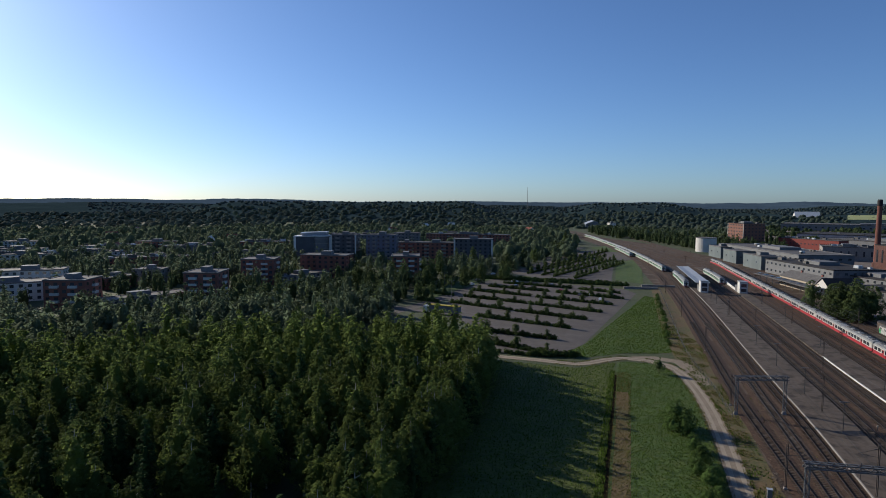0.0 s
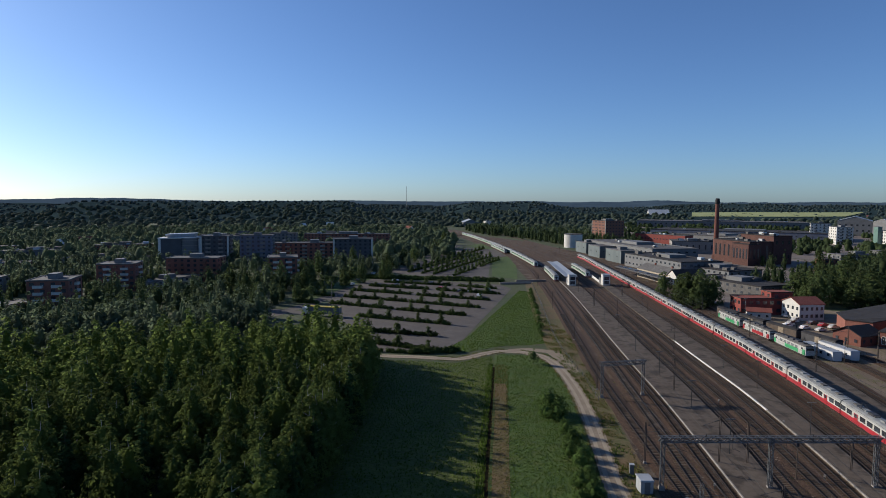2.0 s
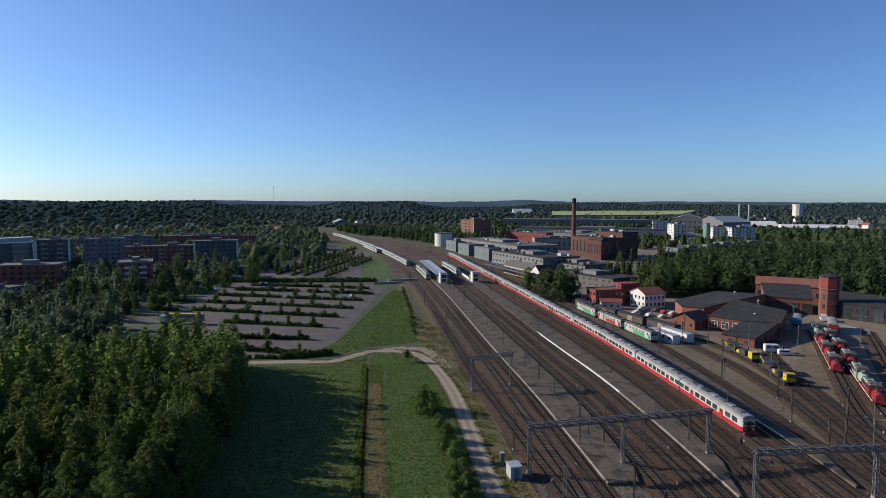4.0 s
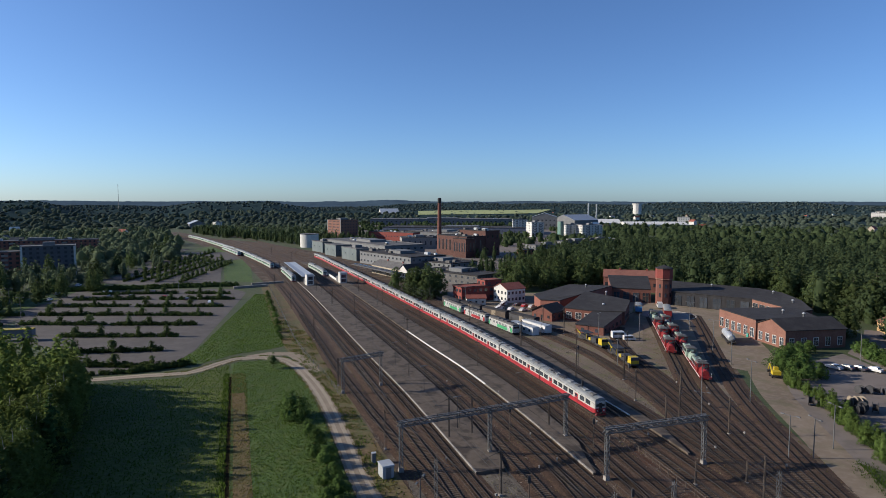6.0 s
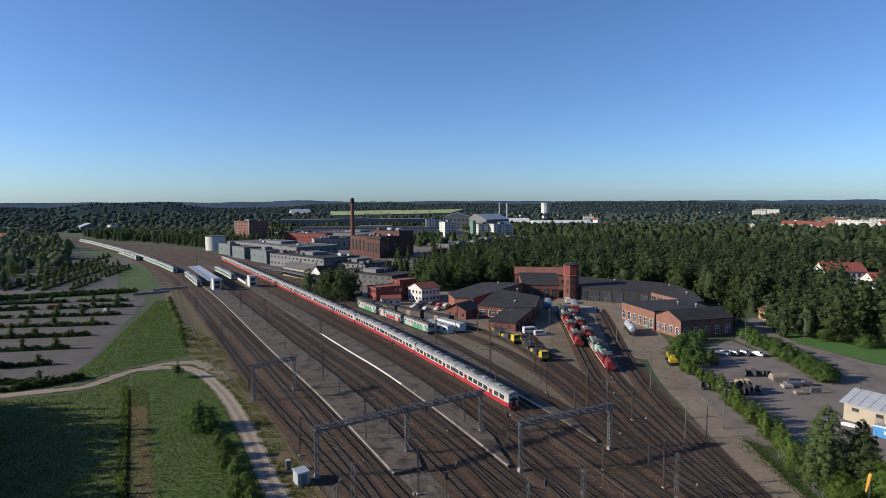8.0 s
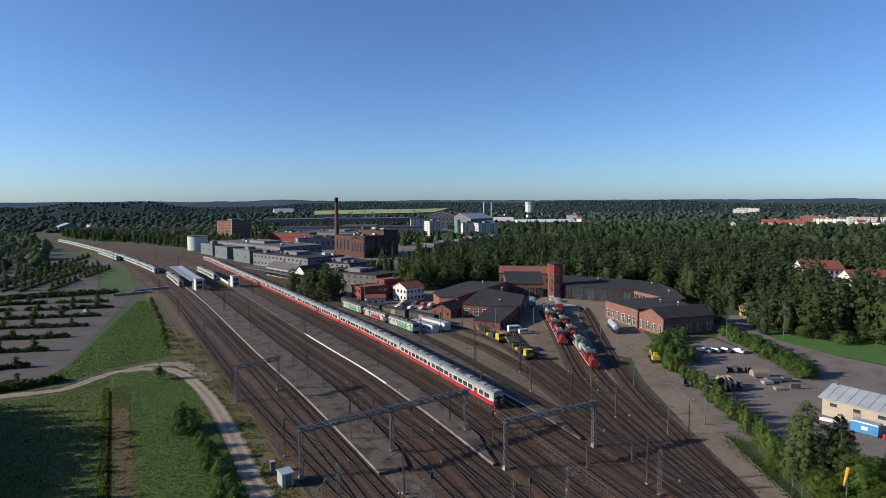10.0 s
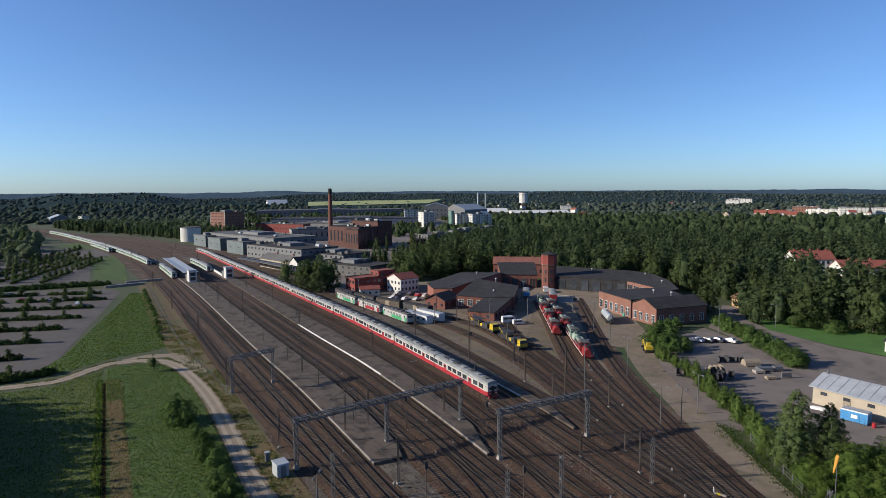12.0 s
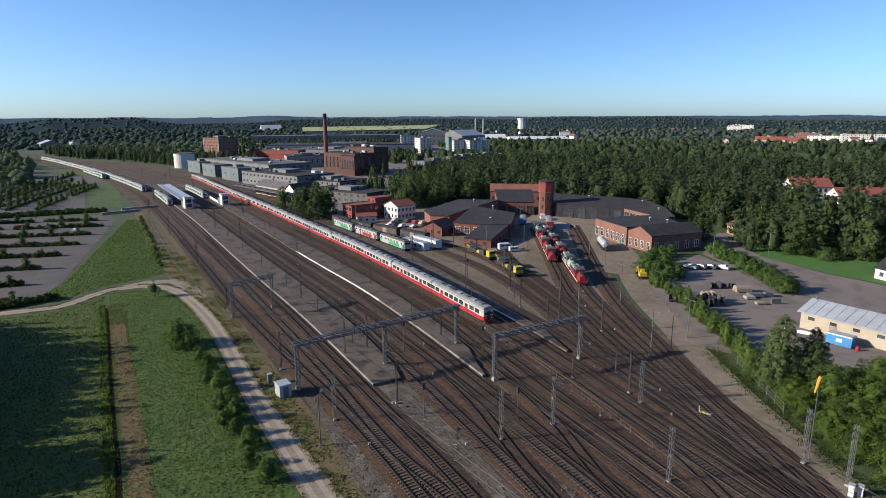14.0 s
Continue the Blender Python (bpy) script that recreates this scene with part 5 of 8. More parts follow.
def block(x, y, rz, L, W, H, wall, label, floors=None, long_bays=None, short_bays=None, roof=None, balc=None, penthouse=True, win=(1.5, 1.4), category="apartment building", name="apartment_building", group="blocks of the town", frame_mat=None, accent=None):
    """A flat-roofed block; its base centre at x, y, its long side along rz."""
    floors = floors or max(1, int(round(H / 2.9)))
    long_bays = long_bays or max(2, int(L / 3.4))
    short_bays = short_bays or max(1, int(W / 4.2))
    ob = thing(name, label, category, pose(x, y, 0, 0, 0, rz), group)
    a, b = L / 2, W / 2
    part("wall", Kit().box(-a, -b, -0.3, a, b, H), wall, ob)
    parapet_roof(ob, -a, -b, a, b, H, roof or M_ROOFGREY, M_GREYWALL if roof is None else M_ROOF)
    if penthouse:
        part("plant_room", Kit().box(-L * 0.1, -W * 0.2, H + 0.28, L * 0.12, W * 0.22, H + 2.4), M_GREYWALL, ob)
        k = Kit()
        for i in range(4):
            k.rod((-L * 0.35 + i * L * 0.2, W * 0.3, H + 0.28), (-L * 0.35 + i * L * 0.2, W * 0.3, H + 1.1), 0.18)
        part("vents", k, M_STEEL, ob)
    if L * W > 500:
        rr = random.Random(int(x * 7 + y))
        for i in range(9):
            ux, uy, us = rr.uniform(-a * 0.85, a * 0.85), rr.uniform(-b * 0.75, b * 0.75), rr.uniform(0.8, 2.6)
            part("roof_unit", Kit().box(ux - us, uy - us * 0.7, H + 0.28, ux + us, uy + us * 0.7, H + 0.9 + us * 0.5, 0.96), M_ROOFGREY if i % 3 else M_SHEET, ob)
    fh = H / floors
    levels = [fh * (i + 0.55) for i in range(floors)]
    windows(ob, (-a, -b), (a, -b), levels, long_bays, *win, frame_mat)
    windows(ob, (a, -b), (a, b), levels, short_bays, *win, frame_mat)
    windows(ob, (-a, b), (-a, -b), levels, short_bays, *win, frame_mat)
    if balc:
        for f in (0.28, 0.72):
            balcony(ob, (-a + L * (f - 0.12), -b), (-a + L * (f + 0.12), -b), [fh * i + 0.2 for i in range(1, floors)], 3.4, balc)
        balcony(ob, (a, -b + W * 0.2), (a, b - W * 0.2), [fh * i + 0.2 for i in range(1, floors)], 3.0, balc)
    if accent:
        for f in (-a, a - 1.2):
            part("pilaster", Kit().box(f, -b - 0.25, 0, f + 1.2, -b, H), accent, ob, "pale vertical band")
    return ob


def gable(x, y, rz, L, W, he, hr, wall, roof, label, name="house", category="house", group="", wins=None, chimneys=0, frame_mat=None, over=0.4, levels=None):
    """A house with a pitched roof, its ridge along rz."""
    ob = thing(name, label, category, pose(x, y, 0, 0, 0, rz), group)
    a, b = L / 2, W / 2
    k = Kit()
    k.add([(-a, -b, -0.3), (a, -b, -0.3), (a, b, -0.3), (-a, b, -0.3), (-a, -b, he), (a, -b, he), (a, b, he), (-a, b, he), (-a, 0, hr), (a, 0, hr)],
          [(3, 2, 1, 0), (0, 1, 5, 4), (2, 3, 7, 6), (1, 2, 6, 9, 5), (3, 0, 4, 8, 7), (4, 5, 9, 8), (6, 7, 8, 9)])
    part("wall", k, wall, ob)
    s = (hr - he) / b
    for sg in (-1, 1):
        k = Kit()
        lo = he - s * over
        k.add([(-a - over, sg * (b + over), lo + 0.06), (a + over, sg * (b + over), lo + 0.06), (a + over, 0, hr + 0.06), (-a - over, 0, hr + 0.06),
               (-a - over, sg * (b + over), lo + 0.26), (a + over, sg * (b + over), lo + 0.26), (a + over, 0, hr + 0.26), (-a - over, 0, hr + 0.26)],
              [(0, 1, 2, 3), (4, 5, 6, 7), (0, 1, 5, 4), (1, 2, 6, 5), (3, 0, 4, 7), (2, 3, 7, 6)])
        part("roof", k, roof, ob)
    levels = levels or [he * 0.5]
    if wins:
        nl, ns, w, h = wins
        windows(ob, (-a, -b), (a, -b), levels, nl, w, h, frame_mat)
        windows(ob, (a, b), (-a, b), levels, nl, w, h, frame_mat)
        windows(ob, (a, -b), (a, b), levels, ns, w, h, frame_mat)
        windows(ob, (-a, b), (-a, -b), levels, ns, w, h, frame_mat)
    for i in range(chimneys):
        cx = -a + L * (i + 0.6) / max(1, chimneys)
        ch = part("chimney", Kit().box(cx - 0.5, -0.45, hr - 0.6, cx + 0.5, 0.45, hr + 1.1), M_TILE, ob)
        part("cap", Kit().box(cx - 0.6, -0.55, hr + 1.1, cx + 0.6, 0.55, hr + 1.25), M_ROOF, ch)
    return ob


def hall(pts, hs, wall, roof, label, name="workshop", category="workshop", group="", over=0.35, parent=None):
    """A hall over a counter-clockwise outline with its own height at each corner."""
    x0, y0 = pts[0]
    loc = [(x - x0, y - y0) for x, y in pts]
    ob = parent or thing(name, label, category, pose(x0, y0, 0), group)
    n = len(loc)
    k = Kit()
    k.add([(x, y, -0.3) for x, y in loc] + [(x, y, h) for (x, y), h in zip(loc, hs)],
          [tuple(range(n - 1, -1, -1)), tuple(range(n, 2 * n))] + [(i, (i + 1) % n, n + (i + 1) % n, n + i) for i in range(n)])
    part("wall", k, wall, ob)
    cx, cy = sum(p[0] for p in loc) / n, sum(p[1] for p in loc) / n
    big = [(cx + (x - cx) * (1 + over / max(1, math.hypot(x - cx, y - cy))), cy + (y - cy) * (1 + over / max(1, math.hypot(x - cx, y - cy)))) for x, y in loc]
    k = Kit()
    k.add([(x, y, h + 0.04) for (x, y), h in zip(big, hs)] + [(x, y, h + 0.34) for (x, y), h in zip(big, hs)],
          [tuple(range(n - 1, -1, -1)), tuple(range(n, 2 * n))] + [(i, (i + 1) % n, n + (i + 1) % n, n + i) for i in range(n)])
    part("roof", k, roof, ob)
    return ob, loc


# roundhouse and workshops by the turntable
W1, loc = hall([(114.4, 208.6), (121.8, 200.1), (131.5, 193.3), (141.2, 204.5), (133.4, 225.0)], [4.8, 4.6, 5.0, 7.0, 8.0], M_BRICK, M_ROOF, "brick workshop with arched windows and a dark bitumen roof")
windows(W1, loc[0], loc[1], [2.2], 3, 2.2, 2.4, M_WHITE)
windows(W1, loc[2], loc[3], [2.4], 4, 1.6, 1.8)
W8, loc = hall([(107.1, 187.0), (113.4, 179.0), (130.5, 193.4), (123.3, 201.2)], [2.9, 2.9, 4.6, 4.4], M_BRICK, M_ROOF, "low brick annex with a dark sloping roof")
windows(W8, loc[0], loc[1], [1.5], 2, 1.0, 1.1)
windows(W8, loc[1], loc[2], [1.6], 5, 1.2, 1.2)
windows(W8, loc[3], loc[0], [1.6], 3, 1.0, 1.1)
gable(110.0, 213.2, 29, 10, 9.4, 3.6, 5.8, M_BRICK, M_ROOF, "small brick house with a dark pitched roof", "brick_house", "house", wins=(3, 3, 0.9, 1.1), levels=[1.7], over=0.7)
W3, loc = hall([(113, 227), (119, 221), (134, 225), (158, 243), (146, 262), (118, 243)], [5.2, 5.4, 7.6, 7.0, 5.6, 4.8], M_BRICK2, M_ROOF, "curved brick roundhouse wing with a dark roof")
windows(W3, loc[0], loc[1], [2.4], 3, 1.4, 1.8)
for (rx, ry, rz_) in ((139, 218, 7.8), (146, 246, 6.9), (129, 204, 5.4), (176, 164, 7.4), (199, 181, 7.2), (200, 226, 7.4), (209, 200, 7.5), (172, 152, 8.6)):
    o = thing("roof_vent", "pale metal vent on a dark roof", "vent", pose(rx, ry, rz_ - 0.6), "roof vents")
    part("stack", Kit().rod((0, 0, 0), (0, 0, 1.5), 0.32, 0.3, 10), M_STEEL, o)
    part("cap", Kit().lathe([(0.5, 1.5), (0.5, 1.7), (0.1, 2.0)], 10), M_SHEET, o)
W4, loc = hall([(158, 243), (172, 233), (184, 252), (168, 262)], [6.2, 6.2, 9.5, 9.5], M_BRICK, M_ROOF, "brick roundhouse hall with tall gates")
windows(W4, loc[0], loc[1], [2.4], 4, 2.7, 4.2, M_BRICKLIGHT)
W5, loc = hall([(178, 226), (196, 198), (214, 212), (194, 246)], [6.0, 6.0, 7.6, 7.6], M_ROOF, M_ROOF, "dark clad roundhouse hall with gates")
windows(W5, loc[0], loc[1], [2.5], 6, 3.2, 4.4, M_DARKSTEEL)
W6, loc = hall([(196, 198), (193, 181), (187, 169), (193, 167), (204, 182), (213, 199), (214, 212)], [6.0, 6.0, 6.0, 6.8, 7.4, 7.6, 7.6], M_BRICKLIGHT, M_ROOF, "pale brick roundhouse hall with a curved front")
windows(W6, loc[0], loc[1], [2.6], 4, 3.2, 4.2, M_CONC)
windows(W6, loc[1], loc[2], [2.6], 3, 3.2, 4.2, M_CONC)
W7, loc = hall([(163.2, 180), (158.8, 158.5), (181, 154), (190, 172)], [6.8, 6.8, 7.0, 7.0], M_BRICKLIGHT, M_ROOF, "long brick workshop with tall white windows")
windows(W7, loc[0], loc[1], [2.4], 6, 1.9, 3.0, M_WHITE)
gable(169, 150.2, -8, 21.5, 13, 6.0, 8.6, M_BRICKLIGHT, M_ROOF, "brick workshop with a stepped gable front", "workshop", "workshop", wins=(5, 4, 1.5, 2.6), frame_mat=M_WHITE, levels=[2.2])
gable(188, 272, -35, 27, 14, 7.5, 10.5, M_BRICK2, mat("old_tile_roof", (0.20, 0.082, 0.06), (0.15, 0.062, 0.048), 0.3, (0.26, 0.14, 0.11), 2, 0.4, rough=0.9), "brick house with a red tiled roof", "brick_house", "house", wins=(9, 3, 1.3, 1.8), chimneys=2)

# octagonal water tower
T0 = thing("water_tower", "octagonal red brick water tower with a dark cap", "water tower", pose(176, 229, 0))
part("shaft", Kit().lathe([(3.5, -0.3), (3.5, 11.4), (3.7, 11.6), (3.7, 16.4)], 8), M_BRICK, T0)
part("cornice", Kit().lathe([(3.75, 11.35), (3.95, 11.6), (3.75, 11.9)], 8), M_BRICKLIGHT, T0)
part("band", Kit().lathe([(3.8, 12.2), (3.8, 16.0)], 8), M_REDPAINT, T0, "red painted tank band")
part("roof", Kit().lathe([(4.0, 16.4), (4.0, 16.7), (0.3, 17.9)], 8), M_ROOF, T0)
for z in (4.5, 8.5):
    for a in (202.5, 247.5, 292.5):
        part("window", window_mesh(0.8, 1.8, None)[0], None, T0, m=pose(3.25 * math.cos(radians(a)), 3.25 * math.sin(radians(a)), z, 0, 0, a + 90))

# houses between the sidings and the trees
gable(111.8, 257.0, 14, 10.5, 10.5, 6.4, 8.6, M_PLASTER, M_TILE, "white rendered house with a red tiled roof", wins=(5, 4, 1.0, 1.3), levels=[1.8, 4.7])
block(98.6, 266.4, 8, 20, 9, 6.6, M_REDPAINT, "red painted two-storey house with a red flat roof", 2, 7, 3, roof=M_TILE, penthouse=False, category="house", name="red_house", group="")
block(106.6, 269.5, 8, 9, 8, 8.8, M_REDPAINT, "red painted stair tower with a flat roof", 3, 2, 2, roof=M_TILE, penthouse=False, category="house", name="red_house", group="")
gable(93.8, 253.6, -14, 8.6, 5, 3.0, 4.2, M_PLASTER, M_TILE, "small white shed with a red roof", "shed", "shed", wins=(3, 1, 0.9, 0.9))

# the right-hand street
S0 = thing("storage_shed", "long beige shed with a pale sheet metal roof", "shed", pose(129.3, 75.2, 0, 0, 0, -84.5))
part("wall", Kit().add([(0, 0, -0.3), (46, 0, -0.3), (46, 11, -0.3), (0, 11, -0.3), (0, 0, 3.9), (46, 0, 3.9), (46, 11, 3.9), (0, 11, 3.9), (0, 5.5, 5.6), (46, 5.5, 5.6)],
                       [(3, 2, 1, 0), (0, 1, 5, 4), (2, 3, 7, 6), (1, 2, 6, 9, 5), (3, 0, 4, 8, 7), (4, 5, 9, 8), (6, 7, 8, 9)]), M_BEIGE, S0)
for y0, y1, z0, z1 in ((-0.7, 5.5, 3.75, 5.72), (11.7, 5.5, 3.75, 5.72)):
    part("roof", Kit().add([(-0.6, y0, z0), (46.6, y0, z0), (46.6, y1, z1), (-0.6, y1, z1), (-0.6, y0, z0 + 0.15), (46.6, y0, z0 + 0.15), (46.6, y1, z1 + 0.15), (-0.6, y1, z1 + 0.15)],
                           [(0, 1, 2, 3), (4, 5, 6, 7), (0, 1, 5, 4), (1, 2, 6, 5), (3, 0, 4, 7)]), M_SHEET, S0)
for i in range(24):
    x = 0.9 + i * 1.95
    part("roof_seam", Kit().add([(x, -0.65, 3.92), (x + 0.1, -0.65, 3.92), (x + 0.1, 5.45, 5.86), (x, 5.45, 5.86), (x, -0.65, 4.0), (x + 0.1, -0.65, 4.0), (x + 0.1, 5.45, 5.94), (x, 5.45, 5.94)], [(4, 5, 6, 7), (0, 4, 7, 3), (1, 2, 6, 5)]), M_SHEET, S0)
windows(S0, (0, 0), (40, 0), [2.7], 9, 1.3, 0.7)
part("door", Kit().box(6, -0.08, 0, 7.4, 0.05, 2.3), M_WOOD, S0, "brown wooden door")
part("door", Kit().box(17, -0.08, 0, 20.4, 0.05, 3.0), M_WOOD, S0, "wide brown wooden door")
part("vent", Kit().rod((0.5, 5.3, 5.6), (0.5, 5.3, 6.5), 0.25), M_STEEL, S0)
gable(214, 151, 60, 12, 8, 3.6, 5.6, M_YELLOWWALL, mat("brown_roof", (0.16, 0.08, 0.05), (0.12, 0.06, 0.04), 0.5, rough=0.9), "small yellow house with a brown roof", wins=(3, 2, 1.1, 1.2), chimneys=1)
gable(192, 80, 80, 20, 9, 3.2, 6.0, M_PLASTER, M_ROOF, "white house with a dark roof", wins=(5, 2, 1.1, 1.2))

gable(342, 205, -30, 22, 13, 7.6, 12.0, M_PLASTER, M_TILE, "large cream house with a red tiled roof and chimneys", wins=(8, 3, 1.3, 1.6), chimneys=5, levels=[2.8, 5.8])
gable(340, 168, -32, 42, 12, 6.5, 10.2, M_PLASTER, M_TILE, "long cream building with a bright red tiled roof", wins=(12, 3, 1.3, 1.6), chimneys=4, levels=[2.5, 5.0])

# factory with its chimney
C0 = thing("factory_chimney", "tall red brick factory chimney with a dark top", "chimney", pose(158.6, 526, 0))
part("base", Kit().lathe([(3.0, -0.3), (3.0, 3.5), (2.3, 4.2)], 16), M_SHADEBRICK, C0)
part("shaft", Kit().lathe([(2.2, 4.2), (1.5, 46.0)], 20), M_BRICK, C0)
part("top", Kit().lathe([(1.6, 46.0), (1.8, 46.6), (1.7, 49.8), (1.3, 50.6)], 20), M_ROOF, C0, "sooty dark chimney top")

block(175.8, 502.5, -72, 43, 30, 17.2, M_SHADEBRICK, "old red-brown brick power house with tall windows", 1, 8, 5, roof=M_ROOF, penthouse=False, win=(1.7, 9), name="power_house", category="factory", group="", frame_mat=M_BRICKLIGHT)
block(166.6, 479.5, -72, 18, 10, 15.8, M_SHADEBRICK, "projecting brick bay of the power house with tall windows", 1, 5, 3, roof=M_ROOF, penthouse=False, win=(1.5, 7.5), name="power_house_bay", category="factory", group="")
block(189.0, 503.5, -72, 38, 16, 21.6, M_SHADEBRICK, "tall dark brick turbine hall behind the power house", 2, 5, 3, roof=M_ROOF, penthouse=False, win=(1.4, 2.4), name="turbine_hall", category="factory", group="")
block(156, 590, -8, 37, 26, 11.2, M_CONC, "pale grey hall beside the brick chimney", 1, 7, 4, roof=M_ROOFGREY, win=(1.2, 4.0), name="grey_hall", category="hall", group="industrial halls")
block(157, 713, -50, 68, 14, 10.8, M_REDPAINT, "long orange-red wall of a hall", 1, 16, 2, roof=M_ROOFGREY, penthouse=False, win=(1.6, 1.2), name="red_hall", category="hall", group="")
block(232, 748, -50, 100, 60, 9.0, M_GREYWALL, "huge low industrial hall with a dark flat roof", 1, 18, 10, roof=M_ROOFGREY, win=(1.6, 1.2), name="industrial_hall", category="hall", group="industrial halls")

# station side
block(100, 752, -68, 34, 24, 25, M_BRICKLIGHT, "orange brick office tower with rows of windows", 7, 10, 6, roof=M_ROOF, name="office_tower", category="office building", group="", accent=M_CONC)
R0 = thing("round_building", "white round tank-like building with a flat roof", "building", pose(50, 636, 0))
part("wall", Kit().lathe([(9.4, -0.3), (9.4, 13.6)], 32), M_PLASTER, R0)
part("roof", Kit().lathe([(9.7, 13.6), (9.7, 14.1), (8.8, 14.2)], 32), M_ROOFGREY, R0)
for i, (x, y, L) in enumerate([(54, 575, 28), (61, 530, 26), (71, 486, 30)]):
    block(x + 5, y, -75, L, 14, 9.5, M_GREENGREY, "grey-green clad shopping hall by the station", 1, 2, 2, penthouse=i != 1, win=(1.2, 0.8), name="shopping_hall", category="shop building", group="halls by the station")
block(95, 530, -72, 120, 38, 11.5, M_GREYWALL, "grey shopping centre with a cluttered flat roof", 2, 18, 6, win=(2.2, 1.2), name="shopping_centre", category="shop building", group="")
block(100, 430, -70, 70, 30, 9.0, M_GREYWALL, "low grey commercial building with a flat roof", 2, 14, 6, roof=M_ROOF, win=(1.8, 1.3), name="commercial_building", category="shop building", group="")
gable(82, 372, -74, 40, 12, 5.5, 8.5, M_BEIGE, M_ROOFGREY, "old station building with a grey roof", "station_building", "station", wins=(11, 3, 1.2, 1.8), chimneys=2)
gable(89, 350, 16, 14, 9, 6.0, 9.0, M_PLASTER, M_ROOF, "cream station annex with a dark roof", "station_annex", "station", wins=(4, 3, 1.1, 1.6))
block(112, 331, -62, 46, 20, 5.8, M_ROOFGREY, "low grey-brown building with a dark flat roof behind trees", 2, 10, 4, roof=M_ROOF, win=(1.4, 1.2), name="low_building", category="building", group="")
block(122, 395, -62, 40, 26, 6.0, M_GREYWALL, "low grey building with a flat roof", 2, 9, 5, roof=M_ROOF, win=(1.4, 1.3), name="low_building", category="building", group="")
block(300, 880, -25, 230, 80, 9, M_BLUEWALL, "huge low slate blue hall with a dark flat roof", 1, 26, 10, roof=M_ROOF, win=(2.0, 1.0), name="industrial_hall", category="hall", group="industrial halls")
block(380, 1250, -15, 300, 90, 12, M_GREYWALL, "distant grey factory halls", 1, 30, 8, roof=M_ROOFGREY, win=(3, 2.5), name="industrial_hall", category="hall", group="industrial halls")

# white flats
for x, y, rz, L, W, H in ((381, 839, -20, 22, 13, 21), (361, 745, -5, 17, 22, 20), (374, 669, 0, 22, 16, 19), (392, 655, 0, 28, 14, 19)):
    block(x, y, rz, L, W, H, M_PLASTER, "white block of flats with balconies", 6, max(4, int(L / 4)), 4, balc=M_GREYWALL, win=(1.4, 1.5), group="white flats")
o = thing("glazed_stair", "green glazed stair tower beside white flats", "stair tower", pose(361.5, 672, 0))
part("shaft", Kit().box(-2.6, -4, -0.3, 1.4, 4, 23), mat("green_glass_panel", (0.12, 0.20, 0.17), (0.09, 0.15, 0.13), 0.4, rough=0.3), o)
part("roof", Kit().box(-2.8, -4.2, 23, 1.6, 4.2, 23.4), M_STEEL, o)
gable(487, 966, 62, 52, 42, 22, 28.5, M_GREYWALL, M_SHEET, "large grey hall with a pale pitched roof", "large_hall", "hall", wins=(9, 6, 2.5, 2.5), levels=[8, 16])
gable(528, 930, 20, 62, 50, 17, 26, M_GREYWALL, M_SHEET, "large grey hall with a wide pale roof", "large_hall", "hall", wins=(8, 5, 2.5, 2.5))
gable(684, 925, -20, 110, 46, 8, 12.5, M_PLASTER, M_WHITE, "wide white hall with a low pitched roof", "sports_hall", "hall", wins=(12, 4, 2, 2))
gable(620, 990, -20, 60, 40, 9, 16, M_PLASTER, M_WHITE, "white hall with a low pitched roof", "sports_hall", "hall", wins=(9, 4, 2, 2))
block(900, 1110, -35, 24, 14, 15, M_PLASTER, "white block of flats", 4, 5, 3, group="white flats")
T1 = thing("concrete_tower", "white concrete water tower on the skyline", "water tower", pose(1135, 1616, 0))
part("shaft", Kit().lathe([(13, -1), (13, 40), (14.5, 41), (14.5, 45)], 10), M_PLASTER, T1)
part("roof", Kit().lathe([(14.8, 45), (14.8, 46), (6, 46.5)], 10), M_ROOFGREY, T1)
block(224, 440, 10, 32, 14, 12, M_GREYWALL, "grey terraced block with a flat roof behind trees", 4, 9, 3, balc=M_PLASTER, group="grey flats")
block(204, 437, 10, 10, 10, 9, M_BRICKLIGHT, "pale brick block behind trees", 3, 3, 3, group="grey flats", penthouse=False)
block(268, 470, 10, 36, 14, 12.5, M_GREYWALL, "grey block with a flat roof behind trees", 4, 12, 3, group="grey flats")
block(306, 492, 10, 36, 14, 12, M_BRICKLIGHT, "pale brick block with a flat roof behind trees", 4, 12, 3, group="grey flats")
for x, y, h in ((792, 1330, 46), (815, 1330, 44)):
    o = thing("flue", "thin pale metal flue on the skyline", "chimney", pose(x, y, 0))
    part("pipe", Kit().rod((0, 0, -1), (0, 0, h), 2.0, 1.8, 12), M_SHEET, o)
o = thing("radio_mast", "thin lattice radio mast on the wooded ridge", "mast", pose(-480, 2400, 0))
part("mast_post", Kit().rod((0, 0, 0), (0, 0, 112), 0.9, 0.6, 5), M_STEEL, o)

# far station canopies and halls down the line
gable(-112, 1215, -80, 60, 30, 7, 13, M_GREYWALL, M_SHEET, "far hall with a pale roof by the line", "far_hall", "hall", wins=(8, 3, 2, 2))
block(-68, 1090, -70, 16, 10, 13, M_PLASTER, "white block beside the line", 4, 3, 2, group="far halls")
gable(-170, 2100, 0, 120, 40, 8, 22, M_PLASTER, M_WHITE, "distant long white hall", "far_hall", "hall")
gable(400, 1890, 0, 60, 40, 12, 28, M_PLASTER, M_WHITE, "distant white domed hall", "far_hall", "hall")

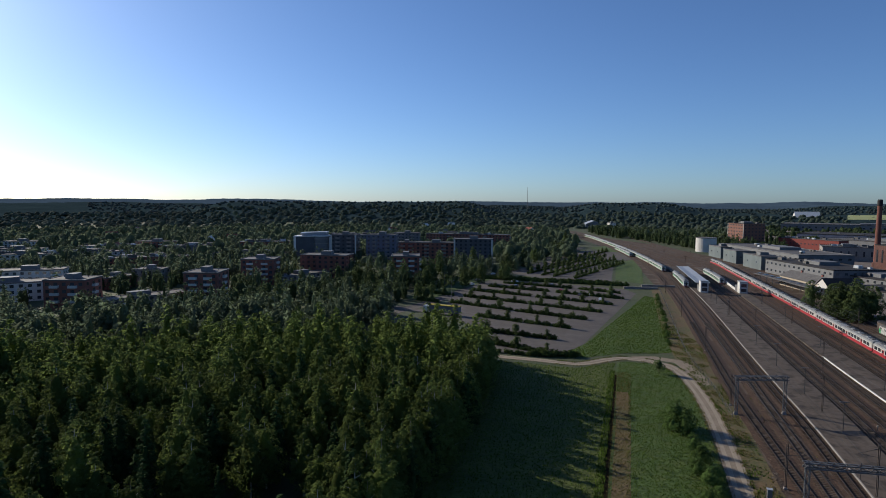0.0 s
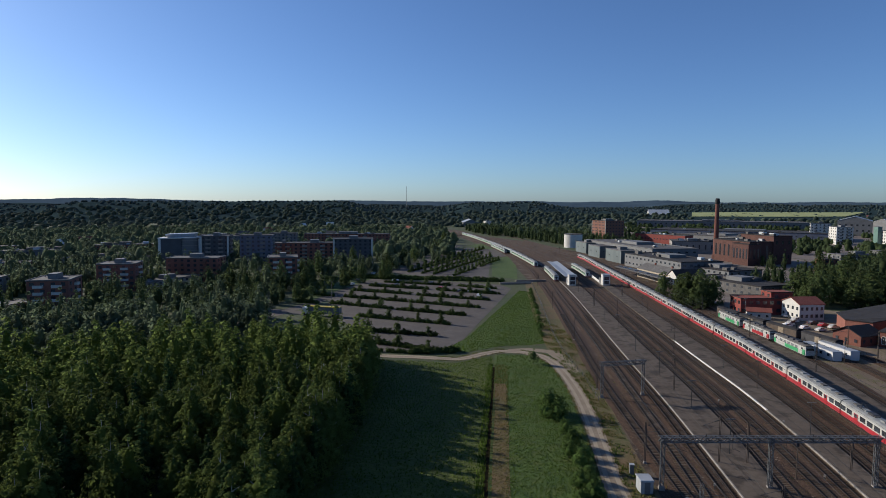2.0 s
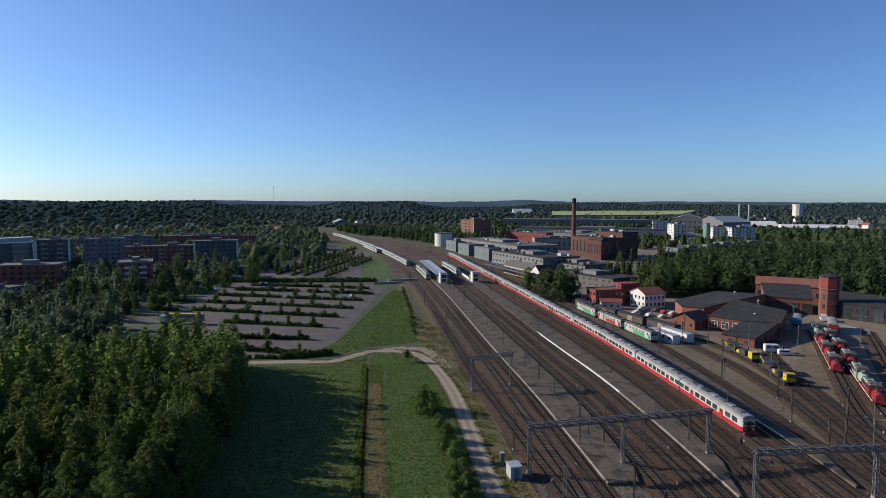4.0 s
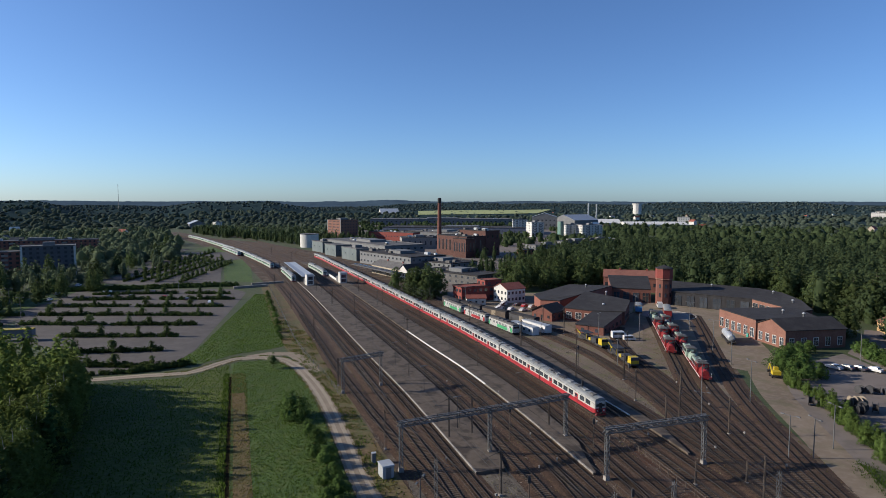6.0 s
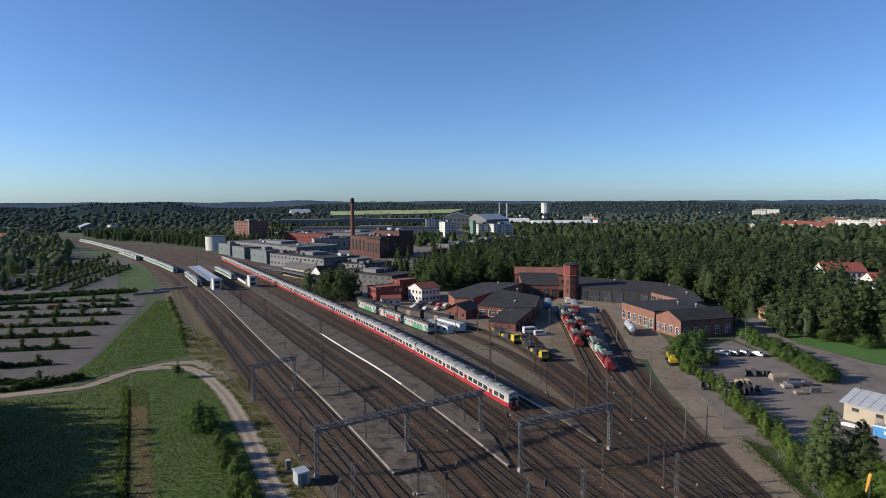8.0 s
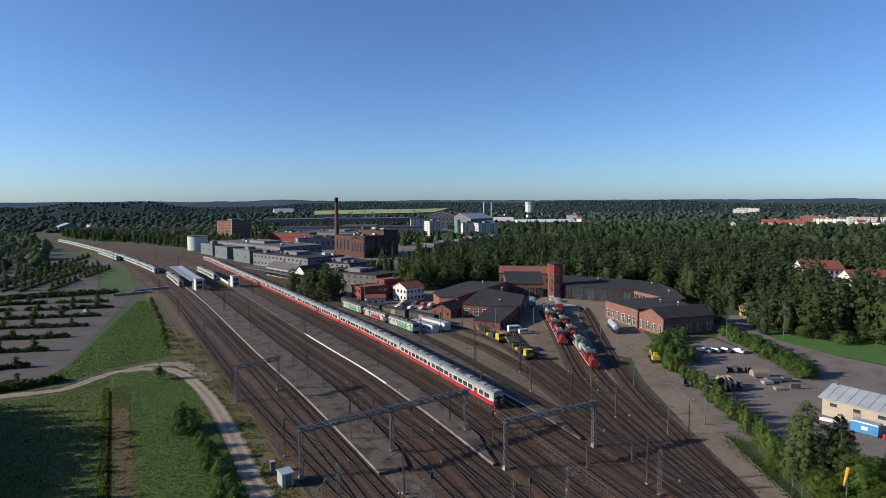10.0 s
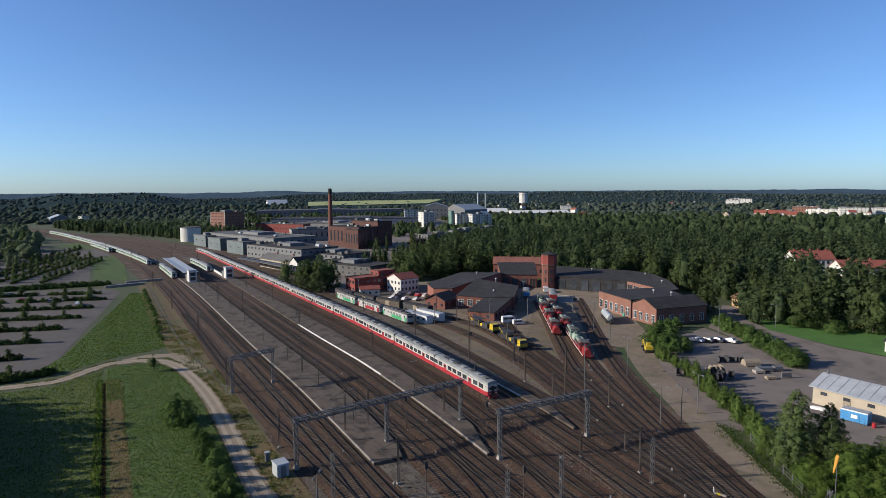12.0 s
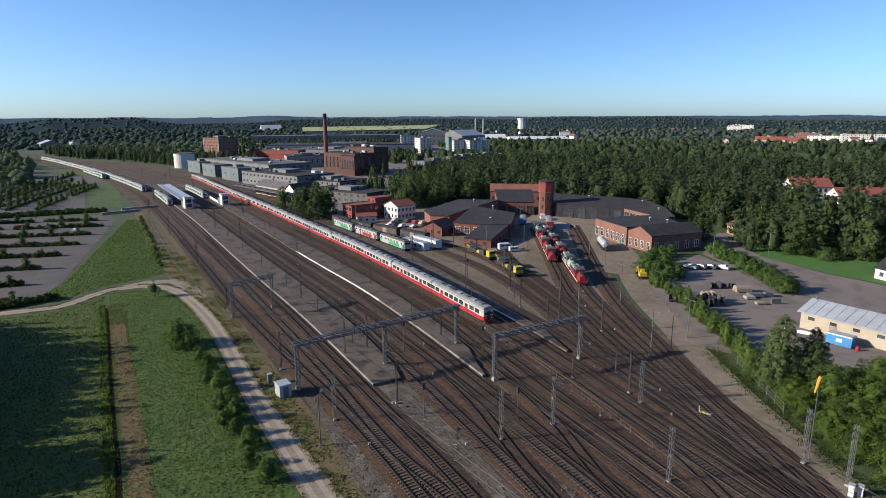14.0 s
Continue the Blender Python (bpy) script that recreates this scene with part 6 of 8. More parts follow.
# the housing estate
for x, y, rz, L, W, H, wall, label, balc in [
        (-192, 221, 22, 15, 16, 14, M_BRICK2, "brown brick block of flats with white balcony stacks", M_PLASTER),
        (-208, 283, 22, 18, 16, 14, M_BRICK2, "tall brown brick block of flats with a white balcony bay", M_PLASTER),
        (-234, 188, 22, 17, 14, 12.5, M_BRICK2, "brown brick block of flats with a white corner bay", M_PLASTER),
        (-278, 191, 50, 34, 14, 8.5, M_PLASTER, "pale rendered block of flats with brown window bands", None),
        (-318, 230, 40, 34, 14, 8.5, M_PLASTER, "pale rendered block of flats with a flat roof", None),
        (-211, 200, 70, 40, 10, 4.5, M_CONC, "long low row of flats with a flat roof", M_PLASTER),
        (-265, 261, 20, 16, 12, 8.0, M_CONC, "grey block of flats among trees", None),
        (-268, 240, 85, 18, 10, 6.0, M_BRICK2, "low brown row among trees", None),
        (-190, 325, 10, 29, 15, 13.5, M_BRICK2, "brown brick block of flats with a flat roof", M_BRICKLIGHT),
        (-191, 297, 76, 36, 10, 4.5, M_CONC, "low grey row with a flat roof", None),
        (-138, 327, 22, 16, 19, 14.7, M_BRICK2, "brown brick block of flats with white balconies", M_PLASTER),
        (-225, 413, 15, 20, 14, 21, M_SLATE, "dark grey block of flats with white side bands", M_CONC),
        (-199, 425, 15, 23, 14, 21, M_BLUEWALL, "slate blue tall block of flats", M_CONC),
        (-222, 530, 15, 24, 12, 17, M_GREYWALL, "grey stepped block of flats with balconies", M_CONC),
        (-193, 460, 20, 15, 12, 13, M_BRICK2, "brown brick block of flats with pale windows", M_CONC),
        (-155, 426, 15, 29, 13, 16, M_BRICK2, "brown brick block of flats with pale balconies", M_CONC),
        (-127, 432, 15, 29, 14, 19, M_SLATE, "dark grey block of flats with white side bands", None),
        (-179, 589, 5, 86, 12, 14, M_BRICK2, "long brown brick block of flats with a flat roof", M_CONC),
        (-430, 431, 15, 34, 13, 9, M_BRICK2, "low brown brick block of flats among trees", M_PLASTER),
        (-551, 393, 20, 32, 13, 8, M_PLASTER, "pale low block of flats among trees", None),
        (-361, 343, 80, 58, 11, 5, M_BRICK2, "long low brown row among trees", M_CONC),
        (-330, 330, 35, 40, 14, 7, M_BRICK2, "low brown brick block of flats", None),
        (-400, 340, 35, 50, 14, 7.5, M_PLASTER, "pale low block of flats among trees", None),
        (-440, 390, 35, 46, 14, 7.5, M_PLASTER, "pale low block of flats among trees", None),
        (-370, 410, 35, 44, 14, 8.5, M_GREYWALL, "grey low block of flats among trees", None),
        (-340, 470, 35, 44, 14, 9, M_BRICK2, "brown brick low block among trees", None),
        (-300, 395, 35, 60, 12, 6, M_GREYWALL, "long low grey row among trees", None),
        (-300, 560, 30, 44, 14, 12, M_GREYWALL, "grey block of flats among trees", None),
        (-420, 300, 35, 40, 14, 8, M_PLASTER, "pale low block of flats among trees", None),
        (-470, 330, 35, 40, 14, 8, M_PLASTER, "pale low block of flats among trees", None)]:
    block(x, y, rz, L, W, H, wall, label, balc=balc, accent=M_PLASTER if "white side" in label else None)
# round-cornered pale block
B0 = thing("apartment_building", "pale round-cornered tower block with a white roof rim", "apartment building", pose(-249, 407, 0, 0, 0, 20), "blocks of the town")
part("wall", Kit().box(-13, -7, -0.3, 1, 9, 19.4), M_SLATE, B0, "dark glazed wall")
part("bay", Kit().lathe([(8.2, -0.3), (8.2, 19.6)], 28, 6.0, 0.0), M_GREYWALL, B0, "round pale grey bay")
part("bay_roof", Kit().lathe([(8.5, 19.6), (8.5, 20.1), (7.6, 20.2)], 28, 6.0, 0.0), M_WHITE, B0, "white roof rim")
part("white_frame", Kit().box(-14.6, -7.4, -0.3, -12.9, 8, 19.4), M_WHITE, B0)
part("white_frame", Kit().box(12.4, -6.2, -0.3, 14.6, 8, 19.2), M_WHITE, B0)
part("roof", Kit().box(-14.8, -7.6, 19.4, 1.0, 9.2, 19.9), M_WHITE, B0)
part("upper_roof", Kit().add([(-9, -3, 19.9), (9, -3, 20.2), (9, 8, 20.2), (-9, 8, 19.9), (-10.5, -4, 21.9), (10, -4, 22.6), (10, 9, 22.6), (-10.5, 9, 21.9), (-10.5, -4, 22.3), (10, -4, 23.0), (10, 9, 23.0), (-10.5, 9, 22.3)],
                         [(0, 1, 5, 4), (1, 2, 6, 5), (3, 0, 4, 7), (2, 3, 7, 6), (8, 9, 10, 11), (4, 5, 9, 8), (5, 6, 10, 9), (7, 4, 8, 11)]), M_SHEET, B0, "slanted pale roof over the top floor")
for i in range(5):
    part("floor_band", Kit().lathe([(8.26, 3.2 + i * 3.6), (8.26, 3.6 + i * 3.6)], 28, 6.0, 0.0), M_CONC, B0)

# ---- trains ----
def ring_rect(x, w, z0, z1, n=0):
    return [(x, -w, z0), (x, w, z0), (x, w, z1), (x, -w, z1)]


def ring_roof(x, w, z0, z1):
    pts = []
    for i in range(9):
        a = math.pi * i / 8
        pts.append((x, w * math.cos(a), z0 + (z1 - z0) * math.sin(a) ** 0.7))
    return pts


def bogie(parent, x, wide=1.2):
    k = Kit()
    k.box(x - 1.9, -wide, 0.55, x + 1.9, -wide + 0.15, 1.0)
    k.box(x - 1.9, wide - 0.15, 0.55, x + 1.9, wide, 1.0)
    k.box(x - 0.5, -wide, 0.6, x + 0.5, wide, 0.95)
    b = part("bogie", k, M_DARK, parent)
    for dx in (-1.25, 1.25):
        w = Kit()
        for s in (-0.8, 0.66):
            w.rod((x + dx, s, 0.82), (x + dx, s + 0.14, 0.82), 0.44, n=12)
        part("wheelset", w, M_RAIL, b)


def pantograph(parent, x, z):
    k = Kit()
    k.box(x - 0.9, -0.6, z, x + 0.9, 0.6, z + 0.18)
    for s in (-0.5, 0.5):
        k.bar((x - 0.7, s, z + 0.2), (x + 0.7, s * 0.7, z + 0.75), 0.05)
        k.bar((x + 0.7, s * 0.7, z + 0.75), (x - 0.1, s * 0.9, z + 1.3), 0.05)
    k.bar((x - 0.1, -0.8, z + 1.3), (x - 0.1, 0.8, z + 1.3), 0.06)
    part("pantograph", k, M_DARKSTEEL, parent)


def rail_car(label, low, band, roof, doors, group, cab=True, panto=True, nwin=8, name="rail_car", stripe=None, distant=False):
    """A coach of an electric train, 26.3 m long, its cab at -x."""
    ob = thing(name, label, "train car", group=group)
    L, w = 13.1, 1.56
    WAIST = 2.0 if stripe else 1.92
    ends = [(-L, 0.80), (-L + 0.35, 0.93), (-L + 1.1, 1.0)] if cab else [(-L, 0.97), (-L + 0.15, 1.0)]
    st = ends + [(L - 0.15, 1.0), (L, 0.97)]
    part("underframe", Kit().box(-L + 1.0, -1.3, 0.62, L - 0.6, 1.3, 1.05), M_DARK, ob)
    part("lower_body", Kit().loft([ring_rect(x, w * f, 0.95, WAIST) for x, f in st]), low, ob, "painted lower side")
    part("window_band", Kit().loft([ring_rect(x + (0.12 if i < 2 and cab else 0), w * f * 0.995, WAIST, 3.42) for i, (x, f) in enumerate(st)]), band, ob, "pale window band")
    part("roof", Kit().loft([ring_roof(x + (0.25 if i < 2 and cab else 0), w * f * 0.99, 3.42, 4.15) for i, (x, f) in enumerate(st)]), roof, ob, "grey arched roof")
    if stripe:
        for s in (-1, 1):
            part("stripe", Kit().box(-L + 1.2, s * (w + 0.012) - 0.02, 1.75, L - 0.3, s * (w + 0.012) + 0.02, 2.1), stripe, ob)
    wm = Kit().box(-0.95, -0.03, -0.50, 0.95, 0.03, 0.50).mesh("window", M_GLASS)
    dm = Kit().box(-0.68, -0.04, -1.05, 0.68, 0.04, 1.05).mesh("door", doors)
    dw = Kit().box(-0.45, -0.055, -0.36, 0.45, 0.055, 0.36).mesh("door_window", M_GLASS)
    slots = [-L + 2.6 + i * (2 * L - 3.6) / (nwin + 1) for i in range(nwin + 2)]
    for s in (-1, 1):
        if distant:
            k = Kit()
            for x in slots:
                k.box(x - 0.8, s * w - 0.03, 2.2, x + 0.8, s * w + 0.03, 3.15)
            tagged(part("glazing", k, M_GLASS, ob), kind="stuff")
            continue
        for i, x in enumerate(slots):
            if i in (2, nwin - 1):
                d = part("door", dm, None, ob, m=pose(x, s * (w + 0.01), 2.05))
                part("door_window", dw, None, d, m=pose(0, 0, 0.6))
            else:
                part("window", wm, None, ob, m=pose(x, s * (w + 0.005), 2.72))
    if cab:
        part("windscreen", Kit().add([(-L + 0.01, -1.08, 2.3), (-L + 0.01, 1.08, 2.3), (-L + 0.2, 1.02, 3.25), (-L + 0.2, -1.02, 3.25)], [(0, 1, 2, 3)]), M_GLASS, ob)
        for s in (-0.8, 0.8):
            part("headlight", Kit().rod((-L - 0.04, s, 1.5), (-L + 0.1, s, 1.5), 0.16, n=10), M_WHITE, ob)
        part("front_door", Kit().box(-L - 0.02, -0.36, 1.1, -L + 0.1, 0.36, 3.1), M_DARK, ob, "dark gangway door")
        part("snow_plough", Kit().box(-L - 0.3, -1.2, 0.45, -L + 0.3, 1.2, 0.95, 0.9), M_LOCORED, ob)
        part("coupler", Kit().box(-L - 0.55, -0.18, 0.9, -L + 0.1, 0.18, 1.2), M_DARK, ob)
    for x in (-8.8, 8.8):
        bogie(ob, x)
    for i in range(2 if distant else 7):
        x = -10.2 + i * (4.4 if distant else 3.3)
        part("roof_vent", Kit().box(x - 0.8, -0.6, 4.02, x + 0.8, 0.6, 4.36, 0.88), M_TROOF if i % 2 else M_ROOFGREY, ob)
    if panto:
        pantograph(ob, 7.0, 4.15)
        part("roof_gear", Kit().box(2.6, -0.7, 4.02, 4.6, 0.7, 4.45, 0.9), M_DARKSTEEL, ob)
    return ob


def along(way):
    d = np.concatenate([[0], np.cumsum(np.linalg.norm(np.diff(way, axis=0), axis=1))])
    return d


def on_track(name, s, flip=False):
    """Pose on a track s metres along its way."""
    w = WAY[name]
    d = along(w)
    x, y = np.interp(s, d, w[:, 0]), np.interp(s, d, w[:, 1])
    x1, y1 = np.interp(s + 8, d, w[:, 0]), np.interp(s + 8, d, w[:, 1])
    x0, y0 = np.interp(s - 8, d, w[:, 0]), np.interp(s - 8, d, w[:, 1])
    return pose((x0 + x1) / 2, (y0 + y1) / 2, 0, 0, 0, math.degrees(math.atan2(y1 - y0, x1 - x0)) + (180 if flip else 0))


def s_of(name, y):
    w = WAY[name]
    d = along(w)
    return float(np.interp(y, w[:, 1], d))


def run_train(proto_a, proto_b, track, y0, n):
    s = s_of(track, y0) + 13.2
    for i in range(n):
        pr = proto_a if i % 2 == 0 else proto_b
        copy_thing(pr, on_track(track, s, i % 2 == 1))
        s += 26.62


def drop(ob):
    for o in (*ob.children_recursive, ob):
        bpy.data.objects.remove(o)


RW = "cars of the red and white train"
ca = rail_car("red and cream electric train car with a grey roof", M_TRED, M_TWHITE, M_TROOF, M_TRED, RW, True, False)
cb = rail_car("red and cream electric train car with a pantograph", M_TRED, M_TWHITE, M_TROOF, M_TRED, RW, True, True)
run_train(cb, ca, "d1", 110.0, 15)
drop(ca), drop(cb)
GW = "cars of the green and white trains"
ga = rail_car("white and pale green electric train car", M_TWHITE, M_TMINT, M_TROOF, M_TGREEN, GW, True, False, stripe=M_TGREEN, distant=True)
gb = rail_car("white and pale green electric train car with a pantograph", M_TWHITE, M_TMINT, M_TROOF, M_TGREEN, GW, True, True, stripe=M_TGREEN, distant=True)
run_train(ga, gb, "a2", 432, 16)
run_train(ga, gb, "a3", 354, 2)
run_train(ga, gb, "b3", 376, 2)
run_train(ga, gb, "a1", 544, 3)
drop(ga), drop(gb)


# ---- locomotives ----
def box_loco(label, side, front, panto=True):
    ob = thing("electric_locomotive", label, "locomotive", group="parked electric locomotives")
    L, w = 9.3, 1.5
    st = [(-L, 0.86), (-L + 0.9, 1.0), (L - 0.9, 1.0), (L, 0.86)]
    part("underframe", Kit().box(-L + 0.4, -1.35, 0.6, L - 0.4, 1.35, 1.1), M_DARK, ob)
    part("body", Kit().loft([ring_rect(x, w * f, 1.05, 3.5) for x, f in st]), side, ob)
    for s in (-1, 1):
        part("nose_panel", Kit().box(s * L - 1.6 if s > 0 else s * L + 0.3, -w - 0.015, 1.1, s * L - 0.3 if s > 0 else s * L + 1.6, w + 0.015, 2.6), front, ob, "coloured nose panel")
        part("windscreen", Kit().box(s * (L + 0.01) - 0.05, -1.05, 2.55, s * (L + 0.01) + 0.05, 1.05, 3.25), M_GLASS, ob)
        for y in (-w, w):
            part("cab_window", Kit().box(s * 7.6 - 0.4, y - 0.03, 2.5, s * 7.6 + 0.4, y + 0.03, 3.15), M_GLASS, ob)
    for i in range(5):
        x = -4.4 + i * 2.2
        part("grille", Kit().box(x - 0.7, -w - 0.03, 2.3, x + 0.7, w + 0.03, 3.1), M_GREYWALL, ob)
    part("roof", Kit().loft([ring_roof(x * 0.98, w * f * 0.97, 3.5, 3.95) for x, f in st]), M_ROOFGREY, ob)
    for s in (-1, 1):
        part("side_band", Kit().box(-5.6, s * (w + 0.02) - 0.02, 1.15, 2.2, s * (w + 0.02) + 0.02, 2.25), front, ob, "coloured side band")
    for i in range(6):
        part("insulator", Kit().rod((-4.6 + i * 1.8, 0.5 * (-1) ** i, 3.9), (-4.6 + i * 1.8, 0.5 * (-1) ** i, 4.55), 0.11, 0.06), M_DARKSTEEL, ob)
    for x in (-3, 0, 3):
        part("roof_hood", Kit().box(x - 1.1, -0.8, 3.9, x + 1.1, 0.8, 4.3, 0.85), M_DARKSTEEL, ob)
    if panto:
        pantograph(ob, -6.0, 4.0)
        pantograph(ob, 6.0, 4.0)
    for x in (-5.2, 5.2):
        bogie(ob, x)
    return ob


def hood_loco(label, body, cabmat, L=7.6):
    """A diesel shunter with a cab between two hoods; its long hood at -x."""
    ob = thing("diesel_locomotive", label, "locomotive", group="parked diesel locomotives")
    part("frame", Kit().box(-L, -1.45, 0.95, L, 1.45, 1.35), M_LOCORED, ob)
    part("long_hood", Kit().loft([ring_roof(x, wy, 1.35, z) for x, wy, z in ((-L + 0.4, 0.95, 2.9), (-L + 0.8, 1.05, 3.15), (0.9, 1.05, 3.15))]), body, ob)
    part("short_hood", Kit().loft([ring_roof(x, wy, 1.35, z) for x, wy, z in ((3.5, 1.05, 3.1), (L - 0.8, 1.05, 3.1), (L - 0.4, 0.95, 2.85))]), body, ob)
    cab = part("cab", Kit().box(0.9, -1.45, 1.35, 3.5, 1.45, 3.75), cabmat, ob)
    part("hood_top", Kit().box(-L + 0.7, -1.0, 2.86, 0.85, 1.0, 3.24, 0.86), M_LOCOGREEN, ob, "grey-green hood top")
    for y in (-1.06, 1.06):
        for gx in (-6.2, -4.4, -2.6, -0.8):
            part("grille", Kit().box(gx - 0.6, y - 0.03, 1.7, gx + 0.6, y + 0.03, 2.7), M_DARKSTEEL, ob, "dark side grille")
        part("stripe", Kit().box(-L + 0.1, y * 1.38 - 0.02, 1.12, L - 0.1, y * 1.38 + 0.02, 1.28), M_WHITE, ob, "pale stripe")
    part("cab_roof", Kit().loft([ring_roof(x, 1.5, 3.75, 4.15) for x in (0.75, 3.65)]), M_ROOFGREY, cab)
    for x in (0.87, 3.53):
        for y in (-0.85, 0.85):
            part("window", Kit().box(x - 0.03, y - 0.4, 2.75, x + 0.03, y + 0.4, 3.5), M_GLASS, cab)
    for y in (-1.46, 1.46):
        part("window", Kit().box(1.5, y - 0.03, 2.6, 2.9, y + 0.03, 3.45), M_GLASS, cab)
    for x in (-5.5, -3.2, -1.0, 5.3):
        part("hood_fan", Kit().rod((x, 0, 3.05), (x, 0, 3.3), 0.55, n=12), M_DARKSTEEL, ob)
    part("exhaust", Kit().rod((0.3, 0, 3.0), (0.3, 0, 3.75), 0.18), M_DARKSTEEL, ob)
    for s in (-1, 1):
        part("buffer_beam", Kit().box(s * L - 0.12, -1.4, 0.7, s * L + 0.12, 1.4, 1.35), M_LOCORED, ob)
        for y in (-0.85, 0.85):
            part("buffer", Kit().rod((s * L, y, 1.05), (s * (L + 0.5), y, 1.05), 0.14, 0.22, 8), M_DARKSTEEL, ob)
        k = Kit()
        for x in (-L + 0.2, -L * 0.5, 0.3, L - 0.2):
            k.bar((x, s * 1.4, 1.35), (x, s * 1.4, 2.3), 0.03)
        k.bar((-L + 0.2, s * 1.4, 2.3), (0.3, s * 1.4, 2.3), 0.03)
        part("handrail", k, M_WHITE, ob)
    for x in (-4.6, 4.6):
        bogie(ob, x)
    return ob


l1 = box_loco("white and green electric locomotive on a siding", M_LOCOWHITE, M_TGREEN)
l2 = box_loco("red and white electric locomotive on a siding", M_LOCOWHITE, M_TRED)
s = s_of("e1", 188) + 9.6
for pr, ds in ((l1, 0), (l2, 21.5), (l1, 43)):
    copy_thing(pr, on_track("e1", s + ds))
drop(l1), drop(l2)
d1 = hood_loco("red diesel locomotive with a pale cab roof", M_LOCORED, M_LOCORED)
d2 = hood_loco("faded green diesel locomotive with a red frame", M_LOCOGREEN, M_LOCOGREEN)
d3 = hood_loco("grey and red diesel locomotive", M_GREYWALL, M_LOCORED)
s = s_of("f2", 124) + 8
for pr, ds in ((d1, 0), (d2, 16.4), (d1, 33), (d1, 49.5), (d3, 66)):
    copy_thing(pr, on_track("f2", s + ds, True))
s = s_of("f1", 150) + 8
for pr, ds in ((d1, 0), (d1, 16.4), (d1, 33), (d2, 49.5)):
    copy_thing(pr, on_track("f1", s + ds, True))
drop(d1), drop(d2), drop(d3)


# ---- wagons and yard machines ----
def wagon_base(ob, L):
    part("underframe", Kit().box(-L, -1.3, 0.9, L, 1.3, 1.2), M_DARK, ob)
    for x in (-L + 2, L - 2):
        bogie(ob, x)


def tank_wagon(m):
    ob = thing("tank_wagon", "grey tank wagon on the turntable siding", "wagon", m)
    wagon_base(ob, 6)
    part("tank", Kit().loft([[(x, r * math.cos(a), 2.5 + r * math.sin(a)) for a in [2 * math.pi * i / 14 for i in range(14)]] for x, r in ((-5.6, 0.7), (-5.2, 1.25), (5.2, 1.25), (5.6, 0.7))]), M_SHEET, ob)
    part("dome", Kit().lathe([(0.5, 3.6), (0.5, 4.0), (0.3, 4.1)], 10), M_STEEL, ob)
    return ob


def box_wagon(m, side, label, L=7):
    ob = thing("goods_wagon", label, "wagon", m)
    wagon_base(ob, L)
    part("body", Kit().box(-L, -1.4, 1.2, L, 1.4, 3.4), side, ob)
    part("roof", Kit().loft([ring_roof(x, 1.5, 3.4, 4.0) for x in (-L - 0.1, L + 0.1)]), M_TROOF if side in (M_LOCORED, M_BLUE) else M_ROOF, ob)
    for y in (-1.43, 1.43):
        part("door", Kit().box(-1.2, y - 0.04, 1.3, 1.2, y + 0.04, 3.3), M_WOOD, ob)
    return ob


def ballast_machine(m, label, L=9.0, cab_first=True):
    ob = thing("track_machine", label, "track machine", m, "yellow track machines")
    part("frame", Kit().box(-L, -1.2, 0.95, L, 1.2, 1.25), M_DARKSTEEL, ob)
    part("cab", Kit().box(-L + 0.2, -1.2, 1.3, -L + 2.4, 1.2, 3.2, 0.94), M_YELLOW, ob, "boxy yellow cab")
    part("cab_window", Kit().box(-L + 0.12, -1.1, 2.3, -L + 0.25, 1.1, 3.2), M_GLASS, ob)
    part("engine_house", Kit().box(-L + 4.0, -1.1, 1.3, -L + 7.2, 1.1, 2.7), M_DARKSTEEL, ob)
    part("canopy", Kit().box(1.5, -1.4, 3.1, 6.5, 1.4, 3.25), M_DARKSTEEL, ob, "dark flat canopy")
    for x in (1.7, 6.3):
        for y in (-1.2, 1.2):
            part("canopy_post", Kit().bar((x, y, 1.3), (x, y, 3.1), 0.1), M_YELLOW, ob)
    part("hopper", Kit().box(2.2, -1.0, 1.3, 5.6, 1.0, 2.3, 1.2), M_DARKSTEEL, ob)
    part("tool_box", Kit().box(-L + 7.4, -1.1, 1.3, -L + 8.6, 1.1, 2.2), M_YELLOW, ob)
    part("boom", Kit().bar((6.8, 0, 1.3), (10.5, 0.3, 3.0), 0.28), M_YELLOW, ob)
    part("flat_load", Kit().box(-L + 7.6, -1.0, 1.3, 1.2, 1.0, 1.9), M_WOOD, ob)
    for x in (-L + 2.2, L - 2.2):
        bogie(ob, x)
    return ob


tank_wagon(pose(148.5, 159.5, 0, 0, 0, 57))
for ds, mm in ((6, M_DARKSTEEL), (22, M_POLE), (38, M_DARKSTEEL), (54, M_POLE)):
    box_wagon(on_track("e2", s_of("e2", 198) + ds) @ Matrix.Translation((0, -4.6, 0)), mm, "old dark goods wagon beside the locomotives")
box_wagon(pose(158, 203, 0.1, 0, 0, 55), M_LOCORED, "dark red goods wagon on the turntable")
box_wagon(pose(151.5, 213, 0.1, 0, 0, 55), M_BLUE, "blue goods wagon on the turntable", 4)
ballast_machine(on_track("e3", s_of("e3", 149)), "yellow track maintenance machine with an open deck")
ballast_machine(on_track("e3", s_of("e3", 170)), "yellow and black track crane wagon", 8.0)


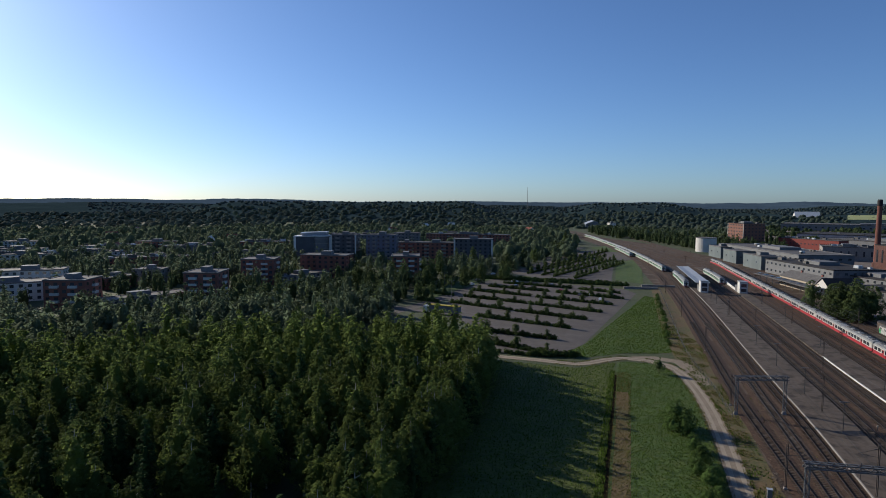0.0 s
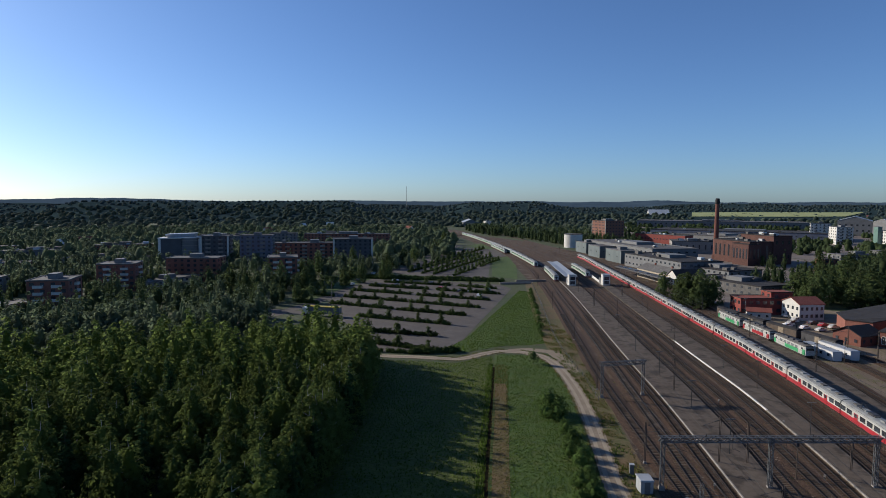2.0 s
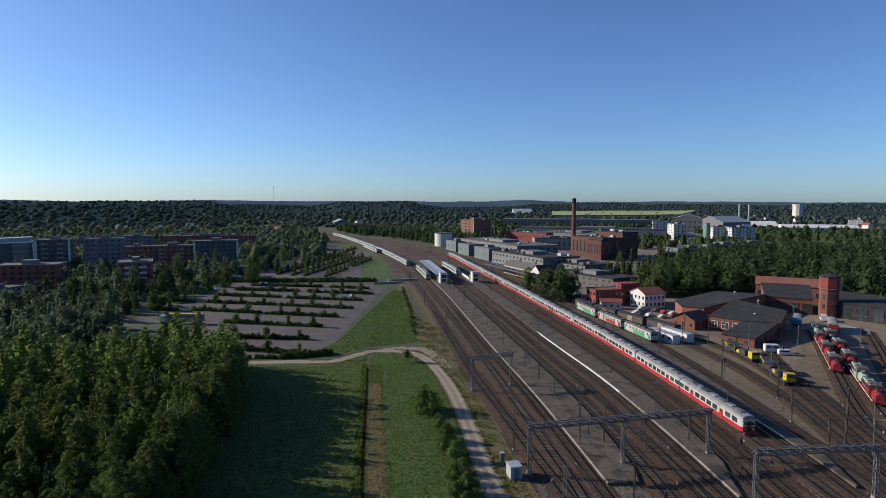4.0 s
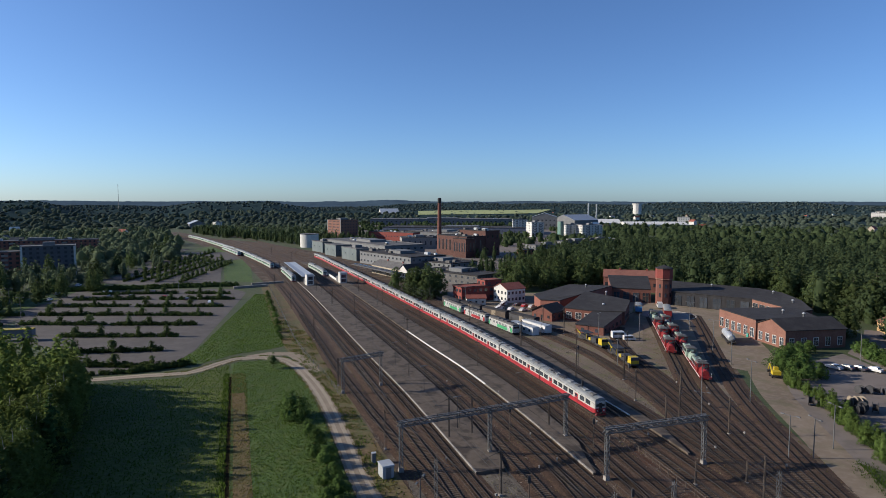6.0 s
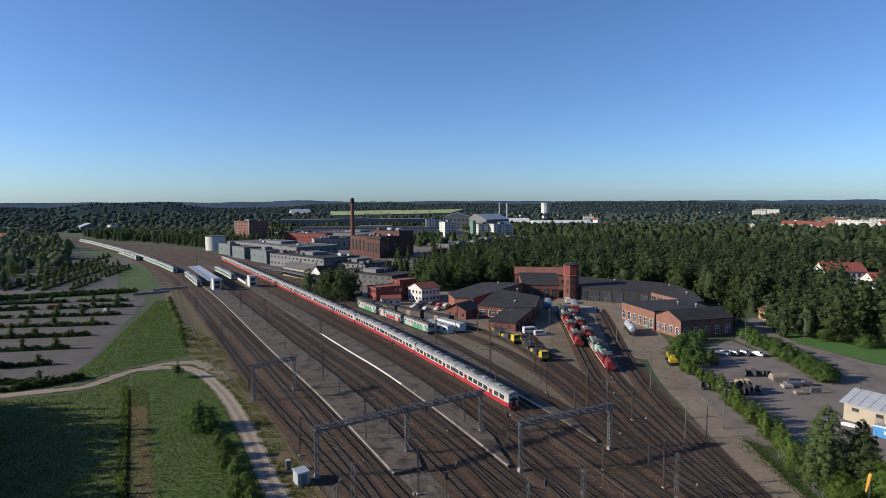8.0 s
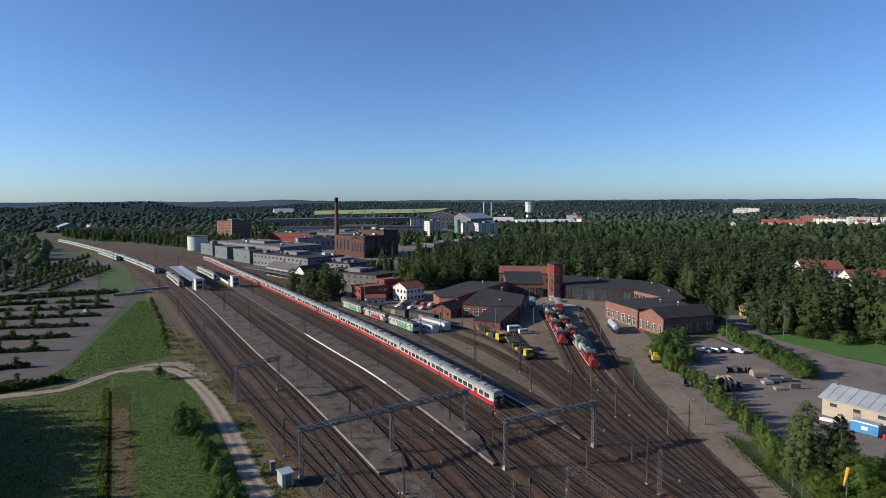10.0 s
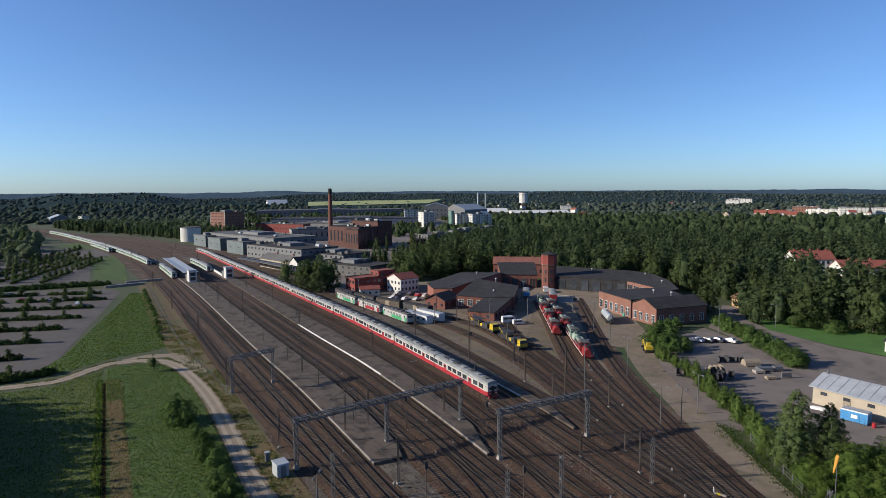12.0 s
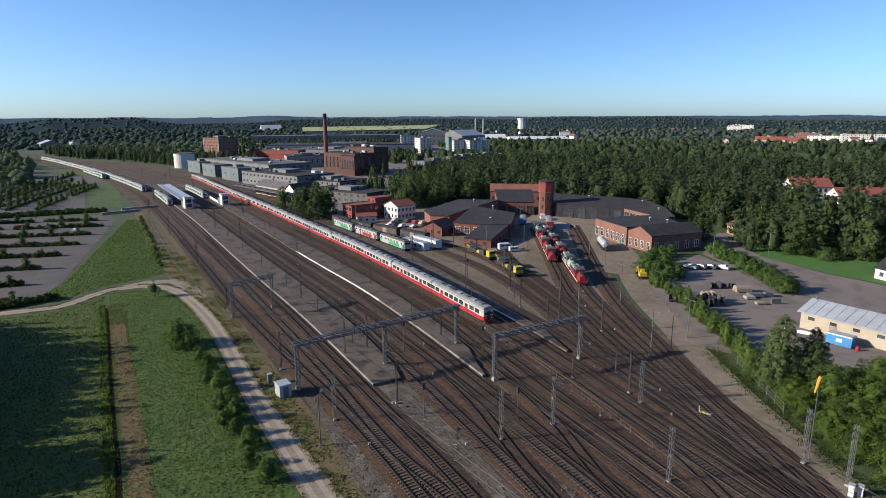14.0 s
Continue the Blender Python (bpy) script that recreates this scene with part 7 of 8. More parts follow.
# turntable pit
o = thing("turntable", "round turntable pit with a steel bridge", "turntable", pose(160, 205, 0))
part("pit_wall", Kit().lathe([(11.0, 0.04), (11.0, 0.25), (10.4, 0.25), (10.4, 0.06)], 32), M_CONC, o)
part("bridge", Kit().box(-10.3, -1.8, 0.06, 10.3, 1.8, 0.2), M_DARKSTEEL, o, m=pose(0, 0, 0, 0, 0, 55))


# ---- station canopies ----
def canopy(track_l, track_r, y0, y1, label, dl, w):
    x0, y_, h0 = at_way(WAY[track_l], (y0 + y1) / 2)
    x1, _, _ = at_way(WAY[track_r], (y0 + y1) / 2)
    ob = thing("platform_canopy", label, "canopy", pose((x0 + x1) / 2 + dl, (y0 + y1) / 2, 0.55, 0, 0, h0 if h0 < 180 else h0 - 180))
    L = (y1 - y0) / 2
    k = Kit()
    k.add([(-L, -w, 4.1), (L, -w, 4.1), (L, 0, 3.7), (-L, 0, 3.7), (L, w, 4.1), (-L, w, 4.1), (-L, -w, 4.35), (L, -w, 4.35), (L, 0, 3.95), (-L, 0, 3.95), (L, w, 4.35), (-L, w, 4.35)],
          [(3, 2, 1, 0), (5, 4, 2, 3), (6, 7, 8, 9), (9, 8, 10, 11), (0, 1, 7, 6), (4, 5, 11, 10), (1, 2, 8, 7), (2, 4, 10, 8), (3, 0, 6, 9), (5, 3, 9, 11)])
    part("roof", k, M_SHEET, ob)
    for i in range(7):
        part("post", Kit().rod((-L + 3 + i * (2 * L - 6) / 6, 0, 0), (-L + 3 + i * (2 * L - 6) / 6, 0, 3.8), 0.16), M_STEEL, ob)
    return ob


canopy("a3", "b1", 342, 430, "long pale platform canopy on posts", 0.2, 3.6)


def lift_tower(x, y, label):
    ob = thing("lift_tower", label, "lift tower", pose(x, y, 0.55, 0, 0, 8), "lift towers of the station")
    part("wall", Kit().box(-1.9, -2.2, -0.1, 1.9, 2.2, 5.8), M_PLASTER, ob)
    part("roof", Kit().box(-2.1, -2.4, 5.8, 2.1, 2.4, 6.1), M_SHEET, ob)
    for z in (1.6, 4.0):
        part("glazing", Kit().box(-1.3, -2.25, z - 0.9, 1.3, -2.15, z + 0.9), M_GLASS, ob)
    part("stair_house", Kit().box(-1.7, 2.2, -0.1, 1.7, 7.0, 3.4), M_GREYWALL, ob)


lift_tower(26.2, 337, "white lift tower at the end of the canopy")
lift_tower(45.0, 341, "white lift tower on the narrow platform")
ob = thing("platform_screen", "long white screen wall along the platform", "screen wall", pose(0, 0, 0))
k = Kit()
xs, ys = way_between("b3", 346, 430, 2.6)
k2 = np.stack([xs, ys], 1)
ribbon(k, k2, -0.08, 0.08, 0.55, 1.9)
part("panel", k, M_WHITE, ob)
ob = thing("platform_roof", "grey platform roof beside the station", "canopy", pose(70.5, 372, 0, 0, 0, 104))
part("roof", Kit().box(-34, -3.4, 4.4, 34, 3.4, 4.8), M_ROOFGREY, ob)
for i in range(9):
    part("post", Kit().rod((-32 + i * 8, 0, 0), (-32 + i * 8, 0, 4.4), 0.15), M_STEEL, ob)
    part("skylight", Kit().box(-33 + i * 8, -1.2, 4.8, -30 + i * 8, 1.2, 5.1, 0.8), M_GLASS, ob)

# ---- road vehicles ----
def car(label, paint, group="parked cars", est=False):
    ob = thing("car", label, "car", group=group)
    prof = [(-2.1, 0.35), (-2.15, 0.75), (-2.0, 0.95), (-1.7 if est else -1.35, 1.0), (-1.4 if est else -0.9, 1.42), (0.35, 1.44), (1.05, 0.98), (2.0, 0.82), (2.15, 0.6), (2.1, 0.35)]
    part("body", Kit().loft([[(x, y * (0.86 if z > 1.2 else 1.0), z) for x, z in prof] for y in (-0.85, 0.85)]), paint, ob)
    part("side_window", Kit().box(-1.25, -0.87, 1.0, 0.8, 0.87, 1.34, 0.88), M_GLASS, ob)
    part("windscreen", Kit().add([(0.42, -0.66, 1.42), (0.42, 0.66, 1.42), (1.06, 0.76, 1.0), (1.06, -0.76, 1.0)], [(0, 3, 2, 1)]), M_GLASS, ob)
    for x in (-1.3, 1.35):
        for y in (-0.82, 0.68):
            part("wheel", Kit().rod((x, y, 0.32), (x, y + 0.16, 0.32), 0.32, n=12), M_RUBBER, ob)
    for y in (-0.6, 0.6):
        part("headlight", Kit().box(2.08, y - 0.16, 0.6, 2.16, y + 0.16, 0.74), M_WHITE, ob)
        part("tail_light", Kit().box(-2.17, y - 0.14, 0.72, -2.08, y + 0.14, 0.88), M_TRED, ob)
    return ob


def van(label, paint, m):
    ob = thing("van", label, "van", m)
    prof = [(-2.7, 0.4), (-2.75, 2.35), (-2.5, 2.5), (1.3, 2.5), (1.95, 1.55), (2.65, 1.3), (2.75, 0.4)]
    part("body", Kit().loft([[(x, y, z) for x, z in prof] for y in (-0.98, 0.98)]), paint, ob)
    part("windscreen", Kit().add([(1.36, -0.85, 2.42), (1.36, 0.85, 2.42), (1.97, 0.9, 1.56), (1.97, -0.9, 1.56)], [(0, 3, 2, 1)]), M_GLASS, ob)
    for y in (-1.0, 1.0):
        part("side_window", Kit().box(-2.3, y - 0.015, 1.5, 1.2, y + 0.015, 2.15), M_GLASS, ob)
    for x in (-1.7, 1.75):
        for y in (-0.96, 0.76):
            part("wheel", Kit().rod((x, y, 0.36), (x, y + 0.2, 0.36), 0.36, n=12), M_RUBBER, ob)
    return ob


cw = car("white parked car with dark windows", M_CARWHITE)
cg = car("grey parked car with dark windows", M_CARPAINT, est=True)
cd = car("dark blue parked hatchback car", M_CARDARK)
cr = car("small red parked car", M_TRED)
spots = [(152, 124, 100, cw), (154.6, 122.6, 100, cg), (157.4, 121, 100, cd), (160, 118.6, 100, cw), (108, 252, 30, cw), (106, 249, 30, cg), (104, 246, 30, cw), (102, 243, 30, cd), (100, 240, 30, cw), (98, 237, 30, cg), (110, 244, 30, cd),
         (112, 240, 30, cr), (114, 237, 30, cw), (106, 258, 60, cw), (110, 258, 60, cg), (118, 211, 120, cd), (121, 209, 120, cw), (103, 234, 30, cg), (107, 231, 30, cw),
         (-33, 303, 80, cd), (-28, 306, 80, cw), (-18, 309, 80, cd), (-44, 313, 80, cr), (-60, 320, 80, cd), (-22, 291, 80, cg), (-70, 322, 80, cg), (-75, 341, 5, cw), (-52, 333, 80, cd), (-95, 320, 80, cw), (-97, 340, 80, cg), (-101, 352, 85, cd), (-96, 372, 80, cw),
         (-120, 262, 20, cg), (-150, 300, 20, cw), (160, 345, 60, cd), (150, 352, 60, cg), (132, 356, 60, cw), (170, 420, 60, cd), (150, 440, 60, cg), (180, 400, 60, cw)]
for x, y, r, pr in spots:
    copy_thing(pr, pose(x, y, 0.06, 0, 0, r))
for pr in (cw, cg, cd, cr):
    drop(pr)
van("white van with a blue side band parked on gravel", M_CARWHITE, pose(116.5, 174, 0.08, 0, 0, -12))
van("small white delivery van on the gravel", M_CARWHITE, pose(118, 170.5, 0.08, 0, 0, -12) @ Matrix.Diagonal((0.75, 0.8, 0.7, 1)))
van("blue pickup van by the workshop", M_BLUE, pose(119.5, 213, 0.06, 0, 0, 140))
van("white van by the turntable", M_CARWHITE, pose(168, 221, 0.06, 0, 0, 60))

TR = thing("lorry", "parked lorry with a long grey trailer and yellow roof edge", "lorry", pose(-80, 230.5, 0.05, 0, 0, -7))
part("trailer", Kit().box(-6.5, -1.25, 1.1, 7.0, 1.25, 3.7), M_GREYWALL, TR)
part("roof_cover", Kit().box(-6.5, -1.27, 3.7, 7.0, 1.27, 3.95), M_YELLOW, TR)
part("cab", Kit().box(-9.2, -1.2, 0.7, -6.9, 1.2, 3.3, 0.95), M_CARWHITE, TR)
part("windscreen", Kit().box(-9.24, -1.0, 2.0, -9.1, 1.0, 2.9), M_GLASS, TR)
for x in (-8.2, -5.6, 4.2, 5.5):
    for y in (-1.2, 0.9):
        part("wheel", Kit().rod((x, y, 0.5), (x, y + 0.3, 0.5), 0.5, n=12), M_RUBBER, TR)

# excavator by the bushes
EX = thing("excavator", "small yellow wheeled excavator by the bushes", "excavator", pose(129.8, 122.5, 0.06, 0, 0, 60))
part("undercarriage", Kit().box(-1.4, -1.0, 0.4, 1.4, 1.0, 0.9), M_DARKSTEEL, EX)
part("engine_house", Kit().box(-1.6, -1.0, 0.95, 0.2, 1.0, 1.9), M_YELLOW, EX)
part("cab", Kit().box(0.2, -0.9, 0.95, 1.3, 0.2, 2.6, 0.9), M_YELLOW, EX)
part("boom", Kit().bar((1.0, 0.5, 1.4), (3.2, 0.5, 2.9), 0.3), M_YELLOW, EX)
part("stick", Kit().bar((3.2, 0.5, 2.9), (3.9, 0.5, 1.0), 0.24), M_YELLOW, EX)
part("bucket", Kit().box(3.4, 0.1, 0.4, 4.2, 0.9, 1.0), M_DARKSTEEL, EX)
for x in (-1.0, 1.0):
    for y in (-1.15, 0.8):
        part("wheel", Kit().rod((x, y, 0.45), (x, y + 0.35, 0.45), 0.45, n=12), M_RUBBER, EX)


# ---- yard things ----
def cable_drum(x, y, rz, r, material, label):
    ob = thing("cable_drum", label, "cable drum", pose(x, y, 0.05, 0, 0, rz), "cable drums")
    for y0 in (-0.6, 0.5):
        part("flange", Kit().rod((0, y0, r), (0, y0 + 0.1, r), r, n=16), material, ob)
    part("core", Kit().rod((0, -0.5, r), (0, 0.5, r), r * 0.6, n=14), M_DARK, ob)


for i, (x, y, r) in enumerate([(119.5, 102.5, 1.0), (121.5, 101.5, 0.8), (120.8, 100, 1.1), (123, 100.5, 0.9), (124.5, 98, 1.2), (126.5, 98.2, 1.2), (128, 97.6, 1.2), (126, 95.6, 1.0), (128.6, 94.6, 1.0), (124.6, 95, 0.9), (138.5, 106, 0.8), (140.4, 105, 0.8), (142, 104.2, 0.7), (143.5, 103, 0.7)]):
    cable_drum(x, y, 40 + 25 * (i % 4), r * 1.2, M_WOOD if i in (4, 5, 6) else M_DARKSTEEL, "wooden cable drum on the lot" if i in (4, 5, 6) else "dark empty cable drum on the lot")
for x, y, w, d, h, mm, lb in ((143, 99.5, 4.2, 2.4, 1.9, M_WOOD, "grey-brown covered trailer on the lot"), (142, 95, 4.0, 2.2, 1.0, M_STEEL, "stack of grey concrete parts"), (139, 94.5, 2.6, 1.8, 0.8, M_CONC, "stack of pale concrete parts"), (145, 93.5, 2.2, 1.6, 1.2, M_STEEL, "steel rack on the lot"), (137, 90, 2.5, 1.2, 0.7, M_WOOD, "stack of timber on the lot"), (141, 88.6, 2.6, 0.4, 1.3, M_STEEL, "grey barrier frame on the lot")):
    ob = thing("stored_goods", lb, "stored goods", pose(x, y, 0.05, 0, 0, -25), "goods on the lot")
    part("load", Kit().loft([ring_roof(-w / 2, d / 2, 0.25, h), ring_roof(w / 2, d / 2, 0.25, h)]) if "trailer" in lb else Kit().box(-w / 2, -d / 2, 0.25, w / 2, d / 2, h, 0.9), mm, ob)
    for sx in (-w * 0.35, w * 0.35):
        part("runner", Kit().box(sx - 0.12, -d / 2, 0, sx + 0.12, d / 2, 0.25), M_WOOD, ob)

SK = thing("skip_container", "blue waste container with a pale notice", "container", pose(126.3, 64.8, 0.05, 0, 0, -80))
part("body", Kit().box(-2.3, -1.1, 0.15, 2.3, 1.1, 2.2, 1.04), M_BLUE, SK)
part("lid", Kit().box(-2.4, -1.2, 2.2, 2.4, 1.2, 2.4, 0.95), M_SHEET, SK)
part("notice", Kit().box(-0.5, -1.17, 0.9, 0.6, -1.12, 1.6), M_WHITE, SK, "pale notice plate")
for x in (-1.8, -0.9, 0.9, 1.8):
    part("rib", Kit().box(x - 0.06, -1.17, 0.2, x + 0.06, -1.1, 2.15), M_BLUE, SK)
o = thing("barrel", "small red barrel beside the blue container", "barrel", pose(126.0, 61.3, 0.05))
part("shell", Kit().lathe([(0.35, 0), (0.38, 0.45), (0.35, 0.9)], 12), M_TRED, o)
o = thing("boat", "upturned small white boat on the asphalt", "boat", pose(126.8, 72.0, 0.05, 0, 0, -70))
part("hull", Kit().loft([[(x, w * math.cos(a), 0.7 * w * math.sin(a)) for a in [math.pi * i / 8 for i in range(9)]] for x, w in ((-1.9, 0.5), (-1.2, 0.8), (0.5, 0.8), (1.5, 0.45), (2.0, 0.1))]), M_WHITE, o)

# relay hut and cabinet beside the dirt road
HUT = thing("equipment_hut", "pale grey equipment hut beside the dirt road", "hut", pose(19.6, 96.2, 0, 0, 0, 8))
part("wall", Kit().box(-1.0, -1.2, 0, 1.0, 1.2, 2.15), M_SHEET, HUT)
part("roof", Kit().box(-1.12, -1.32, 2.15, 1.12, 1.32, 2.32, 0.95), M_SHEET, HUT)
part("door", Kit().box(-0.4, -1.25, 0.1, 0.5, -1.18, 1.95), M_GREYWALL, HUT)
o = thing("cable_cabinet", "small grey cable cabinet", "cabinet", pose(18.6, 102.1, 0))
part("body", Kit().box(-0.35, -0.3, 0, 0.35, 0.3, 1.7), M_GREYWALL, o)
part("lid", Kit().box(-0.42, -0.37, 1.7, 0.42, 0.37, 1.8), M_SHEET, o)

# white container wagons and cars beside the sidings
for x, y in ((90.0, 193.4), (95.6, 195)):
    ob = thing("site_cabin", "long white site cabin on the gravel", "cabin", pose(x, y, 0.1, 0, 0, 101), "site cabins")
    part("wall", Kit().box(-7, -1.4, 0, 7, 1.4, 2.6), M_CARWHITE, ob)
    part("roof", Kit().box(-7.1, -1.5, 2.6, 7.1, 1.5, 2.8, 0.98), M_SHEET, ob)
    for i in range(4):
        part("window", Kit().box(-5.6 + i * 3.2, 1.38, 1.1, -4.6 + i * 3.2, 1.44, 1.9), M_GLASS, ob)


# ---- lamps, signals, fences ----
def lamp_post(x, y, h, rz=0, two=True):
    ob = thing("lamp_post", "slim grey yard lamp post with lamp heads", "lamp post", pose(x, y, 0, 0, 0, rz), "yard lamps")
    part("pole", Kit().rod((0, 0, 0), (0, 0, h), 0.11, 0.07, 8), M_STEEL, ob)
    for s in ((-1, 1) if two else (1,)):
        part("arm", Kit().bar((0, 0, h - 0.1), (s * 1.3, 0, h), 0.06), M_STEEL, ob)
        part("lamp_head", Kit().box(s * 1.3 - 0.35, -0.16, h - 0.06, s * 1.3 + 0.35, 0.16, h + 0.1, 0.8), M_STEEL, ob)


for x, y, h in ((107.5, 108, 10), (128, 136, 10), (102, 82.5, 8.5), (109, 175, 9), (99, 114, 9), (90.6, 81.8, 8), (94.8, 80.4, 7.5), (20.5, 77.2, 8), (134, 150, 10), (96, 144, 8), (150, 180, 10), (190, 124, 8), (84, 240, 10), (140, 199, 10), (121.5, 170, 9), (167, 128, 9), (-104, 300, 9), (-90, 270, 9), (-40, 330, 8), (87, 100, 7)):
    lamp_post(x, y, h, rng.uniform(0, 180))


def dwarf_signal(x, y, label="small white-topped track signal"):
    ob = thing("dwarf_signal", label, "signal", pose(x, y, 0.1, 0, 0, rng.uniform(0, 360)), "track signals")
    part("post", Kit().rod((0, 0, 0), (0, 0, 0.8), 0.07), M_DARKSTEEL, ob)
    part("lamp_box", Kit().box(-0.16, -0.15, 0.7, 0.16, 0.15, 1.05, 0.9), M_CONC, ob)


for x, y in ((26.4, 73), (30.8, 98), (34.2, 83), (45, 90), (50, 104), (38.5, 66.5), (62.8, 78), (66, 106), (58, 72), (72, 97), (80, 88), (90.5, 92), (96, 108), (104, 118), (100, 124), (118, 152), (71, 59), (76, 66), (86, 78), (49.5, 92), (61, 64), (54, 130), (44.8, 142), (62.6, 122)):
    dwarf_signal(x, y)

# yellow and black buffer stop
o = thing("buffer_stop", "small pale yellow derailer between the tracks", "buffer stop", pose(76.8, 57.5, 0.2, 0, 0, -60))
part("frame", Kit().box(-0.9, -0.12, 0, 0.9, 0.12, 0.3), M_CONC, o)
part("stripe", Kit().box(-0.5, -0.14, 0.02, 0.0, 0.14, 0.32), M_YELLOW, o, "yellow painted band")
part("lever", Kit().bar((-0.9, 0, 0.2), (-1.0, 0.1, 1.1), 0.1), M_WHITE, o)


def fence(pts, h, label, step=2.4, rails=(0.35, 0.95), material=None):
    w = spline(pts, step)
    ob = thing("fence", label, "fence")
    pm = Kit().box(-0.05, -0.05, 0, 0.05, 0.05, h).mesh("post", material or M_STEEL)
    for x, y in w:
        part("post", pm, None, ob, m=pose(x, y, 0.05))
    for z in rails:
        k = Kit()
        tube(k, w, z * h + 0.05, 0.03)
        part("fence_rail", k, material or M_STEEL, ob)


fence([(61.6, 54), (63.4, 66), (64.6, 75), (65.6, 85), (66.6, 95), (67.0, 110), (66.9, 140), (66.4, 175)], 1.1, "low steel fence between the tracks", material=M_POLE)
fence([(17.6, 140), (15.8, 160), (13.6, 175), (11.0, 200), (9, 240), (6.5, 300), (4, 350)], 1.2, "wire fence beside the dirt verge", 3.0)
fence([(88, 52), (93.5, 60), (98.5, 68)], 1.8, "wire fence along the service road", 2.5, (0.3, 0.6, 0.95))
# footbridge slabs over the cutting by the lots
for x, y in ((-5, 340), (4, 352)):
    o = thing("underpass_wall", "pale concrete parapet of the underpass", "parapet", pose(x, y, 0, 0, 0, 14))
    part("slab", Kit().box(-9, -0.5, -0.1, 9, 0.5, 1.0), M_CONC, o)
    part("cap", Kit().box(-9.1, -0.6, 1.0, 9.1, 0.6, 1.12), M_CONC, o)

# windsock on its mast
o = thing("windsock", "orange windsock on a thin pole", "windsock", pose(78.6, 42.2, 0))
part("pole", Kit().rod((0, 0, 0), (0, 0, 12.3), 0.06, 0.05), M_STEEL, o)
part("sock", Kit().loft([[(0.05 - t * 1.3 , r * math.cos(a) - t * 0.3, 12.1 - t * 1.7 + r * math.sin(a)) for a in [2 * math.pi * i / 10 for i in range(10)]] for t, r in ((0, 0.24), (0.5, 0.19), (1.0, 0.10))]), M_SOCK, o)


# lamps along the platforms
def platform_lamp(x, y):
    ob = thing("platform_lamp", "slim dark lamp post on the platform", "lamp post", pose(x, y, 0.55, 0, 0, 98), "platform lamps")
    part("pole", Kit().rod((0, 0, 0), (0, 0, 6.5), 0.09, 0.06, 7), M_DARKSTEEL, ob)
    part("lamp_head", Kit().box(-0.1, -0.9, 6.4, 0.1, 0.9, 6.55), M_STEEL, ob)


for py in (112, 136, 162, 188, 214, 240, 268, 298):
    platform_lamp(float(np.interp(py, p1y, (p1l + p1r) / 2)), py)
for py in (124, 172, 220, 262, 300):
    platform_lamp(float(np.interp(py, p2y, (p2l + p2r) / 2)), py)


def thin_pole(x, y, h):
    ob = thing("signal_post", "thin rusty post with a small signal box", "signal", pose(x, y, 0, 0, 0, rng.uniform(-20, 20)), "signal posts")
    part("pole", Kit().rod((0, 0, 0), (0, 0, h), 0.10, 0.07, 6), M_POLE, ob)
    part("signal_box", Kit().box(-0.22, -0.18, h - 1.3, 0.22, 0.1, h - 0.2, 0.9), M_DARKSTEEL, ob)


for x, y, h in ((37.4, 78, 6), (45.6, 104, 7), (59.2, 96, 6), (69.6, 118, 6), (86, 124, 7), (100, 150, 6), (92, 184, 7), (88, 206, 7), (110, 160, 6), (84.6, 146, 6.5), (49.6, 70, 6)):
    thin_pole(x, y, h)

o = thing("waste_bin", "teal waste container beside the brick workshop", "container", pose(160.5, 163.0, 0.05, 0, 0, 70))
part("body", Kit().box(-1.2, -0.8, 0.1, 1.2, 0.8, 1.3, 1.08), M_TEAL, o)
part("lid", Kit().box(-1.3, -0.9, 1.3, 1.3, 0.9, 1.42, 0.95), M_TEAL, o)
for x, y, h in ((75.3, 34.9, 1.5), (76.4, 34.4, 1.3)):
    o = thing("relay_cabinet", "white relay cabinet by the track", "cabinet", pose(x, y, 0.03, 0, 0, 20), "relay cabinets")
    part("body", Kit().box(-0.4, -0.3, 0, 0.4, 0.3, h), M_CARWHITE, o)
    part("lid", Kit().box(-0.46, -0.36, h, 0.46, 0.36, h + 0.1, 0.9), M_SHEET, o)


# ---- fine cover: grass, weeds, far houses, sleepers ----
def tufts(poly_test, x0, x1, y0, y1, n, h, w, material, name, label, clump=0.0, z=0.03):
    """Tall grass as many small leaning blades."""
    xs, ys = rng.uniform(x0, x1, n * 3), rng.uniform(y0, y1, n * 3)
    keep = [i for i in range(n * 3) if poly_test(xs[i], ys[i]) and (clump == 0 or noise.noise((xs[i] / 5, ys[i] / 5, clump)) > -0.05)][:n]
    p = np.stack([xs[keep], ys[keep], np.full(len(keep), z)], 1)
    m = len(p)
    a = rng.uniform(0, 6.283, m)
    s = rng.uniform(0.5, 1.3, m)[:, None]
    t = np.stack([np.cos(a), np.sin(a), np.zeros(m)], 1) * w * s
    lean = rng.normal(size=(m, 3)) * np.array([0.28, 0.28, 0]) * h
    v = np.stack([p - t, p + t, p + lean + np.array([0, 0, 1.0]) * h * s], 1).reshape(-1, 3)
    ob = new(name, quick_mesh(name, v, np.arange(m * 3).reshape(m, 3), material))
    return tagged(ob, label, "grass", kind="stuff")


M_BLADE = leafy("grass_blades", (0.050, 0.088, 0.016), (0.070, 0.108, 0.021), vary=0, island=0.22, glow=0.6)
M_STRAW = leafy("straw_blades", (0.16, 0.125, 0.05), (0.11, 0.115, 0.04), vary=0, island=0.25, glow=0.5)
def ditch_x(y):
    return float(np.interp(y, [40, 80, 99, 124, 165], [-4.8, -5.2, -6.0, -6.8, -8.2]))


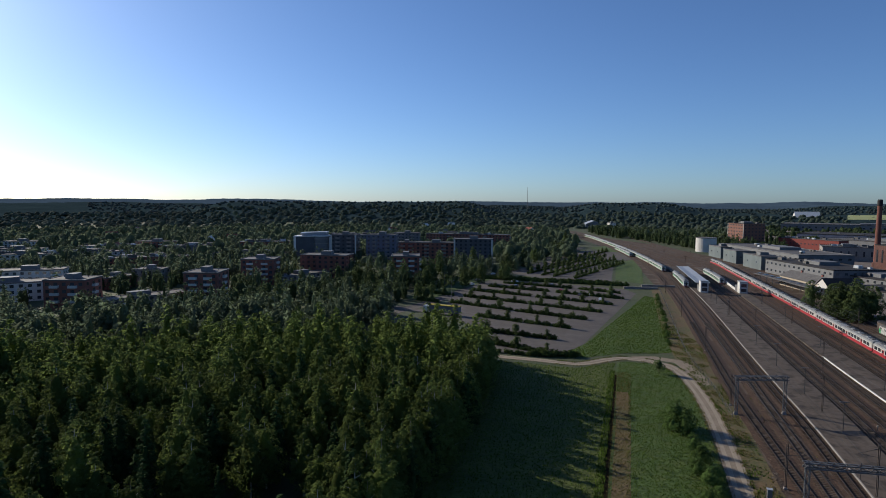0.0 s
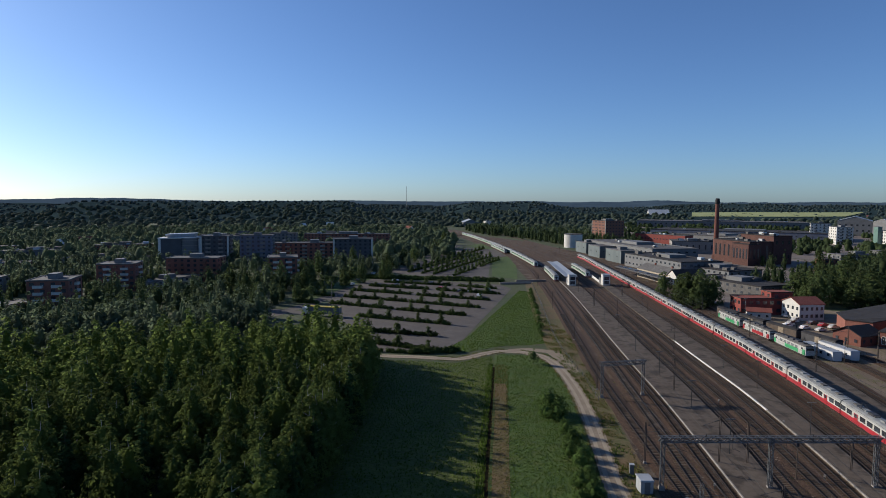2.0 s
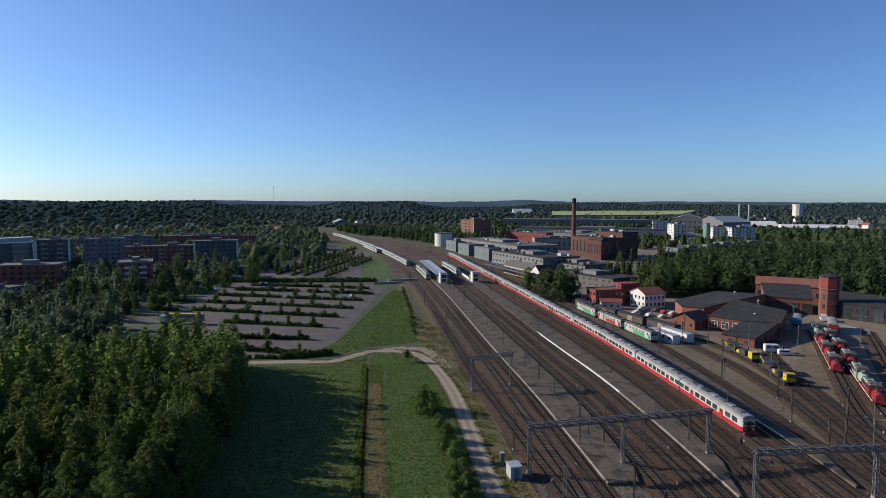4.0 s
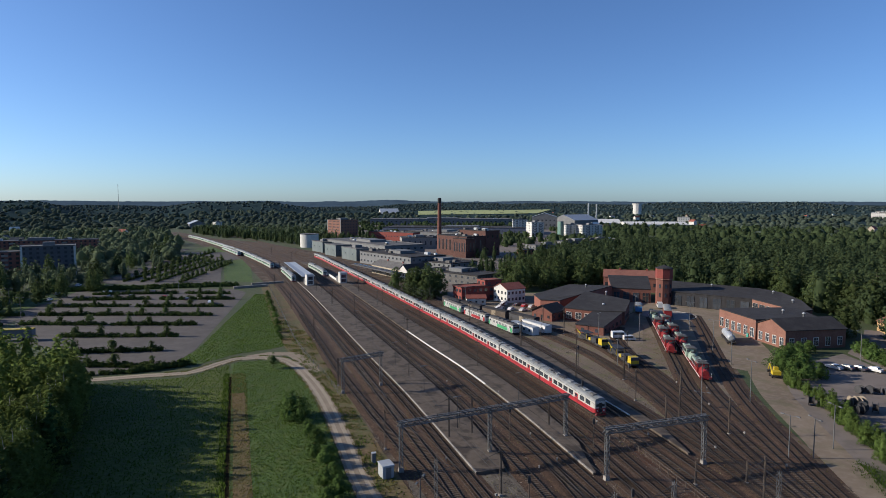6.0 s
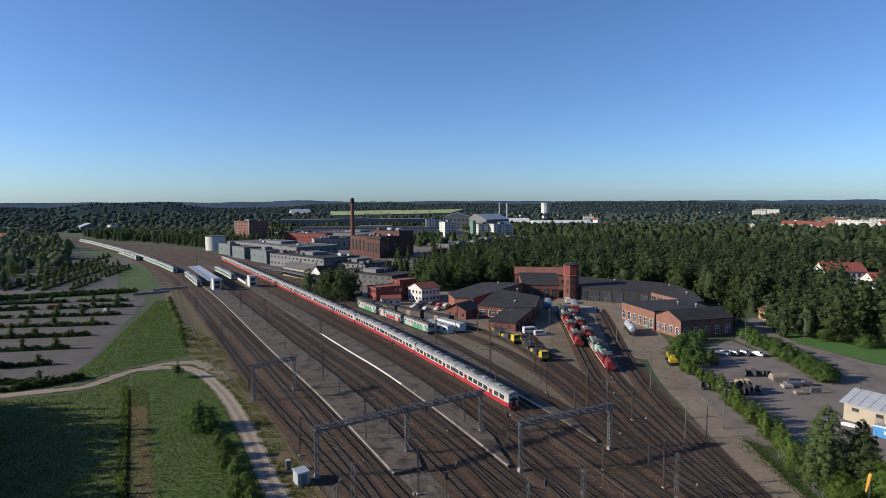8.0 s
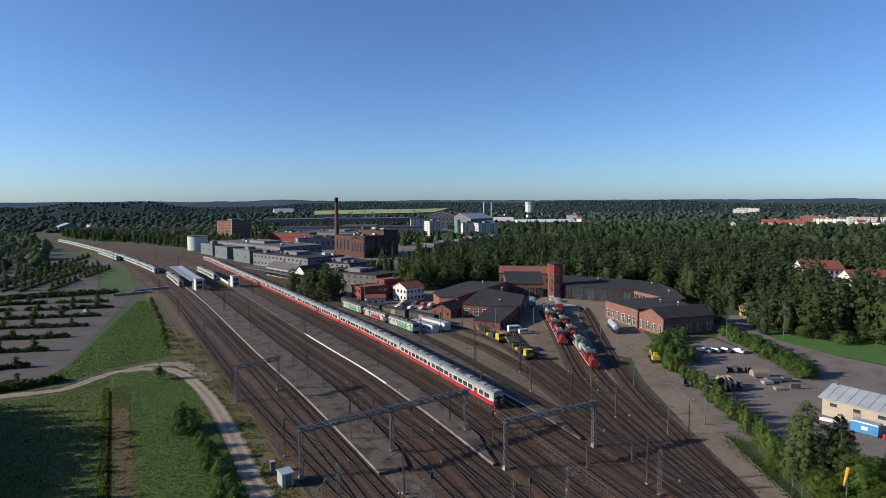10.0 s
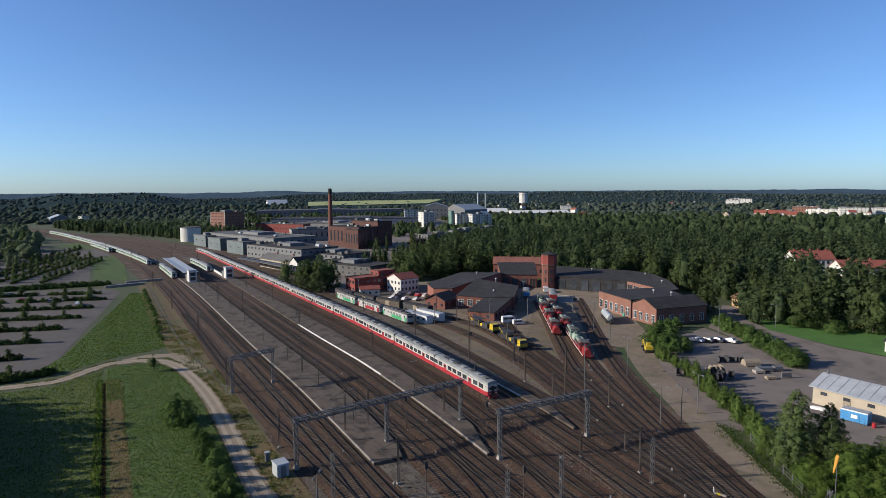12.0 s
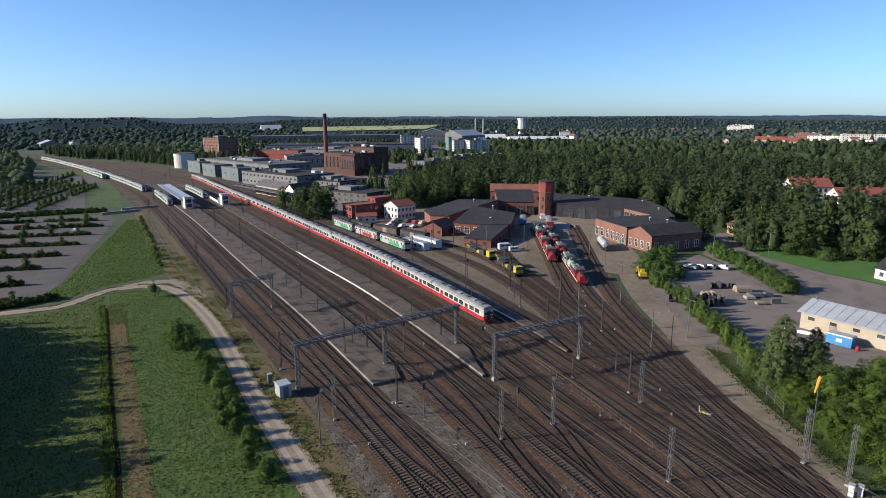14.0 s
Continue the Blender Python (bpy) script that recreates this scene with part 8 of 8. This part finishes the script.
tufts(lambda x, y: inside(meadow, x, y) and x < ditch_x(y) - 0.6, -46, -3, 20, 180, 30000, 0.30, 0.11, M_BLADE, "tall_grass", "tall uncut meadow grass")
tufts(lambda x, y: inside(strip, x, y) and x > ditch_x(y) + (3.4 if y < 150 else 0.4) and x < 13 + (90 - y) * 0.02, -8.5, 17, 40, 180, 24000, 0.20, 0.10, M_BLADE, "strip_grass", "rough green grass of the strip")
tufts(lambda x, y: inside(tri, x, y), -24, 8, 180, 316, 12000, 0.30, 0.16, M_BLADE, "triangle_grass", "rough green grass of the triangle")
tufts(lambda x, y: ditch_x(y) - 1.6 < x < ditch_x(y) - 0.15, -11, -4, 40, 168, 3500, 0.55, 0.10, M_BLADE, "ditch_reeds", "tall weeds along the ditch")
tufts(lambda x, y: ditch_x(y) + 0.25 < x < ditch_x(y) + 4.0, -9, 3, 40, 168, 6500, 0.18, 0.12, M_STRAW, "dry_tufts", "dry straw-coloured grass tufts")
vw = [(19.8, 60), (17.9, 86), (17.1, 103), (16.3, 133), (13.2, 163), (9.6, 181), (6.5, 200), (4, 240), (9, 240), (16, 211), (18.4, 157), (20.4, 107), (21.5, 84), (21, 60)]
tufts(lambda x, y: inside(vw, x, y), 2, 22, 60, 240, 12000, 0.24, 0.13, M_STRAW, "verge_weeds", "dry weeds on the verge", 3.3, 0.05)
tufts(lambda x, y: inside(vw, x, y), 2, 22, 60, 240, 4500, 0.30, 0.15, M_BLADE, "verge_grass", "green weeds on the verge", 5.1, 0.05)
tufts(lambda x, y: inside(yard_poly, x, y), 22, 130, 40, 200, 9000, 0.25, 0.10, M_STRAW, "yard_weeds", "dry weeds in the ballast", 8.8, 0.06)
roadside = spline([(72, 20), (79.5, 38), (84, 46), (90, 57), (96, 68), (101, 76)], 1.0)
rs = roadside[rng.integers(0, len(roadside), 3000)] + rng.normal(size=(3000, 2)) * 1.0
m = len(rs)
a = rng.uniform(0, 6.283, m)
t = np.stack([np.cos(a), np.sin(a), np.zeros(m)], 1) * 0.09
b = np.concatenate([rs, np.full((m, 1), 0.03)], 1)
v = np.stack([b - t, b + t, b + rng.normal(size=(m, 3)) * np.array([0.15, 0.15, 0.1]) + np.array([0, 0, 0.3])], 1).reshape(-1, 3)
tagged(new("roadside_grass", quick_mesh("roadside_grass", v, np.arange(m * 3).reshape(m, 3), M_BLADE)), "green grass along the service road", "grass", kind="stuff")

# ragged edges of the dirt road
for off, mm, nm in ((-2.0, M_BLADE, "road_edge_grass"), (2.0, M_STRAW, "road_edge_weeds"), (-1.8, M_STRAW, "road_edge_straw")):
    w = road[road[:, 0] > -25]
    nn = normals(w)
    idx = rng.integers(0, len(w), 1500)
    rs = w[idx] + nn[idx] * (off + rng.normal(size=len(idx)) * 0.3)[:, None] + rng.uniform(-1.5, 1.5, (len(idx), 1)) * np.stack([-nn[idx][:, 1], nn[idx][:, 0]], 1)
    m = len(rs)
    a = rng.uniform(0, 6.283, m)
    t = np.stack([np.cos(a), np.sin(a), np.zeros(m)], 1) * 0.08
    b = np.concatenate([rs, np.full((m, 1), 0.07)], 1)
    v = np.stack([b - t, b + t, b + rng.normal(size=(m, 3)) * np.array([0.12, 0.12, 0.03]) + np.array([0, 0, 0.28])], 1).reshape(-1, 3)
    tagged(new(nm, quick_mesh(nm, v, np.arange(m * 3).reshape(m, 3), mm)), "ragged grass at the edge of the dirt road", "grass", kind="stuff")

# loose stones over the near yard
ns = 66000
sx, sy = rng.uniform(20, 92, ns), 34 + 110 * rng.random(ns) ** 1.3
ok = [i for i in range(ns) if inside(yard_poly, sx[i], sy[i])]
c = np.stack([sx[ok], sy[ok], np.full(len(ok), 0.07)], 1)
m = len(c)
q = rng.normal(size=(m, 3, 3)) * np.array([1, 1, 0.35]) * (0.06 + 0.15 * rng.random(m) ** 2)[:, None, None]
M_STONE = mat("loose_stones", (0.13, 0.105, 0.085), (0.055, 0.036, 0.025), 0.3, (0.20, 0.18, 0.155), 2.0, 0.6, rough=0.95, island=0.85)
tagged(new("loose_stones", quick_mesh("loose_stones", (c[:, None, :] + q).reshape(-1, 3), np.arange(m * 3).reshape(m, 3), M_STONE)), "loose grey and brown ballast stones", "stones", kind="stuff")

# houses scattered through the far woods
kinds = []
for wall, roof, lb in ((M_PLASTER, M_TILE, "white house with a red roof among the trees"), (M_PLASTER, M_ROOFGREY, "white house with a grey roof among the trees"), (M_BEIGE, M_TILE, "beige house with a red roof among the trees"), (M_PLASTER, M_WHITE, "pale house with a light roof among the trees")):
    kinds.append(gable(0, 0, 0, 12, 8, 6, 9.5, wall, roof, lb, "far_house", "house", "houses in the far woods"))
for i in range(34):
    a = radians(rng.uniform(6, 66))
    r = rng.uniform(950, 2100)
    x, y = r * math.cos(a), r * math.sin(a)
    if inside(rail_corridor, x, y):
        continue
    copy_thing(kinds[i % 4], pose(x, y, rng.uniform(2, 7), 0, 0, rng.uniform(0, 180)))
for i in range(12):
    a = radians(rng.uniform(98, 140))
    r = rng.uniform(560, 1100)
    copy_thing(kinds[(i * 3 + 1) % 4], pose(r * math.cos(a), r * math.sin(a), 1, 0, 0, rng.uniform(0, 180)))
for kk in kinds:
    drop(kk)
for x, y, rz, L, H, wall, roof, lb in ((1100, 634, -78, 60, 13, M_PLASTER, None, "long white block of flats above the trees"), (1085, 575, -52, 50, 17, M_PLASTER, M_WHITE, "tall white block with a pale roof above the trees"), (1135, 690, -70, 44, 16, M_BRICKLIGHT, None, "pale brown block of flats above the trees"),
                                    (1130, 555, -60, 30, 17, M_PLASTER, None, "white block of flats above the trees"), (1560, 1140, -60, 60, 24, M_PLASTER, M_WHITE, "distant white block of flats above the trees"), (1480, 1105, -60, 34, 22, M_PLASTER, None, "distant white block of flats above the trees")):
    block(x, y, rz, L, 16, H, wall, lb, max(4, int(H / 3.2)), 9, 3, roof=roof, group="distant flats", penthouse=False)
for x, y, rz, L in ((955, 655, -60, 26), (940, 622, -60, 18), (918, 590, -60, 30), (980, 640, -20, 22)):
    gable(x, y, rz, L, 14, 9, 14, M_BEIGE, M_TILE, "long house with an orange tiled roof in the far town", "town_house", "house", "houses of the far town", wins=(8, 2, 1.4, 1.6))
o = thing("church", "small church with a tall dark pointed spire", "church", pose(1030, 526, 0))
part("nave", Kit().box(-9, -7, 0, 9, 7, 10), M_PLASTER, o)
part("tower", Kit().box(-2.6, -2.6, 0, 2.6, 2.6, 12), M_BRICK2, o)
part("spire", Kit().lathe([(3.0, 12), (1.6, 17), (0.2, 26)], 8), M_ROOF, o, "dark pointed spire")

# sleepers: those in the near stretch singly, the rest joined
SLEEP_MAT = {n: M_SLEEPER if n in ("a1", "a2", "b1", "b2", "d1", "e2", "f1", "f2") else M_TIMBER for n in WAY}
SL = {mm: Kit().box(-1.3, -0.125, 0.03, 1.3, 0.125, 0.215, 0.94).mesh("sleeper", mm) for mm in (M_SLEEPER, M_TIMBER)}
for name, way in WAY.items():
    d = along(way)
    nn = normals(way)
    single, joined = 0, Kit()
    s = 0.0
    while s < d[-1]:
        x, y = np.interp(s, d, way[:, 0]), np.interp(s, d, way[:, 1])
        s += 0.66
        if y > 250 or y < 24 or (x < 26 and y < 40):
            continue
        j = min(len(way) - 1, int(np.searchsorted(d, s)))
        n_ = nn[j]
        if 46 < y < 78 and name[0] != "g":
            part("sleeper", SL[SLEEP_MAT[name]], None, TRACK_OB[name], m=pose(x, y, 0.03, 0, 0, math.degrees(math.atan2(n_[1], n_[0]))))
            single += 1
        else:
            tx, ty = -n_[1] * 0.125, n_[0] * 0.125
            q = [(x - n_[0] * 1.3 - tx, y - n_[1] * 1.3 - ty), (x + n_[0] * 1.3 - tx, y + n_[1] * 1.3 - ty), (x + n_[0] * 1.3 + tx, y + n_[1] * 1.3 + ty), (x - n_[0] * 1.3 + tx, y - n_[1] * 1.3 + ty)]
            joined.add([(a_, b_, 0.215) for a_, b_ in q] + [(a_, b_, 0.04) for a_, b_ in q], [(0, 1, 2, 3), (0, 4, 5, 1), (1, 5, 6, 2), (2, 6, 7, 3), (3, 7, 4, 0)])
    if joined.v:
        tagged(part("sleeper_bed", joined, SLEEP_MAT[name], TRACK_OB[name], "weathered sleepers in a long row"), kind="stuff")
